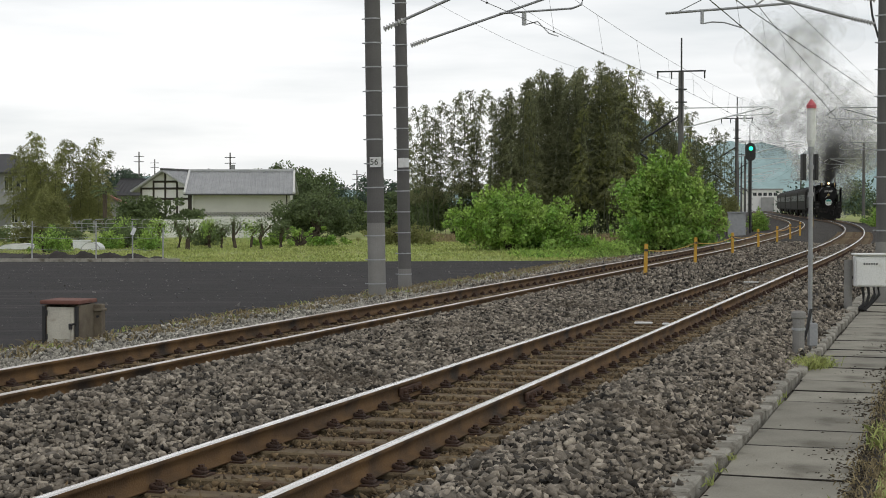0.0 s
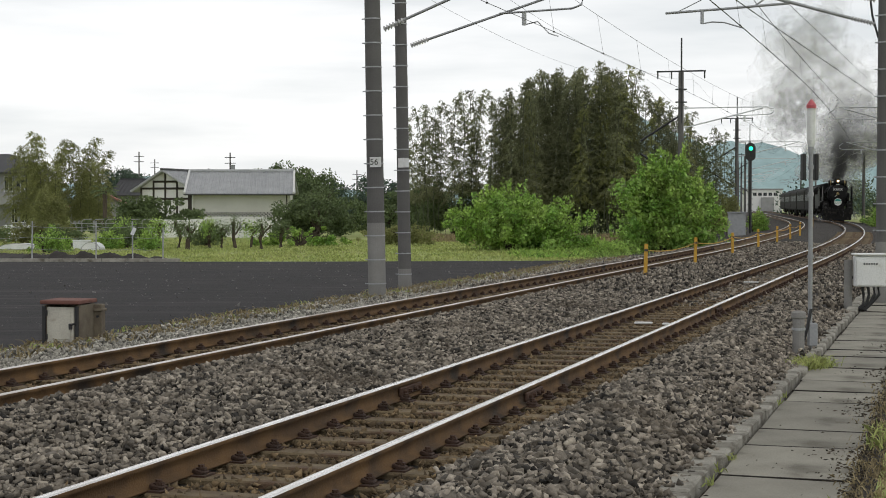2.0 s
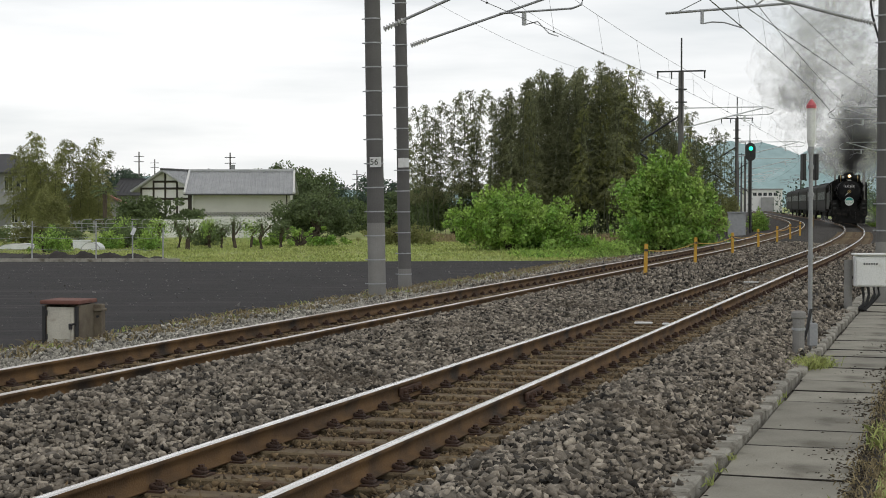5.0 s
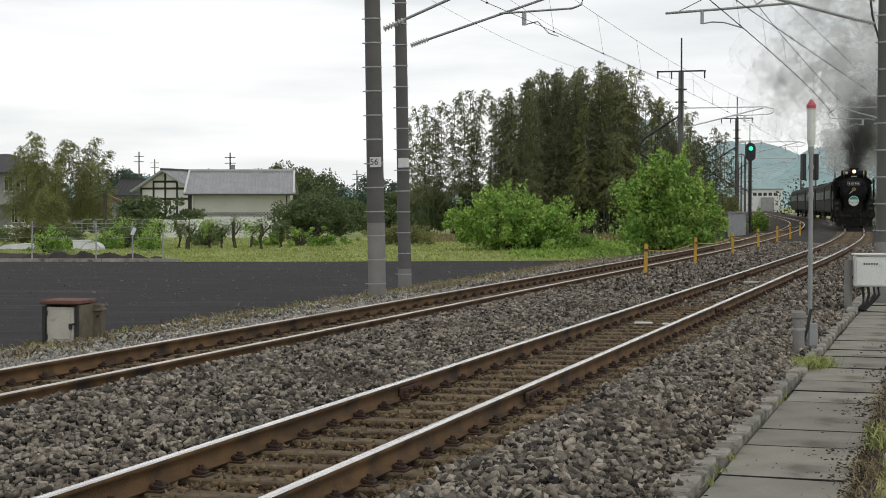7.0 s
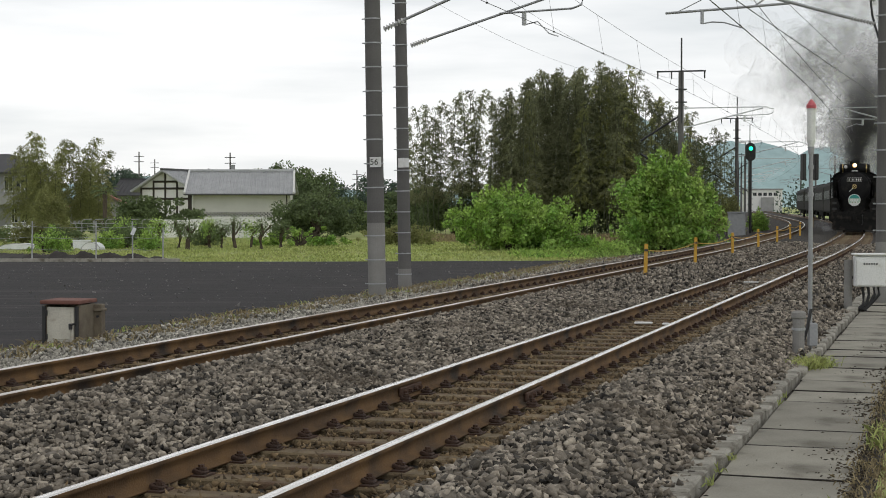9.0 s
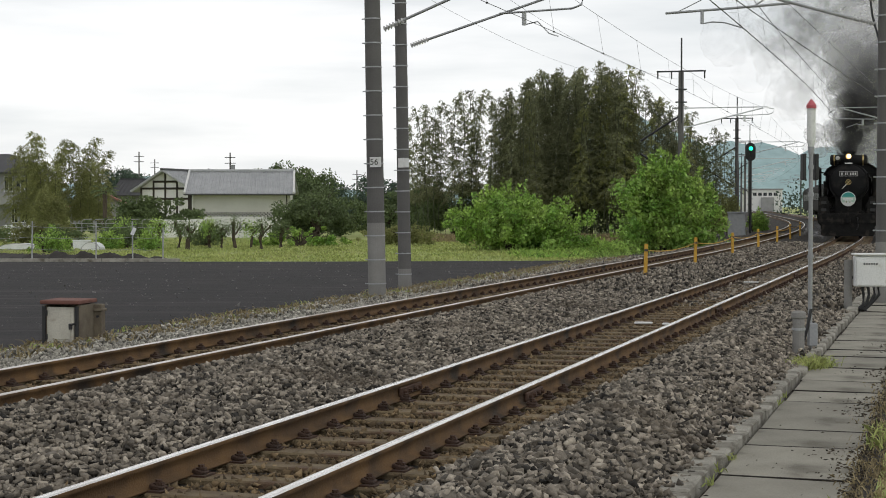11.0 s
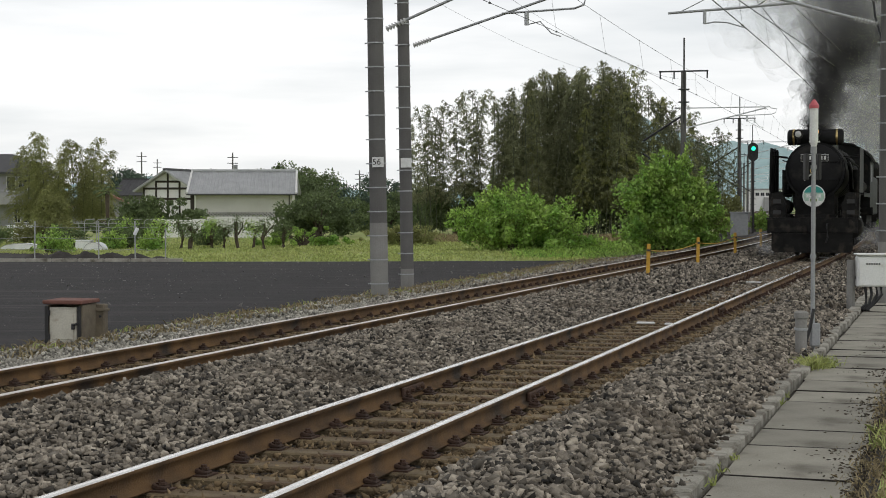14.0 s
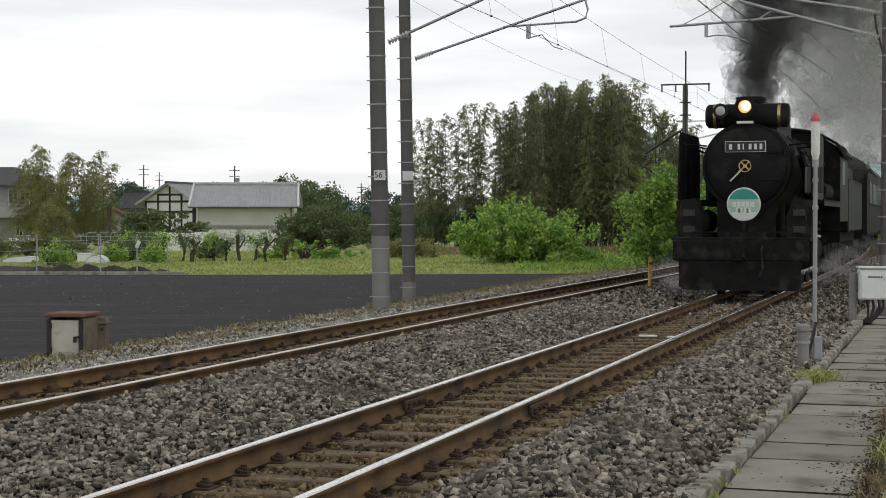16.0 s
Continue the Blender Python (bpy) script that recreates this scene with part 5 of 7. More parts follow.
def make_gable_house():
    H = thing("timber_house", Matrix.Translation((-24.2, 138, GROUND_Z)) @ pose(0, 0, 0, 0, 0, -14), "white plaster house with dark timber framing", "house")
    bm = bmesh.new()
    prism(bm, [(-2.3, 0), (2.3, 0), (2.3, 3.7), (0, 5.05), (-2.3, 3.7)], 6, Matrix.Translation((0, 3, 0)))
    part("wall", bm, M["plaster"], H)
    for x0, z0, x1, z1 in ((-2.3, 3.6, 2.3, 3.6), (-1.9, 2.7, 2.3, 2.7), (0, 0, 0, 5.0), (-1.1, 0, -1.1, 4.3), (1.1, 0, 1.1, 4.3), (2.25, 0, 2.25, 3.7), (-2.25, 0, -2.25, 3.7), (-1.1, 4.2, 1.1, 4.2)):
        bm = bmesh.new()
        rod(bm, (x0, -0.03, z0), (x1, -0.03, z1), 0.09, n=4)
        part("beam", bm, M["timber"], H)
    for sx in (-1, 1):
        a, b = (sx * 3.0, -0.7, 3.35), (sx * 3.0, 6.5, 3.35)
        c, d = (0, 6.5, 5.2), (0, -0.7, 5.2)
        tiled_roof(H, "roof", *((a, b, c, d) if sx > 0 else (b, a, d, c)), 1, 20, M["tile"])
    bm = bmesh.new()
    box(bm, (0, 2.9, 5.27), (0.3, 7.3, 0.2))
    part("ridge", bm, M["dark_tile"], H)


make_gable_house()


def make_two_storey():
    H = thing("house", Matrix.Translation((-46.3, 160, GROUND_Z)) @ Matrix.Diagonal((1, 1, 0.93, 1)), "grey two-storey house with a hipped roof and balcony", "house")
    bm = bmesh.new()
    box(bm, (0, 4, 3.0), (9, 8, 6.0))
    wall = part("wall", bm, M["grey_wall"], H)
    bm = bmesh.new()
    lo = [(-5.3, -0.9), (5.3, -0.9), (5.3, 8.9), (-5.3, 8.9)]
    a = [bm.verts.new((x, y, 5.9)) for x, y in lo]
    b = [bm.verts.new((x, y, 5.7)) for x, y in lo]
    r = [bm.verts.new((-1.5, 4, 8.0)), bm.verts.new((1.5, 4, 8.0))]
    for f in ((a[0], a[1], r[1], r[0]), (a[1], a[2], r[1]), (a[2], a[3], r[0], r[1]), (a[3], a[0], r[0]), (b[3], b[2], b[1], b[0])):
        bm.faces.new(f)
    for i in range(4):
        bm.faces.new((b[i], b[(i + 1) % 4], a[(i + 1) % 4], a[i]))
    part("roof", bm, M["dark_tile"], H)
    bm = bmesh.new()
    box(bm, (0.6, -0.9, 3.0), (9.2, 1.6, 1.3), bevel=0.03)
    bal = part("balcony", bm, M["grey_wall"], H)
    bm = bmesh.new()
    box(bm, (0.6, -1.66, 3.9), (9.2, 0.06, 0.06))
    part("handrail", bm, M["zinc"], bal)
    for x in (0.2, 2.4, 3.6):
        window_in(wall, (x, -0.02, 4.6), 0.8, 1.6, M["white"])
    for x in (3.0, 4.0):
        window_in(wall, (x, -0.02, 1.4), 0.6, 1.9, M["white"])
    bm = bmesh.new()
    box(bm, (4.9, 3, 1.2), (1.6, 4, 2.6))
    part("annex", bm, M["grey_wall"], H)
    bm = bmesh.new()
    box(bm, (4.9, 2.9, 2.7), (2.2, 5, 0.18))
    part("annex_roof", bm, M["dark_tile"], H)


make_two_storey()
S = thing("shed", Matrix.Translation((-32.5, 150, GROUND_Z)) @ pose(0, 0, 0, 0, 0, 10), "small grey shed with a pinkish roof", "shed")
bm = bmesh.new()
prism(bm, [(-2.8, 0), (2.8, 0), (2.8, 2.0), (0, 3.3), (-2.8, 1.9)], 4, Matrix.Translation((0, 2, 0)))
part("wall", bm, M["grey_wall"], S)
for sx in (-1, 1):
    a, b = (sx * 3.1, -0.3, 1.95), (sx * 3.1, 4.3, 1.95)
    c, d = (0, 4.3, 3.5), (0, -0.3, 3.5)
    tiled_roof(S, "roof", *((a, b, c, d) if sx > 0 else (b, a, d, c)), 1, 10, M["pink"])
S = thing("low_house", Matrix.Translation((-31, 172, GROUND_Z)), "low house with a dark grey tiled roof", "house")
bm = bmesh.new()
box(bm, (0, 3, 1.6), (9, 5, 3.2))
part("wall", bm, M["grey_wall"], S)
tiled_roof(S, "roof", (-5.2, -0.5, 3.2), (5.2, -0.5, 3.2), (4.6, 3, 5.0), (-4.6, 3, 5.0), 1, 24, M["dark_tile"])
bm = bmesh.new()
box(bm, (0, 3, 5.0), (9.4, 0.3, 0.2))
part("ridge", bm, M["dark_tile"], S)

# pale works building at the far end of the line
S = thing("works_building", Matrix.Translation((82, 405, GROUND_Z)) @ pose(0, 0, 0, 0, 0, -8), "pale concrete works building far down the line", "building")
bm = bmesh.new()
box(bm, (0, 6, 3.0), (9.5, 12, 6.0))
wall = part("wall", bm, M["plaster"], S)
bm = bmesh.new()
box(bm, (-1, 6, 6.2), (12, 12.5, 0.3))
part("roof", bm, M["grey_wall"], S)
for x in (-3.5, -2.2, -0.9, 0.4, 1.7, 3.0):
    window_in(wall, (x, -0.02, 4.9), 0.8, 0.7, M["grey_wall"])
bm = bmesh.new()
box(bm, (1.0, -0.6, 2.0), (3.2, 1.0, 4.2))
part("porch", bm, M["grey_wall"], S)


def make_car():
    C = thing("parked_car", Matrix.Translation((74.5, 322, GROUND_Z + 0.2)) @ pose(0, 0, 0, 0, 0, 70), "small white parked car beside the line", "car")
    bm = bmesh.new()
    prism(bm, [(-2.0, 0.3), (2.0, 0.3), (2.05, 0.75), (1.2, 0.9), (0.6, 1.42), (-1.3, 1.42), (-1.9, 0.9), (-2.05, 0.7)], 1.6)
    part("body", bm, M["white"], C)
    bm = bmesh.new()
    prism(bm, [(1.1, 0.92), (0.55, 1.36), (-1.2, 1.36), (-1.75, 0.92)], 1.62)
    part("windows", bm, M["glass"], C)
    for x in (-1.25, 1.25):
        for y in (-0.72, 0.72):
            bm = bmesh.new()
            rod(bm, (x, y - 0.09, 0.3), (x, y + 0.09, 0.3), 0.3, n=16)
            part("wheel", bm, M["rubber"], C)


make_car()

# distant poles behind the houses
for x, y, hh in ((-40.3, 210, 9.2), (-45.5, 250, 9.4), (-26.2, 195, 8.6), (-12.5, 230, 7.2)):
    U = thing("utility_pole", Matrix.Translation((x, y, GROUND_Z)), "distant grey utility pole with crossarms", "utility pole", "utility poles behind the houses")
    bm = bmesh.new()
    rod(bm, (0, 0, 0), (0, 0, hh), 0.14, 0.08, n=10)
    part("shaft", bm, M["pole"], U)
    for z in (hh - 0.6, hh - 1.3):
        bm = bmesh.new()
        box(bm, (0, 0, z), (1.3, 0.08, 0.08))
        part("crossarm", bm, M["dark_steel"], U)
    if hh < 9:
        bm = bmesh.new()
        rod(bm, (0.35, 0, hh - 2.4), (0.35, 0, hh - 1.5), 0.25, n=12)
        part("transformer", bm, M["grey_paint"], U)


# ---------------- hills ----------------
def make_hill(name, x0, x1, y, h0, seed, mat, label):
    rng = np.random.default_rng(seed)
    n = 90
    ph = rng.uniform(0, 6, 6)
    verts, faces = [], []
    for i in range(n):
        f = i / (n - 1)
        h = h0 * (0.55 + 0.25 * math.sin(f * 7 + ph[0]) + 0.13 * math.sin(f * 19 + ph[1]) + 0.05 * math.sin(f * 53 + ph[2]) + 0.03 * math.sin(f * 131 + ph[3]) + 0.02 * rng.uniform(-1, 1))
        x = x0 + (x1 - x0) * f
        verts += [(x, y, GROUND_Z - 1), (x, y + h * 1.2, h * 0.6), (x, y + h * 2.2, max(h, 1)), (x, y + h * 5, GROUND_Z - 1)]
    for i in range(n - 1):
        for j in range(3):
            faces.append((i * 4 + j, (i + 1) * 4 + j, (i + 1) * 4 + j + 1, i * 4 + j + 1))
    ob = soup(name, verts, faces, mat, smooth=True)
    return tagged(ob, label, "hill", kind="structure")


make_hill("backdrop_hill_1", 150, 1100, 1500, 118, 2, M["hill"], "wooded hill far away with haze painted into its blue-green")
make_hill("backdrop_hill_2", -900, 400, 1700, 36, 5, M["hill"], "low hill range far away with haze painted into its blue-green")


# ---------------- plants ----------------
def make_bush(name, x, y, w, d, h, n, leaf, seed, label, mat="leaf", lumps=60, category="bush", lump_r=None, limbs=14, shoots=True):
    rng = np.random.default_rng(seed)
    B = thing(name, Matrix.Translation((x, y, GROUND_Z)), label, category)
    bm = bmesh.new()
    for k in range(limbs):
        a, t = rng.uniform(0, 2 * math.pi), rng.uniform(0.15, 0.55)
        e = Vector((math.cos(a) * w / 2 * t, math.sin(a) * d / 2 * t, h * rng.uniform(0.35, 0.7)))
        m = e * 0.45 + Vector((0, 0, h * 0.12))
        rod(bm, (rng.uniform(-0.2, 0.2), rng.uniform(-0.2, 0.2), -0.05), m, 0.055, 0.035, n=5)
        rod(bm, m, e, 0.035, 0.012, n=5)
    part("trunk", bm, M["bark"], B)
    lr = lump_r or min(w, h) * 0.12
    # several overlapping mounds of unlike height make the uneven outline
    nm = max(5, int(w * 1.3))
    ma = rng.uniform(0, 2 * math.pi, nm)
    mr = rng.uniform(0.1, 0.72, nm)
    mc = np.stack([np.cos(ma) * mr * w / 2, np.sin(ma) * mr * d / 2], 1)
    mh = h * (1.0 - 0.42 * mr ** 1.5) * rng.uniform(0.8, 1.02, nm)
    mh[0], mc[0] = h, mc[0] * 0.3
    mw = w * rng.uniform(0.24, 0.36, nm)
    j = rng.integers(0, nm, lumps + lumps // 2)
    a, rr = rng.uniform(0, 2 * math.pi, len(j)), rng.uniform(0.2, 1, len(j)) ** 0.5
    c = np.stack([mc[j, 0] + np.cos(a) * rr * mw[j], mc[j, 1] + np.sin(a) * rr * mw[j] * d / w, mh[j] * np.sqrt(np.maximum(0.03, 1 - rr ** 2)) * rng.uniform(0.2, 1.0, len(j))], 1)
    k = rng.integers(0, len(c), n)
    p = rng.normal(size=(n, 3))
    p /= np.linalg.norm(p, axis=1)[:, None]
    size = rng.uniform(0.55, 1.5, (len(c), 1))[k] * lr
    p = c[k] + p * size * rng.uniform(0.15, 1, (n, 1)) ** 0.45 * np.array((1.15, 1.15, 0.8))
    # leafy shoots that arch up and out from the base
    ns = max(24, int(w * d * 5))
    j = rng.integers(0, nm, ns)
    a, rr = rng.uniform(0, 2 * math.pi, ns), rng.uniform(0, 1, ns) ** 0.5
    tip = np.stack([mc[j, 0] + np.cos(a) * rr * mw[j] * 1.15, mc[j, 1] + np.sin(a) * rr * mw[j] * d / w, mh[j] * (0.25 + 0.80 * np.sqrt(np.maximum(0, 1 - rr ** 2))) * rng.uniform(0.72, 1.12, ns)], 1)
    m = int(n * 0.75)
    k = rng.integers(0, ns, m)
    f = rng.uniform(0.4, 1, m)
    step = np.round(f * 14) / 14 * 0.6 + f * 0.4
    wide = (0.07 + 0.20 * (1 - f))[:, None]
    q = tip[k] * np.stack([0.35 + 0.65 * step ** 1.3, 0.35 + 0.65 * step ** 1.3, step ** 0.85], 1) + rng.normal(0, 1, (m, 3)) * wide
    if shoots:
        p = np.concatenate([p[: len(p) * 6 // 10], q])
    p = p[p[:, 2] > 0.02]
    soup("foliage", *flakes(rng, p, np.full(len(p), leaf), 0.9, 0.35), M[mat], B)
    return B


make_bush("bush", 3.2, 76, 7.2, 4.5, 3.3, 17000, 0.105, 11, "bright green leafy bush at the field edge")
make_bush("bush", 9.9, 71.3, 6.0, 3.8, 4.75, 24000, 0.115, 12, "large bright green broad-leaved bush beside the line", lumps=95)
make_bush("bush", 19.6, 108, 2.6, 2.5, 3.2, 4000, 0.09, 13, "olive green shrub beside a mast", "bamboo_yellow", 20)
make_bush("bush", 23.2, 118, 2.2, 2.2, 1.9, 2500, 0.09, 14, "light green weeds beside the brown track", "leaf", 16)
make_bush("bush", -8.6, 108, 6.6, 5, 3.4, 14000, 0.11, 15, "dark green broad-leaved trees behind the vineyard", "dark_leaf", 70, "tree", shoots=False)
make_bush("bush", -4.2, 112, 5.0, 5, 3.6, 10000, 0.11, 16, "dark green thicket behind the vineyard", "dark_leaf", 50, "thicket", shoots=False)
make_bush("bush", 0.8, 118, 7.5, 4, 5.2, 12000, 0.10, 17, "dark olive thicket below the bamboo", "dark_leaf", 36, "thicket", shoots=False)
make_bush("bush", -7.6, 84, 7.0, 2.2, 1.3, 7000, 0.075, 18, "light green leafy vines along the field", "leaf", 40, "vines", shoots=False)
make_bush("bush", -2.3, 86, 4.0, 2.0, 1.4, 4000, 0.07, 19, "purplish green leafy vines along the field", "bamboo_yellow", 30, "vines")
make_bush("clipped_tree", -20.4, 112, 6.2, 3.4, 3.5, 20000, 0.12, 20, "dense dark green clipped garden tree", "dark_leaf", 120, "tree", shoots=False)
make_bush("bush", -28.0, 112, 2.6, 3, 3.6, 9000, 0.09, 21, "olive green leafy garden tree", "bamboo_yellow", 40, "tree")
make_bush("round_tree", -30.4, 205, 5.6, 6, 9.0, 9000, 0.2, 22, "distant rounded dark green tree", "far_leaf", 40, "tree", shoots=False)
make_bush("round_tree", -19.4, 190, 10.5, 6, 10.4, 30000, 0.17, 23, "spreading dark green tree behind the storehouse", "dark_leaf", 60, "tree", shoots=False)
make_bush("round_tree", -43.0, 215, 9, 6, 9.4, 12000, 0.2, 24, "distant rounded blue-green tree", "far_leaf", 40, "tree", shoots=False)
make_bush("round_tree", -36.5, 235, 9, 6, 9.2, 12000, 0.2, 28, "distant dark green tree", "far_leaf", 40, "tree", shoots=False)
make_bush("round_tree", -9.5, 200, 16, 6, 7.8, 20000, 0.18, 25, "distant green trees behind a thicket", "far_leaf", 60, "tree", shoots=False)
make_bush("garden_hedge", -24.5, 118, 9, 3, 1.6, 7000, 0.1, 33, "dark green garden hedge behind the vegetable rows", "dark_leaf", 60, "hedge", shoots=False)
make_bush("garden_hedge", -22.5, 88, 6, 2, 1.4, 5000, 0.08, 34, "leafy olive green garden hedge", "bamboo_yellow", 50, "hedge")
make_bush("bush", 50, 178, 6, 5, 4.2, 6000, 0.13, 26, "dark green bush beside the far masts", "dark_leaf", 26)
make_bush("bush", 41, 146, 4.5, 4, 2.2, 5000, 0.1, 27, "green weeds beside the shiny track", "leaf", 26)
make_bush("round_tree", 78, 300, 9, 8, 8.5, 5000, 0.22, 29, "dark green tree far down the line", "dark_leaf", 30, "tree")


for x, y, w, h, n, mm, sd, lab in ((-36.2, 178, 9.0, 8.6, 20000, "far_leaf", 201, "dark green broad-leaved tree behind the shed"), (-12.4, 150, 9.0, 7.6, 15000, "dark_leaf", 202, "spreading dark green tree beyond the storehouse"),
                                  (-6.6, 156, 8.5, 6.6, 13000, "far_leaf", 203, "blue-green tree beyond the thicket"), (-2.4, 130, 7.5, 5.4, 13000, "dark_leaf", 204, "dense dark green shrubs behind the masts"), (-10.4, 134, 6.0, 5.2, 10000, "dark_leaf", 205, "dark green tree at the storehouse corner")):
    make_bush("broadleaf_tree", x, y, w, 4.5, h, n, 0.13, sd, lab, mm, 70, "tree", shoots=False)


def make_bamboo(seed, h, n, mat, label, lo=0.35, spread=0.9, group="bamboo grove"):
    rng = np.random.default_rng(seed)
    B = thing("bamboo", Matrix.Translation((0, 0, -300)), label, "bamboo", group)
    lean = rng.normal(0, 0.05, 2)

    bend = rng.uniform(0.5, 1.5) * rng.choice((-1, 1))

    def axis(f):
        return np.stack([lean[0] * h * f + bend * f ** 5, lean[1] * h * f, h * f - 0.5 * f ** 6], -1)
    bm = bmesh.new()
    pipe(bm, [tuple(axis(np.array(f))) for f in np.linspace(0, 0.97, 12)], 0.028, 5)
    part("culm", bm, M["culm"], B)
    nb = n // 26
    fb = rng.uniform(lo, 1.0, nb)
    ab = rng.uniform(0, 2 * math.pi, nb)
    ln = spread * (1.15 - 0.72 * ((fb - lo) / (1 - lo)) ** 1.2) * rng.uniform(0.5, 1.25, nb)
    k = rng.choice(nb, n, p=ln / ln.sum())
    g = rng.uniform(0.12, 1, n) ** 0.75
    p = axis(fb[k])
    p[:, 0] += np.cos(ab[k]) * ln[k] * g + rng.normal(0, 0.05, n)
    p[:, 1] += np.sin(ab[k]) * ln[k] * g + rng.normal(0, 0.05, n)
    p[:, 2] += ln[k] * g * (0.95 - 1.15 * g) + rng.normal(0, 0.045, n)
    soup("foliage", *flakes(rng, p, np.full(n, 0.048), 2.4, 0.45), mat, B)
    return B


def place_bamboo(kinds, spots):
    rng = np.random.default_rng(77)
    for i, (x, y, hs) in enumerate(spots):
        b = kinds[i % len(kinds)]
        m = Matrix.Translation((x, y, GROUND_Z)) @ pose(0, 0, 0, 0, 0, rng.uniform(0, 360))
        b2 = copy_thing(b, m)
        b2.scale = (hs, hs, hs)


rngb = np.random.default_rng(5)
dense = [make_bamboo(40 + i, 12.6, 4600, M["bamboo"], "tall dark olive bamboo in a dense grove", 0.14, 1.15) for i in range(5)]
airy = [make_bamboo(60 + i, 12.0, 2300, M["bamboo"], "tall thin bamboo with feathery drooping tips", 0.26, 1.05) for i in range(4)]
yell = [make_bamboo(70 + i, 9.0, 5600, M["bamboo_yellow"], "yellow-green bamboo with feathery crowns", 0.12, 1.45, "bamboo behind the house") for i in range(3)]
spots = []
for x in np.arange(4.3, 13.6, 0.62):
    for y in (112, 115, 118, 120):
        top = np.interp(x, (4.3, 5.5, 7.5, 10, 12, 13.8), (0.80, 0.90, 0.97, 1.0, 0.98, 0.92))
        spots.append((x + rngb.uniform(-0.4, 0.4), y + rngb.uniform(-1.2, 1.2), top * rngb.uniform(0.88, 1.03)))
golden = [make_bamboo(80 + i, 12.6, 3600, M["bamboo_yellow"], "tall yellowing bamboo in a dense grove", 0.2, 0.85) for i in range(2)]
place_bamboo(dense, spots)
place_bamboo(golden, [(6.1, 110.8, 0.84), (9.6, 110.5, 0.86), (11.2, 110.2, 0.93), (12.9, 110.6, 0.97), (13.2, 111.2, 0.9), (14.9, 112, 0.8), (17.3, 112, 0.72)])
spots = []
for x in (-2.4, -2.1, -1.9, -1.7, -1.45, -1.2, -0.9, -0.6, -0.4, -0.2, 0.2, 0.5, 0.9, 1.2, 1.5, 1.9, 2.1, 2.3, 2.6, 2.9, 3.2, 3.5, 3.8, 4.0):
    spots.append((x, rngb.uniform(112, 118), np.interp(x, (-1.8, -0.9, 0.6, 1.0, 2.2, 4), (0.74, 0.86, 0.66, 0.90, 0.93, 0.85)) * rngb.uniform(0.94, 1.02)))
for x in np.arange(13.2, 20.8, 0.2):
    spots.append((x, rngb.uniform(113, 122), np.interp(x, (13.2, 15, 17.5, 20.6), (1.02, 0.94, 0.86, 0.6)) * rngb.uniform(0.82, 1.04)))
for x in np.arange(5, 13, 0.8):
    spots.append((x, rngb.uniform(109, 111.5), rngb.uniform(0.8, 1.05) * np.interp(x, (5, 8, 13), (0.85, 0.98, 1.0))))
place_bamboo(airy, spots)
spots = [(x, rngb.uniform(136, 144), hs) for x, hs in ((-36.9, 0.86), (-36.2, 0.95), (-35.5, 0.78), (-34.9, 0.9), (-34.2, 0.72), (-33.7, 0.82), (-33.1, 0.93), (-32.6, 0.9), (-32.0, 0.96), (-31.5, 0.84), (-31.0, 0.7), (-30.5, 0.82), (-35.2, 0.7), (-33.4, 0.66), (-32.2, 0.7), (-30.9, 0.6), (-36.6, 0.7), (-35.9, 0.62), (-34.5, 0.98), (-33.9, 0.68), (-32.8, 0.6), (-31.8, 0.62), (-37.4, 0.8), (-34.7, 0.55), (-30.2, 0.68), (-29.9, 0.5))]
place_bamboo(yell, spots)
for b in dense + airy + yell + golden:
    for o in list(b.children_recursive) + [b]:
        bpy.data.objects.remove(o)


def woods(name, n, x0, x1, y0, y1, h, leaf, mat, seed, label):
    rng = np.random.default_rng(seed)
    x = rng.uniform(x0, x1, n)
    y = rng.uniform(y0, y1, n)
    top = h * (0.65 + 0.2 * np.sin(x * 0.9 + 1) + 0.15 * np.sin(x * 2.3) + 0.1 * np.sin(x * 5.1 + y))
    p = np.stack([x, y, GROUND_Z + top * rng.uniform(0, 1, n) ** 0.8], 1)
    return tagged(soup(name, *flakes(rng, p, np.full(n, leaf), 1.0, 0.3), M[mat]), label, "woods", kind="stuff")


# first leaf mass is added to stand for the shade inside the grove
woods("undergrowth", 26000, 3.5, 20.5, 120, 125, 8.5, 0.14, "dark_leaf", 41, "dark leaf mass added for the bamboo grove's shaded inside")
woods("far_woods", 26000, -130, 34, 255, 275, 5.0, 0.3, "far_leaf", 42, "distant dark green hedges and woods")
woods("far_woods", 9000, 60, 190, 270, 290, 7.0, 0.35, "far_leaf", 43, "distant green woods beside the railway line")


def make_palm():
    rng = np.random.default_rng(9)
    P = thing("palm", Matrix.Translation((-28.2, 132, GROUND_Z)), "small dark palm with a hairy trunk", "palm tree")
    bm = bmesh.new()
    rod(bm, (0, 0, 0), (0, 0, 3.3), 0.13, 0.2, n=9)
    part("trunk", bm, M["bark"], P)
    for k in range(16):
        a = k * 2.4
        dr = rng.uniform(-0.7, 0.7)
        bm = bmesh.new()
        c = Vector((math.cos(a) * 0.75, math.sin(a) * 0.75, 3.4 + dr * 0.6))
        rod(bm, (0, 0, 3.3), c, 0.02, n=4)
        for j in range(9):
            t = a + (j - 4) * 0.28
            rod(bm, c, c + Vector((math.cos(t) * 0.5, math.sin(t) * 0.5, dr * 0.3 - 0.15 + 0.1 * rng.uniform(-1, 1))), 0.04, 0.006, n=3)
        part("frond", bm, M["dark_leaf"], P)


make_palm()

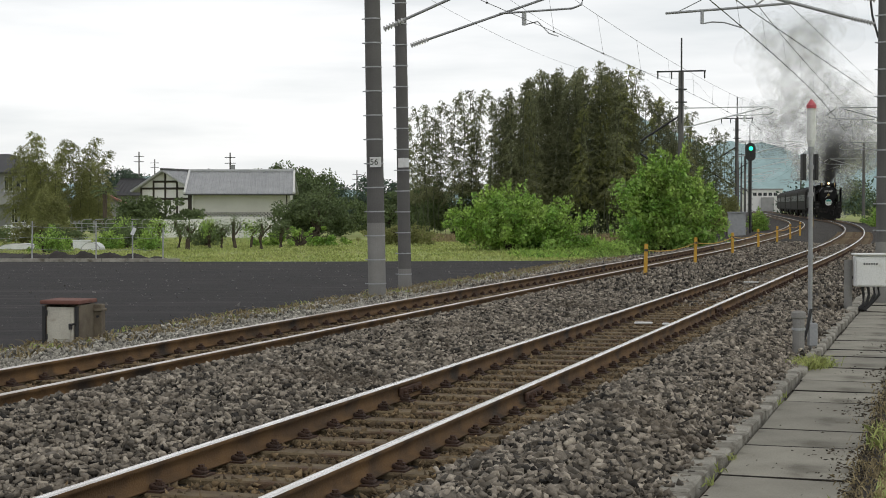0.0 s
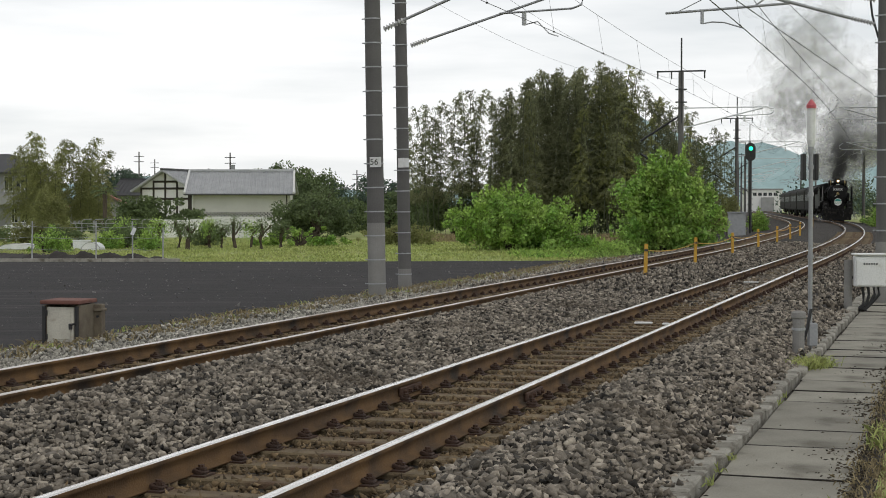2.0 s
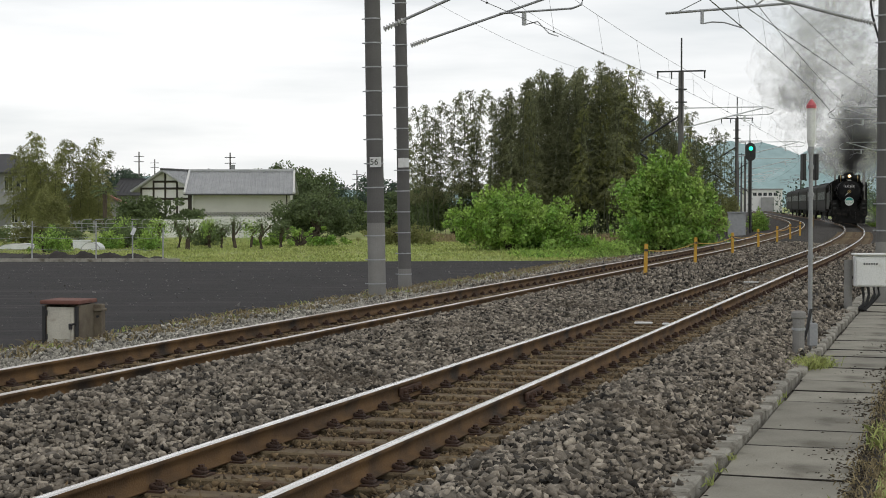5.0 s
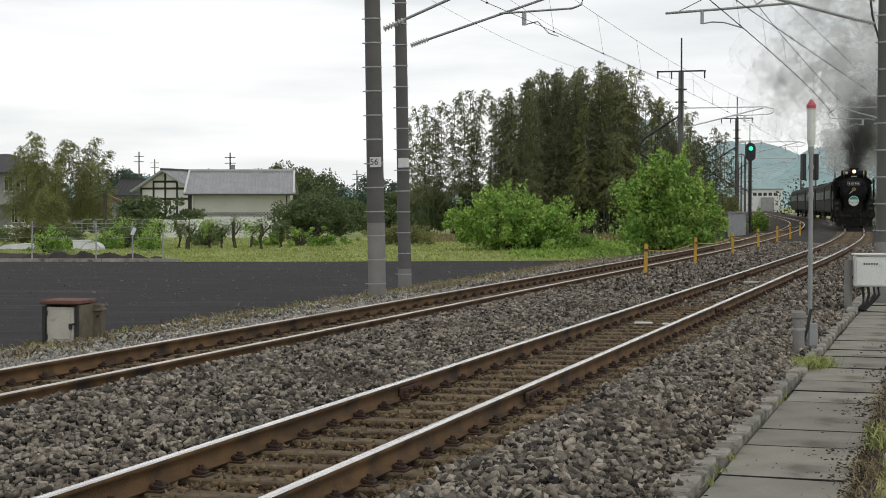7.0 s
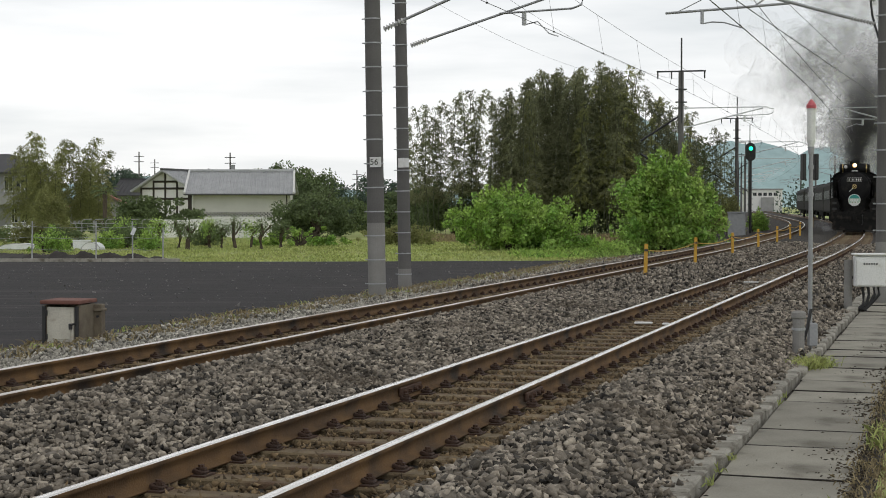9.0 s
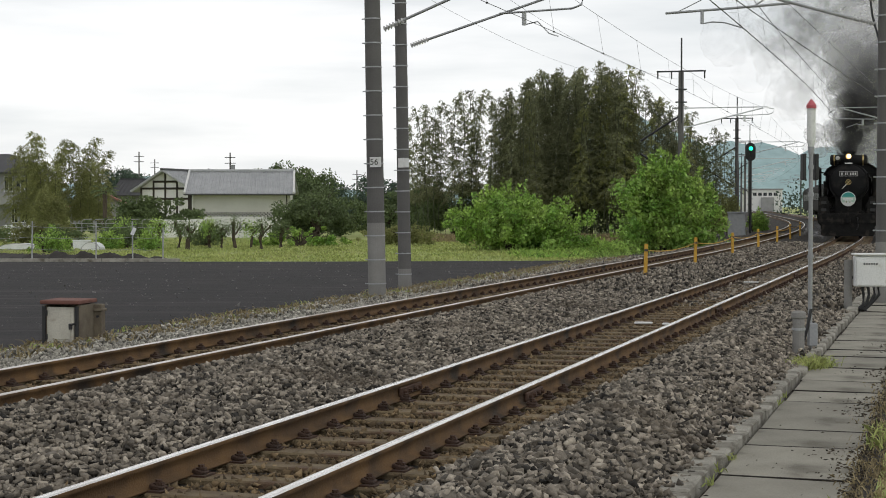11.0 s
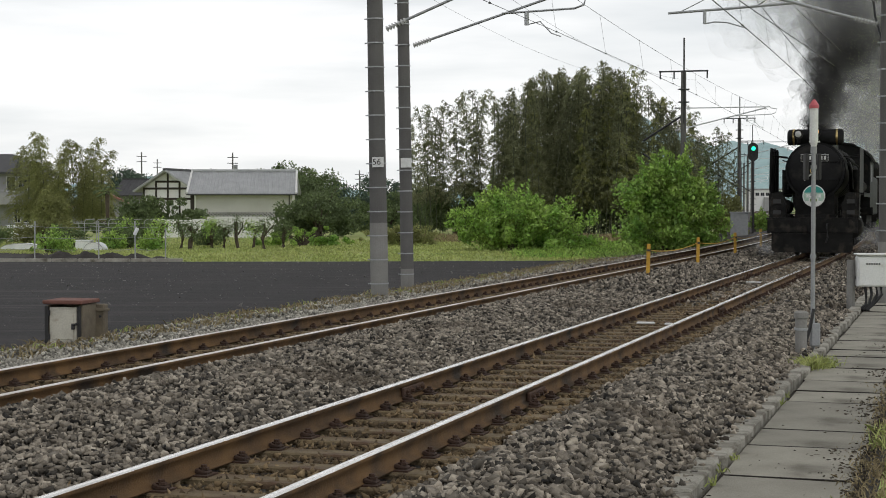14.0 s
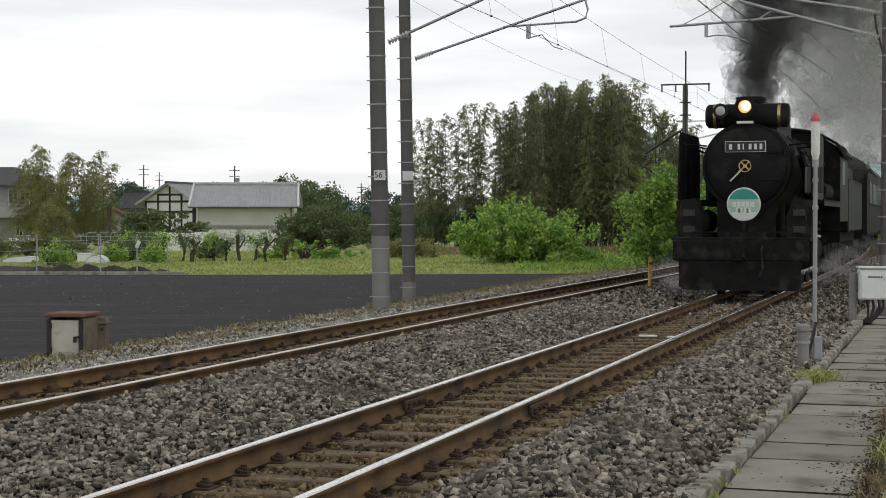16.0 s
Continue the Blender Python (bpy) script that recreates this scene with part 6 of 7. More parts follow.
# vines on stumps in a row across the field
rngv = np.random.default_rng(21)
for k, x in enumerate(np.arange(-16.2, -8.2, 0.72)):
    y = 79 + rngv.uniform(-1.5, 2.5)
    V = thing("grape_vine", Matrix.Translation((x, y, GROUND_Z)), "gnarled dark vine stump with fresh green leaves", "vine", "vines in a row")
    hh = rngv.uniform(0.9, 1.35)
    bm = bmesh.new()
    pipe(bm, [(0, 0, -0.02), (rngv.uniform(-0.1, 0.1), 0, hh * 0.4), (rngv.uniform(-0.18, 0.18), 0, hh * 0.75), (rngv.uniform(-0.25, 0.25), 0, hh)], rngv.uniform(0.07, 0.13), 6)
    pipe(bm, [(0, 0, hh * 0.5), (rngv.uniform(0.15, 0.35), 0, hh * 0.8), (rngv.uniform(0.2, 0.5), 0, hh * 0.95)], 0.04, 5)
    part("stump", bm, M["bark"], V)
    nl = int(rngv.uniform(380, 800))
    p = np.stack([rngv.normal(0, 0.27, nl), rngv.normal(0, 0.2, nl), hh * 0.85 + rngv.normal(0, 0.24, nl)], 1)
    soup("foliage", *flakes(rngv, p, np.full(nl, 0.055), 0.9, 0.2), M["leaf" if k % 3 == 0 else "dark_leaf"], V)

# garden of low leafy rows behind the fence, and white sheets
for x, y, w, h in ((-20.6, 66, 2.2, 0.9), (-18.0, 72, 2.6, 1.1), (-16.4, 78, 1.6, 1.0), (-22.5, 74, 3.0, 1.5), (-14.2, 76, 1.4, 1.0), (-19.8, 82, 3.0, 1.2), (-15.9, 79.5, 0.9, 1.3), (-24.2, 84, 2.4, 1.6), (-17.6, 86, 2.6, 1.5), (-21.4, 64.5, 1.6, 1.5), (-12.6, 84, 2.2, 1.3)):
    make_bush("vegetable_patch", x, y, w, 1.4, h, 1800, 0.07, int(x * -10), "leafy vegetable plants in a garden row", "leaf" if h < 1.15 else "dark_leaf", 18, "vegetables", limbs=5)
for x, y, w, h in ((-20.8, 78, 2.0, 0.28), (-16.8, 76, 0.9, 0.38), (-14.4, 78, 0.6, 0.42)):
    T = thing("plastic_tunnel", Matrix.Translation((x, y, GROUND_Z)), "low white plastic crop tunnel in a garden", "crop cover")
    bm = bmesh.new()
    out = [(w / 2 * math.cos(a), h * math.sin(a)) for a in np.linspace(0, math.pi, 9)]
    prism(bm, out, 1.2)
    part("sheet", bm, M["white_plastic"], T)
    bm = bmesh.new()
    pipe(bm, [(x2 * 1.02, -0.61, z * 1.02) for x2, z in out], 0.015, 5)
    part("hoop", bm, M["zinc"], T)
W = thing("garden_wall", Matrix.Translation((-15.3, 104, GROUND_Z)), "low white sheet wall behind the vines", "wall")
for k in range(9):
    bm = bmesh.new()
    box(bm, (-3.6 + k * 0.9, 0, 0.62), (0.86, 0.06, 1.24 - 0.06 * (k % 3)), bevel=0.01)
    part("panel", bm, M["plaster"], W)
# pipe frames in the garden
F = thing("pipe_frame", Matrix.Translation((-19.2, 92, GROUND_Z)), "galvanised pipe frame of a garden trellis", "trellis")
for k in range(6):
    bm = bmesh.new()
    pipe(bm, [(-1.8 + k * 0.7, 0, 0), (-1.8 + k * 0.7, 0, 1.2), (-1.7 + k * 0.7, 0, 1.32), (-1.2 + k * 0.7, 0, 1.34)], 0.025, 5)
    part("upright", bm, M["zinc"], F)
for z in (0.7, 1.1):
    bm = bmesh.new()
    rod(bm, (-2.4, 0, z), (2.4, 0, z), 0.02)
    part("crossbar", bm, M["zinc"], F)

# fence along the far edge of the lot
F = thing("wire_fence", Matrix.Translation((0, 0, GROUND_Z)), "sagging wire fence on thin steel posts", "fence")
fx = (-18.2, -15.7, -13.25, -11.85, -10.7)
for k, x in enumerate(fx):
    bm = bmesh.new()
    rod(bm, (x, 60.4, 0), (x + random.uniform(-0.03, 0.03), 60.4, 1.55 if k < 4 else 1.3), 0.028, n=7)
    part("post", bm, M["zinc"], F)
for z in (0.5, 0.95, 1.35):
    bm = bmesh.new()
    pipe(bm, [(a + (b - a) * f, 60.4, z - 0.06 * 4 * f * (1 - f)) for a, b in zip(fx, fx[1:]) for f in (0, 0.25, 0.5, 0.75)], 0.008, 4)
    part("strand", bm, M["zinc"], F)
flag = thing("white_scarer", Matrix.Translation((-11.85, 60.3, GROUND_Z + 1.05)) @ pose(0, 0, 0, 0, 25, 0), "small white plastic bird scarer tied to the fence", "bird scarer")
bm = bmesh.new()
box(bm, (0, 0, 0.12), (0.14, 0.05, 0.3), bevel=0.02)
part("sheet", bm, M["white_plastic"], flag)
flat("tilled_patch", [(-28, 61.2), (-10.8, 61.4), (-12.6, 66), (-17, 71), (-28, 74)], GROUND_Z - 0.005, M["soil"], "dark tilled soil patch by the fence", "soil")
rngh = np.random.default_rng(44)
nx, ny = 60, 9
hv = [(-17.4 + 6.6 * i / (nx - 1), 60.9 + 2.6 * j / (ny - 1), GROUND_Z - 0.02 + max(0.0, math.sin(math.pi * j / (ny - 1)) * math.sin(math.pi * i / (nx - 1)) ** 0.5 * (0.27 + 0.09 * math.sin(i * 0.7) + rngh.uniform(-0.07, 0.07)))) for i in range(nx) for j in range(ny)]
hf = [(i * ny + j, (i + 1) * ny + j, (i + 1) * ny + j + 1, i * ny + j + 1) for i in range(nx - 1) for j in range(ny - 1)]
tagged(soup("soil_mound", hv, hf, M["soil"]), "low crumbly mound of dark soil behind the fence", "soil mound")
for x, y, w, h, mm, lab in ((-25.6, 95, 1.3, 0.95, "white_plastic", "white plastic water tank among garden plants"), (-16.5, 78, 0.42, 0.62, "rubber", "black plastic bin in a vegetable garden"), (-17.9, 78.4, 0.8, 0.42, "white_plastic", "white plastic crate in a vegetable garden")):
    T = thing("garden_box", Matrix.Translation((x, y, GROUND_Z - 0.03)), lab, "container")
    bm = bmesh.new()
    box(bm, (0, 0, h / 2), (w, w * 0.7, h), bevel=0.05)
    part("body", bm, M[mm], T)
    bm = bmesh.new()
    box(bm, (0, 0, h + 0.02), (w * 1.05, w * 0.75, 0.05), bevel=0.015)
    part("lid", bm, M[mm], T)
K = thing("lot_edging", Matrix.Translation((0, 0, GROUND_Z)), "low pale concrete edging of the gravel lot", "edging")
for k in range(11):
    bm = bmesh.new()
    box(bm, (-20.5 + k * 1.0, 60.15 + 0.006 * k, 0.05), (0.97, 0.12, 0.16), bevel=0.01)
    part("edging_block", bm, M["kerb"], K)


# ---------------- grass ----------------
def grass(name, spots, per, h, r, mat, seed, label, width=0.012):
    rng = np.random.default_rng(seed)
    sp = np.repeat(np.asarray(spots, float), per, axis=0)
    n = len(sp)
    base = sp.copy()
    base[:, :2] += rng.normal(0, r, (n, 2))
    d = rng.normal(0, 0.45, (n, 3))
    d[:, 2] = 1
    d /= np.linalg.norm(d, axis=1)[:, None]
    ln = h * rng.uniform(0.4, 1.15, n)[:, None]
    side = np.cross(d, rng.normal(size=(n, 3)))
    side /= np.linalg.norm(side, axis=1)[:, None]
    w = side * width * rng.uniform(0.6, 1.3, n)[:, None]
    mid = base + d * ln * 0.6
    tip = base + d * ln + np.concatenate([d[:, :2] * ln * 0.5, -0.2 * ln], 1)
    v = np.stack([base - w, base + w, mid + w * 0.8, tip, mid - w * 0.8], 1).reshape(-1, 3)
    f = np.arange(5 * n).reshape(n, 5)
    return tagged(soup(name, v, f, M[mat]), label, "grass", kind="stuff")


rngg = np.random.default_rng(31)


def strip(n, s0, s1, u0, u1, dz=0.0):
    out = []
    for _ in range(n):
        s, u = rngg.uniform(s0, s1), rngg.uniform(u0, u1)
        out.append(tuple(at_line(s, u, bed_z(u) + dz)))
    return out


grass("verge_grass", strip(700, 14, 62, -9.3, -7.2), 9, 0.15, 0.10, "straw", 1, "dry straw-coloured grass along the lot's edge")
grass("verge_weeds", strip(90, 14, 62, -9.3, -7.6), 10, 0.14, 0.09, "blade", 2, "green weeds along the lot's edge")
grass("path_grass", strip(60, 6, 9.9, 3.68, 4.6) + strip(26, 9.9, 11.6, 3.62, 4.2) + strip(16, 13.6, 15.2, 3.6, 4.2) + strip(90, 15, 21, 3.72, 5.2), 30, 0.15, 0.07, "blade", 3, "fresh grass beside the concrete path", 0.006)
grass("path_straw", strip(420, 7, 19, 3.44, 3.9), 12, 0.08, 0.1, "straw", 4, "dry grass stalks lying at the path's edge", 0.005)
grass("tuft", [tuple(at_line(20.2 + 0.05 * k, 2.5 + 0.02 * k, -0.40)) for k in range(12)], 45, 0.22, 0.09, "blade", 5, "fresh green grass tuft at the kerb", 0.006)
grass("kerb_weeds", strip(5, 8, 19, 2.58, 2.62, 0.06), 10, 0.10, 0.03, "blade", 6, "small weeds in the kerb's joints", 0.006)
field = []
for _ in range(5200):
    y = rngg.uniform(61, 100)
    x = rngg.uniform(-0.30 * y, 0.14 * y + 1)
    if x < -10.5 and y < 66 + (-x - 12) * 0.6:
        continue
    field.append((x, y, GROUND_Z - 0.04))
grass("field_grass", field, 9, 0.15, 0.3, "blade", 7, "short green field grass with yellow patches", 0.022)
grass("slope_grass", [(rngg.uniform(3, 17), rngg.uniform(64, 92), GROUND_Z - 0.04) for _ in range(1500)], 9, 0.34, 0.3, "leaf", 8, "long green grass below the bushes", 0.02)
grass("dead_grass", [(rngg.uniform(-3, 12), rngg.uniform(92, 106), GROUND_Z - 0.04) for _ in range(700)], 9, 0.5, 0.3, "straw", 9, "dry reeds below the bamboo", 0.02)


# ---------------- smoke ----------------
scene.cycles.transparent_max_bounces = 128
ball = bmesh.new()
bmesh.ops.create_icosphere(ball, subdivisions=3, radius=1.0)
BALL_V = np.array([v.co for v in ball.verts])
BALL_F = np.array([[v.index for v in f.verts] for f in ball.faces])
ball.free()


def billows(rng, r, lobes, spread=0.42, lobe=(0.20, 0.44)):
    """A puff of overlapping, crumpled lobes, thinning out from its middle: verts and faces."""
    vs, fs = [], []
    for k in range(lobes):
        c = np.clip(rng.normal(0, spread, 3), -0.85, 0.85) * r
        lr = rng.uniform(*lobe) * r
        ph = rng.uniform(0, 6.28, (5, 3))
        fr = rng.uniform(1.5, 6.5, (5, 3))
        bump = sum(np.sin(BALL_V @ fr[i] + ph[i, 0]) * np.sin(BALL_V[:, ::-1] @ fr[i] + ph[i, 1]) / (1 + i * 0.5) for i in range(5))
        vs.append(BALL_V * (lr * (1 + 0.16 * bump))[:, None] + c)
        fs.append(BALL_F + k * len(BALL_V))
    return np.concatenate(vs), np.concatenate(fs)


def plume(tau):
    back = 6.4 * (tau - 0.25 * (1 - math.exp(-tau * 4)))
    rise = 1.2 * tau + 3.2 * (1 - math.exp(-tau * 3.2))
    return Vector((0.3 * tau * math.sin(tau * 1.1), -1.75 - back, 4.15 + rise))


SMOKE = thing("smoke_plume", Matrix.Identity(4), "billowing black and grey coal smoke above the chimney", "smoke")
PUFFS = []
rngs = np.random.default_rng(50)
# the black column over the chimney: place in the locomotive's space, radius, kind
column = []
for k in range(20):
    up = 4.4 * (k / 19) ** 1.3
    column.append(((-0.18 * up + 0.10 * math.sin(k * 2.1) * min(1, up), -1.75 - 0.30 * up - 0.04 * up * up, 4.0 + up), 0.50 + 0.23 * up, "soot" if up < 2.7 else "dark_smoke"))
column += [((-1.3, -3.6, 6.4), 1.1, "soot"), ((-2.3, -4.6, 6.9), 1.3, "dark_smoke"), ((-3.4, -5.8, 7.2), 1.5, "dark_smoke"), ((-4.6, -7.4, 7.6), 1.8, "dark_smoke"), ((-0.6, -4.6, 8.6), 1.5, "dark_smoke")]
# white billows that roll up behind it
for x, y, z, r in ((-1.0, -5.4, 8.6, 1.3), (-2.4, -5.8, 8.2, 1.4), (-3.6, -7.0, 8.4, 1.6), (-0.8, -7.6, 10.0, 1.7), (-2.3, -8.0, 10.4, 2.0), (-4.4, -9.0, 9.6, 2.0),
                   (-3.2, -9.6, 7.0, 1.6), (-0.9, -11.6, 9.4, 1.9), (-5.0, -11.4, 7.8, 2.0), (-2.4, -12.6, 7.2, 1.8), (-2.6, -17.0, 8.6, 2.0), (-1.8, -22.0, 8.0, 2.0), (-0.4, -27.0, 7.4, 2.0), (0.8, -33.0, 6.6, 1.9), (-0.8, -30.0, 5.6, 1.8)):
    column.append(((x, y, z), r, "steam"))
# the grey trail: seconds since it left the chimney, radius, kind, shift sideways and up
trail = [(1.8, 1.8, "smoke", -2.2, -3.6), (2.4, 2.1, "smoke", -2.2, -4.6), (3.3, 2.6, "smoke", -1.8, -6.0), (4.2, 3.0, "smoke", -1.4, -7.0),
         (1.7, 2.2, "dark_smoke", -3.0, 1.2), (1.5, 1.8, "smoke", -2.4, -2.2), (2.1, 2.6, "smoke", -2.8, 0.6), (2.2, 2.2, "smoke", -2.6, -3.0), (2.7, 3.0, "smoke", -3.2, 0.5), (3.0, 2.4, "smoke", -1.4, -3.4),
         (3.4, 3.4, "smoke", -2.4, 1.0), (3.7, 2.8, "smoke", -0.8, -3.4), (4.2, 3.8, "smoke", -2.8, 1.5), (4.6, 3.2, "smoke", -1.0, -2.6), (5.2, 4.2, "smoke", -1.4, 2.5), (5.6, 3.6, "smoke", 0.4, -4.0), (5.9, 3.6, "dark_smoke", 0.8, -2.0),
         (6.3, 4.6, "smoke", -1.6, 4.0), (6.8, 4.0, "dark_smoke", 1.6, -3.0), (7.4, 5.2, "smoke", 0.0, 6.0), (8.0, 4.6, "smoke", 3.0, -3.0), (9.0, 5.8, "smoke", 1.0, 8.0), (10.0, 5.0, "smoke", 4.0, -2.0)]
for tau, r, mm, side, up in trail:
    column.append((tuple(plume(tau) + Vector((side, 0, up))), r * 1.15, mm))
for place, r, mm in column:
    ob = soup("puff", *billows(rngs, r, 22 if r < 1.2 else 30, *((0.5, (0.26, 0.46)) if mm == "steam" else ())), M[mm], SMOKE, smooth=True)
    ob["kind"] = "stuff"
    if mm == "steam":
        ob["label"] = "white steam billow"
    PUFFS.append((ob, place, r))

STEAM = thing("cylinder_steam", Matrix.Identity(4), "low white steam drifting beside the wheels", "steam")
for x, y, z, r in ((1.4, -0.9, 0.15, 0.36), (1.6, -1.8, 0.25, 0.5), (1.8, -3.0, 0.35, 0.7), (-1.5, -3.6, 0.45, 0.5), (-1.6, -5.0, 0.5, 0.6), (-1.9, -7.0, 0.6, 0.8)):
    v, f = billows(rngs, r, 16)
    v[:, 2] = np.maximum(v[:, 2] * 0.55, -z - 0.1)
    ob = soup("puff", v, f, M["wisp"], STEAM, smooth=True)
    ob["kind"] = "stuff"
    ob.location = (x, y, z)

# ---------------- pieces of the tracks and path ----------------
def sleeper_mesh():
    bm = bmesh.new()
    box(bm, (0, 0, -0.085), (2.05, 0.21, 0.17), bevel=0.012)
    me = bpy.data.meshes.new("sleeper")
    bm.to_mesh(me)
    bm.free()
    me.materials.append(M["sleeper"])
    return me


def fastening_mesh():
    bm = bmesh.new()
    for sx in (-1, 1):
        box(bm, (sx * 0.095, 0, 0.022), (0.085, 0.085, 0.03), Matrix.Rotation(radians(sx * 14), 4, "Y"), bevel=0.006)
        rod(bm, (sx * 0.10, 0, 0.0), (sx * 0.10, 0, 0.068), 0.02, n=6)
        rod(bm, (sx * 0.10, 0, 0.035), (sx * 0.10, 0, 0.05), 0.034, n=6)
    box(bm, (0, 0, 0.004), (0.32, 0.16, 0.012))
    me = bpy.data.meshes.new("rail_fastening")
    bm.to_mesh(me)
    bm.free()
    me.materials.append(M["rust"])
    return me


SLEEPER, FASTENING = sleeper_mesh(), fastening_mesh()
PITCH = 0.565
for track, u, s1 in ((near_track, NEAR, 105), (far_track, FAR, 100)):
    s = -10.0
    while s < s1:
        ob = new("sleeper", SLEEPER)
        ob.parent = track
        ob.matrix_world = line_pose(s + random.uniform(-0.015, 0.015), u + random.uniform(-0.02, 0.02), -0.158, random.uniform(-0.5, 0.5))
        if s < 62:
            for side in (-0.566, 0.566):
                f = new("rail_fastening", FASTENING)
                f.parent = track
                f.matrix_world = line_pose(s, u + side, -0.156)
        s += PITCH

def kerb_wave(s):
    """The old kerb has been pushed out of line here and there."""
    return 0.018 * math.sin(s * 0.9) + 0.014 * math.sin(s * 2.3 + 1) + 0.05 * math.exp(-((s - 19.6) / 0.5) ** 2) - 0.04 * math.exp(-((s - 21.5) / 0.8) ** 2)


kerb = thing("kerb", Matrix.Identity(4), "uneven weathered concrete kerb along the path", "kerb", kind="structure")
rngk = np.random.default_rng(17)
s = -10.0
while s < 44:
    ln = random.choice((0.58, 0.6, 0.9, 0.62))
    wide = random.uniform(0.185, 0.20)
    bm = bmesh.new()
    box(bm, (0, 0, 0), (wide, ln - random.uniform(0.012, 0.035), 0.24))
    bmesh.ops.subdivide_edges(bm, edges=[e for e in bm.edges if abs((e.verts[0].co - e.verts[1].co).y) > 0.3], cuts=4)
    bmesh.ops.bevel(bm, geom=[e for e in bm.edges if not e.is_boundary and e.calc_face_angle(0) > 0.5], offset=0.016, segments=1, affect="EDGES")
    for v in bm.verts:
        v.co += Vector(rngk.normal(0, 0.0045, 3))
    b = part("kerb_block", bm, M["kerb"], kerb)
    b.matrix_world = line_pose(s + ln / 2, 2.575 - wide / 2 + kerb_wave(s + ln / 2), -0.43 + random.uniform(-0.010, 0.010), random.uniform(-0.9, 0.9)) @ pose(0, 0, 0, random.uniform(-0.7, 0.7), random.uniform(-2.5, 2.5), 0)
    s += ln
pave = thing("pavement", Matrix.Identity(4), "grey concrete slab path with dark joints", "path", kind="structure")
s = -10.0
while s < 60:
    ln = random.choice((0.98, 1.48, 1.98, 0.98))
    bm = bmesh.new()
    box(bm, (0, 0, 0), (0.92, ln - random.uniform(0.012, 0.035), 0.1), bevel=0.012)
    b = part("slab", bm, M["slab"], pave)
    # shade of the open joint, drawn as a thin dark strip over the gap
    bm = bmesh.new()
    w0, w1 = random.uniform(0.005, 0.018), random.uniform(0.005, 0.018)
    prism(bm, [(-0.46, -w0), (-0.2, -w0 * 0.6), (0.1, -w1), (0.46, -w1 * 0.7), (0.46, w1), (0.15, w0 * 0.6), (-0.46, w0)], 0.05, Matrix.Rotation(radians(90), 4, "X"))
    j = part("joint_soil", bm, M["soil"], pave)
    j.matrix_world = line_pose(s, 3.07, PATH_Z - 0.018)
    b.matrix_world = line_pose(s + ln / 2, 3.07 + random.uniform(-0.015, 0.015), PATH_Z - 0.05 + random.uniform(-0.008, 0.008), random.uniform(-0.5, 0.5)) @ pose(0, 0, 0, random.uniform(-0.3, 0.3), random.uniform(-0.5, 0.5), 0)
    s += ln


rngp = np.random.default_rng(66)
lit = []
for _ in range(3400):
    a = rngp.uniform(6, 24)
    q = at_line(a, 3.60 - abs(rngp.normal(0, 0.06 + 0.13 * max(0, math.sin(a * 1.9 + 1.0) + 0.4 * math.sin(a * 5.1)))), PATH_Z + 0.006)
    lit.append((q.x, q.y, q.z + rngp.uniform(0, 0.01)))
for _ in range(90):
    q = at_line(rngp.uniform(6, 26), rngp.uniform(2.55, 3.5), PATH_Z + 0.006)
    lit.append((q.x, q.y, q.z))
lit = np.array(lit)
tagged(soup("leaf_litter", *flakes(rngp, lit, np.full(len(lit), 0.016), 1.1, 0.0, 0.12), M["soil_crumb"]), "dark dead leaves and soil crumbs on the path", "leaf litter", kind="stuff")


# ---------------- ballast ----------------
def ballast(name, count, s0, s1, u0, u1, size, mat, seed, label, lift=0.0, s_cut=None, chunky=False):
    rng = np.random.default_rng(seed)
    s, u = rng.uniform(s0, s1, count), rng.uniform(u0, u1, count)
    keep = np.ones(count, bool)
    for c in (NEAR, FAR):
        for side in (-0.566, 0.566):
            keep &= np.abs(u - c - side) > 0.085
    if s_cut is not None:
        keep &= s > np.interp(u, *s_cut)
    s, u = s[keep], u[keep]
    n = len(s)
    pts = np.empty((n, 3))
    sn, cs = math.sin(HEAD), math.cos(HEAD)
    straight = s <= S_ARC
    for i in range(n):
        if straight[i]:
            pts[i] = (P0.x + s[i] * sn + u[i] * cs, s[i] * cs - u[i] * sn, 0)
        else:
            pts[i] = at_line(s[i], u[i])
    heap = 0.022 * np.sin(s * 1.7 + u * 2.3) * np.sin(u * 3.1 - s * 0.8) + 0.014 * np.sin(s * 4.3 + u * 3.7)
    pts[:, 2] = np.interp(u, BED_U, BED_Z) + lift + rng.uniform(-0.016, 0.034, n) + heap * (np.abs(u - NEAR) > 0.9) * (np.abs(u - FAR) > 0.9)
    return tagged(soup(name, *(blocks if chunky else pebbles)(rng, pts, np.full(n, size)), M[mat]), label, "ballast", kind="stuff")


CUT = ((-9, -6, -3, -1, 2.5), (19, 12, 8, 5.5, 5))
ballast("ballast_stones", 36000, 5, 28, 1.14, 2.48, 0.030, "stone", 1, "angular grey crushed-stone ballast beside the path", 0.02, CUT, True)
ballast("ballast_stones", 9000, 5, 30, 0.82, 1.2, 0.028, "stone_rust", 9, "brown dusty gravel beside the rail", 0.0, CUT)
ballast("ballast_stones", 54000, 5, 30, -3.12, -0.76, 0.0265, "stone", 2, "angular grey crushed-stone ballast between the tracks", 0.015, CUT, True)
ballast("ballast_stones", 5000, 5, 30, -0.81, -0.52, 0.028, "stone_rust", 10, "brown dusty gravel along the rail", 0.0, CUT)
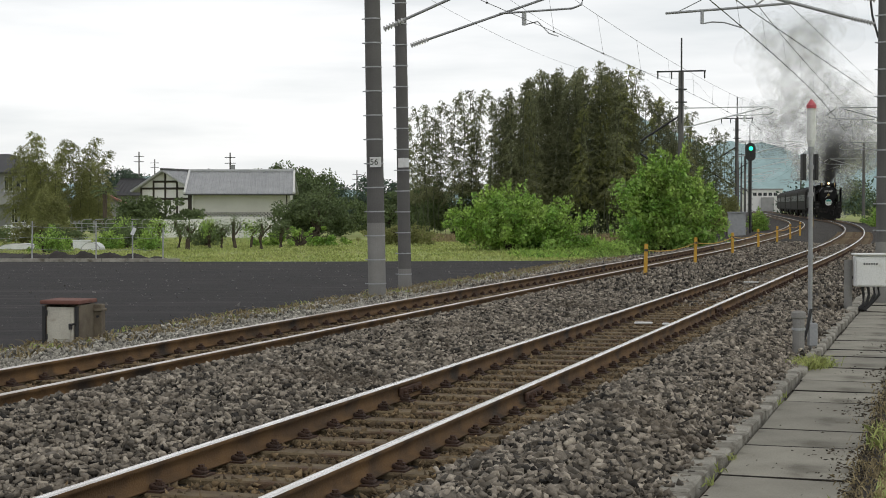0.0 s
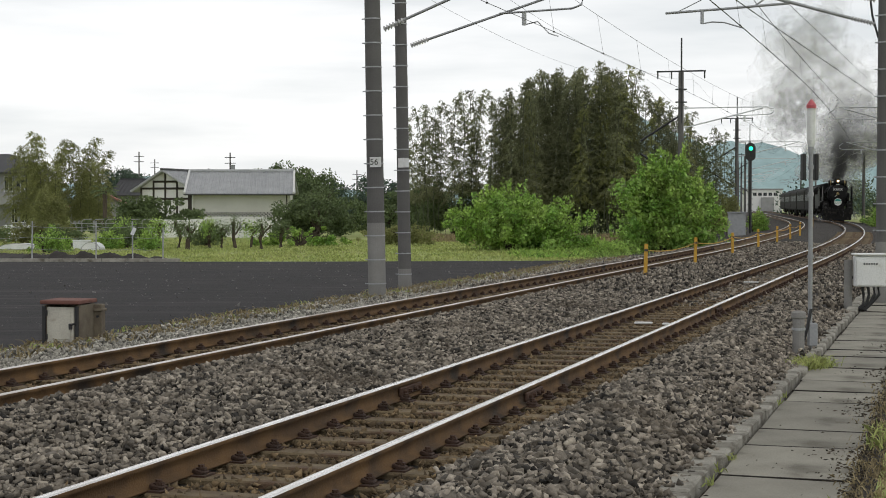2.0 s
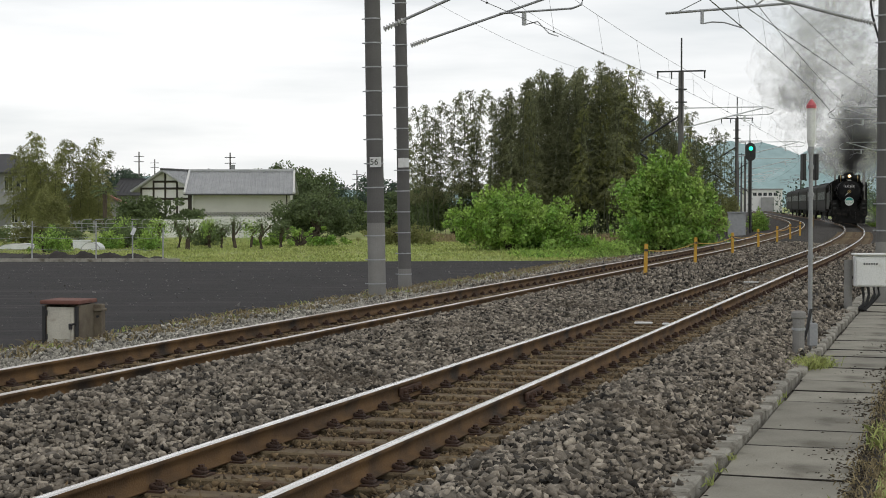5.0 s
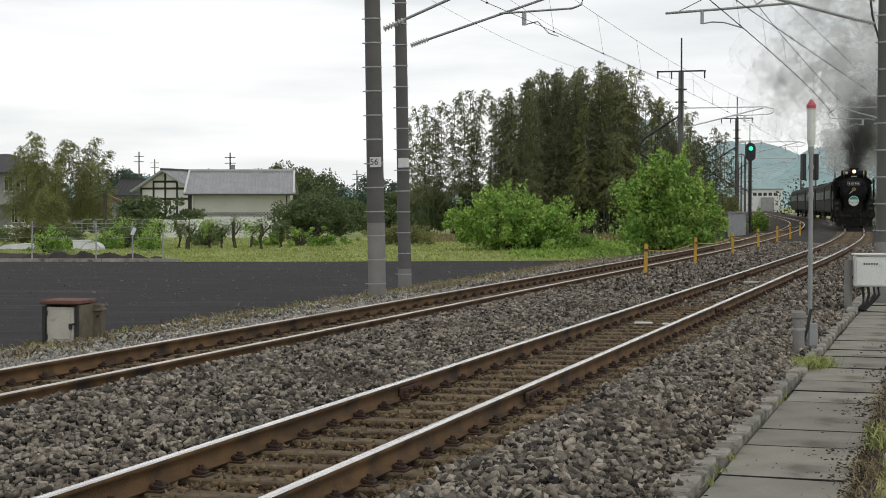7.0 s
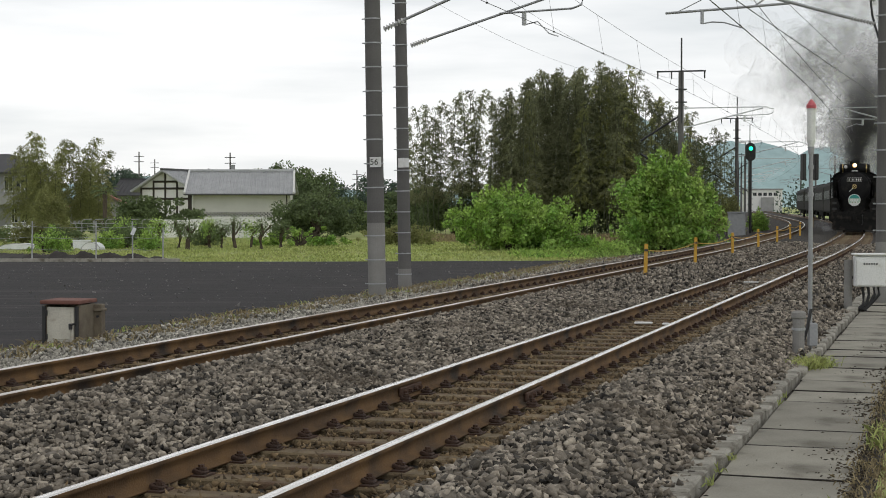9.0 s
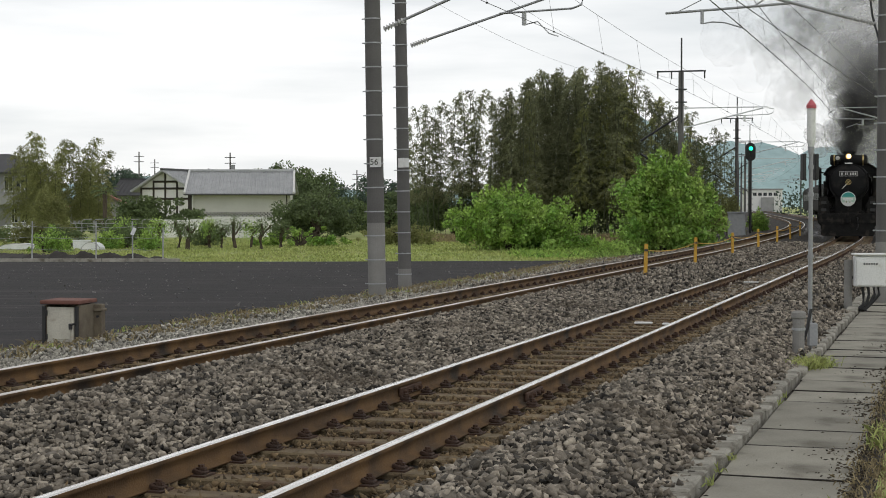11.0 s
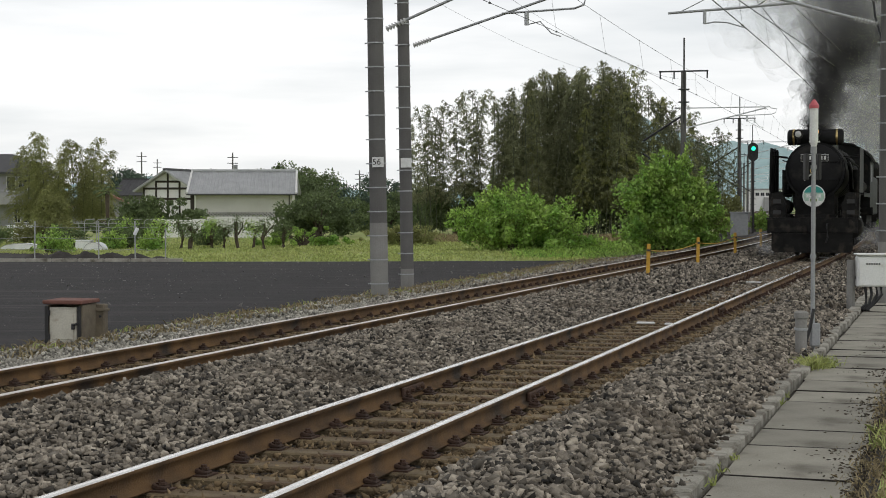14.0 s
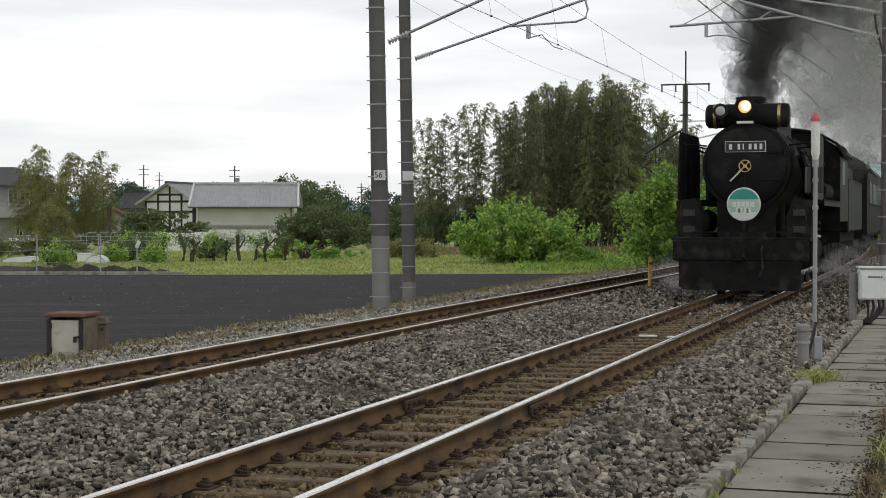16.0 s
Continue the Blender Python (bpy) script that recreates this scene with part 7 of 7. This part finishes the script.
ballast("ballast_stones", 16000, 5, 30, -0.36, 0.64, 0.029, "stone_rust", 3, "rust-brown dusted ballast between the rails", 0.0, CUT)
ballast("ballast_stones", 8000, 10, 32, -4.3, -3.3, 0.031, "stone_rust", 4, "rust-brown dusted ballast between the far rails", 0.004, CUT)
ballast("ballast_stones", 18000, 11, 36, -7.0, -4.45, 0.034, "pale_stone", 5, "grey crushed-stone ballast on the outer shoulder", 0.015, CUT)
ballast("ballast_stones", 11000, 16, 62, -8.9, -6.8, 0.036, "pale_stone", 6, "scattered pale stones on the verge", 0.01, CUT)
ballast("ballast_stones", 25000, 28, 72, -3.12, 2.46, 0.044, "stone", 7, "grey crushed-stone ballast farther along the line", 0.012)
ballast("ballast_stones", 9000, 32, 80, -7.0, -4.4, 0.048, "stone", 8, "grey crushed-stone ballast on the far shoulder", 0.01)
ballast("spilled_stones", 900, 6, 30, 2.36, 2.50, 0.03, "stone", 12, "loose crushed stones spilled onto the kerb", 0.11, CUT, True)
rngl = np.random.default_rng(90)
lp = np.stack([rngl.uniform(-15, 4, 2200), rngl.uniform(22, 59, 2200), np.full(2200, GROUND_Z + 0.01)], 1)
lp = lp[(lp[:, 0] - (-4.3 + 0.3205 * lp[:, 1])) * 0.952 < -9.4]
tagged(soup("lot_stones", *pebbles(rngl, lp, rngl.uniform(0.008, 0.035, len(lp)) * rngl.uniform(0.4, 1.3, len(lp)) ** 2), M["lot_stone"]), "scattered small stones on the gravel lot", "stones", kind="stuff")
for s, side in ((14.6, -0.566), (14.6, 0.566), (26.1, 0.566), (39.0, -0.566), (39.0, 0.566)):
    bm = bmesh.new()
    for sx in (-1, 1):
        box(bm, (sx * 0.03, 0, -0.085), (0.03, 0.56, 0.075), bevel=0.008)
        for y in (-0.2, -0.07, 0.07, 0.2):
            rod(bm, (sx * 0.04, y, -0.085), (sx * 0.075, y, -0.085), 0.018, n=6)
    fp = part("fishplate", bm, M["rust"], near_track)
    fp.matrix_world = line_pose(s, NEAR + side, 0)
# pale markers lying in the shiny track
for s, u, w in ((23.7, -0.14, 0.26), (23.6, 0.2, 0.1), (36.2, -0.1, 0.32), (29.0, 0.15, 0.6), (53.5, 0.1, 0.3)):
    bm = bmesh.new()
    box(bm, (0, 0, 0), (w, 0.09, 0.03), bevel=0.008)
    b = tagged(part("marker_tile", bm, M["plaster"] if w < 0.5 else M["sleeper"]), "pale flat marker lying on the ballast between rails", "marker", "markers in the track")
    b.matrix_world = line_pose(s, u + NEAR, -0.135, random.uniform(-5, 5))



# ---------------- what moves ----------------
FRONT_16, SPEED = 32.7, 8.6


for rolling in (LOCO, TENDER, *COACHES, SMOKE, STEAM):
    rolling.scale = (0.975, 0.975, 0.975)


def front_s(t):
    return FRONT_16 + SPEED * (16.0 - t)


def vehicle(s_front, a, b):
    """The pose of a vehicle whose bogies stand a and b metres behind its front end."""
    pa, pb = at_line(s_front + a, NEAR), at_line(s_front + b, NEAR)
    d = (pa - pb).normalized()
    turn = math.degrees(math.atan2(-d.x, d.y))
    p = pa + d * a
    return pose(p.x, p.y, 0, 0, 0, turn)


def motions():
    ts = [k * 0.5 for k in range(33)]
    walk(LOCO, [(t, vehicle(front_s(t), 1.4, 10.0)) for t in ts])
    walk(TENDER, [(t, vehicle(front_s(t) + 12.3, 1.3, 6.0)) for t in ts])
    for k, c in enumerate(COACHES):
        walk(c, [(t, vehicle(front_s(t) + 19.9 + 20.2 * k, 3.4, 16.8)) for t in ts])
    for w, sx, y, r in WHEELS:
        step = 0.1
        rows = []
        for k in range(161):
            a = -math.degrees(SPEED * k * step / r)
            rows.append((k * step, pose(sx * 0.56, y, r, a + (90 if sx > 0 else 0))))
        walk(w, rows)
    for rd, sx in RODS:
        rows = []
        for k in range(161):
            a = -SPEED * k * 0.1 / 0.70 + (math.pi / 2 if sx > 0 else 0)
            rows.append((k * 0.1, pose(0, 0.33 * math.cos(a), 0.70 + 0.33 * math.sin(a))))
        walk(rd, rows)
    for plumed in (SMOKE, STEAM):
        walk(plumed, [(t, vehicle(front_s(t), 1.4, 10.0)) for t in ts])
    for k, (ob, place, r) in enumerate(PUFFS):
        rows = []
        for t in ts:
            sway = 0.14 * r
            x, y, z = place[0] + sway * math.sin(t * 1.7 + k), place[1] + sway * math.cos(t * 1.3 + 2 * k), place[2] + sway * math.sin(t * 2.1 + 3 * k)
            roll = (34 if r < 1.5 else 13) * t
            rows.append((t, pose(x, y, z, roll if k % 3 else -roll * 0.7, 0, (t * 12 + 31 * k) * (1 if k % 2 else -1))))
        walk(ob, rows)


motions()
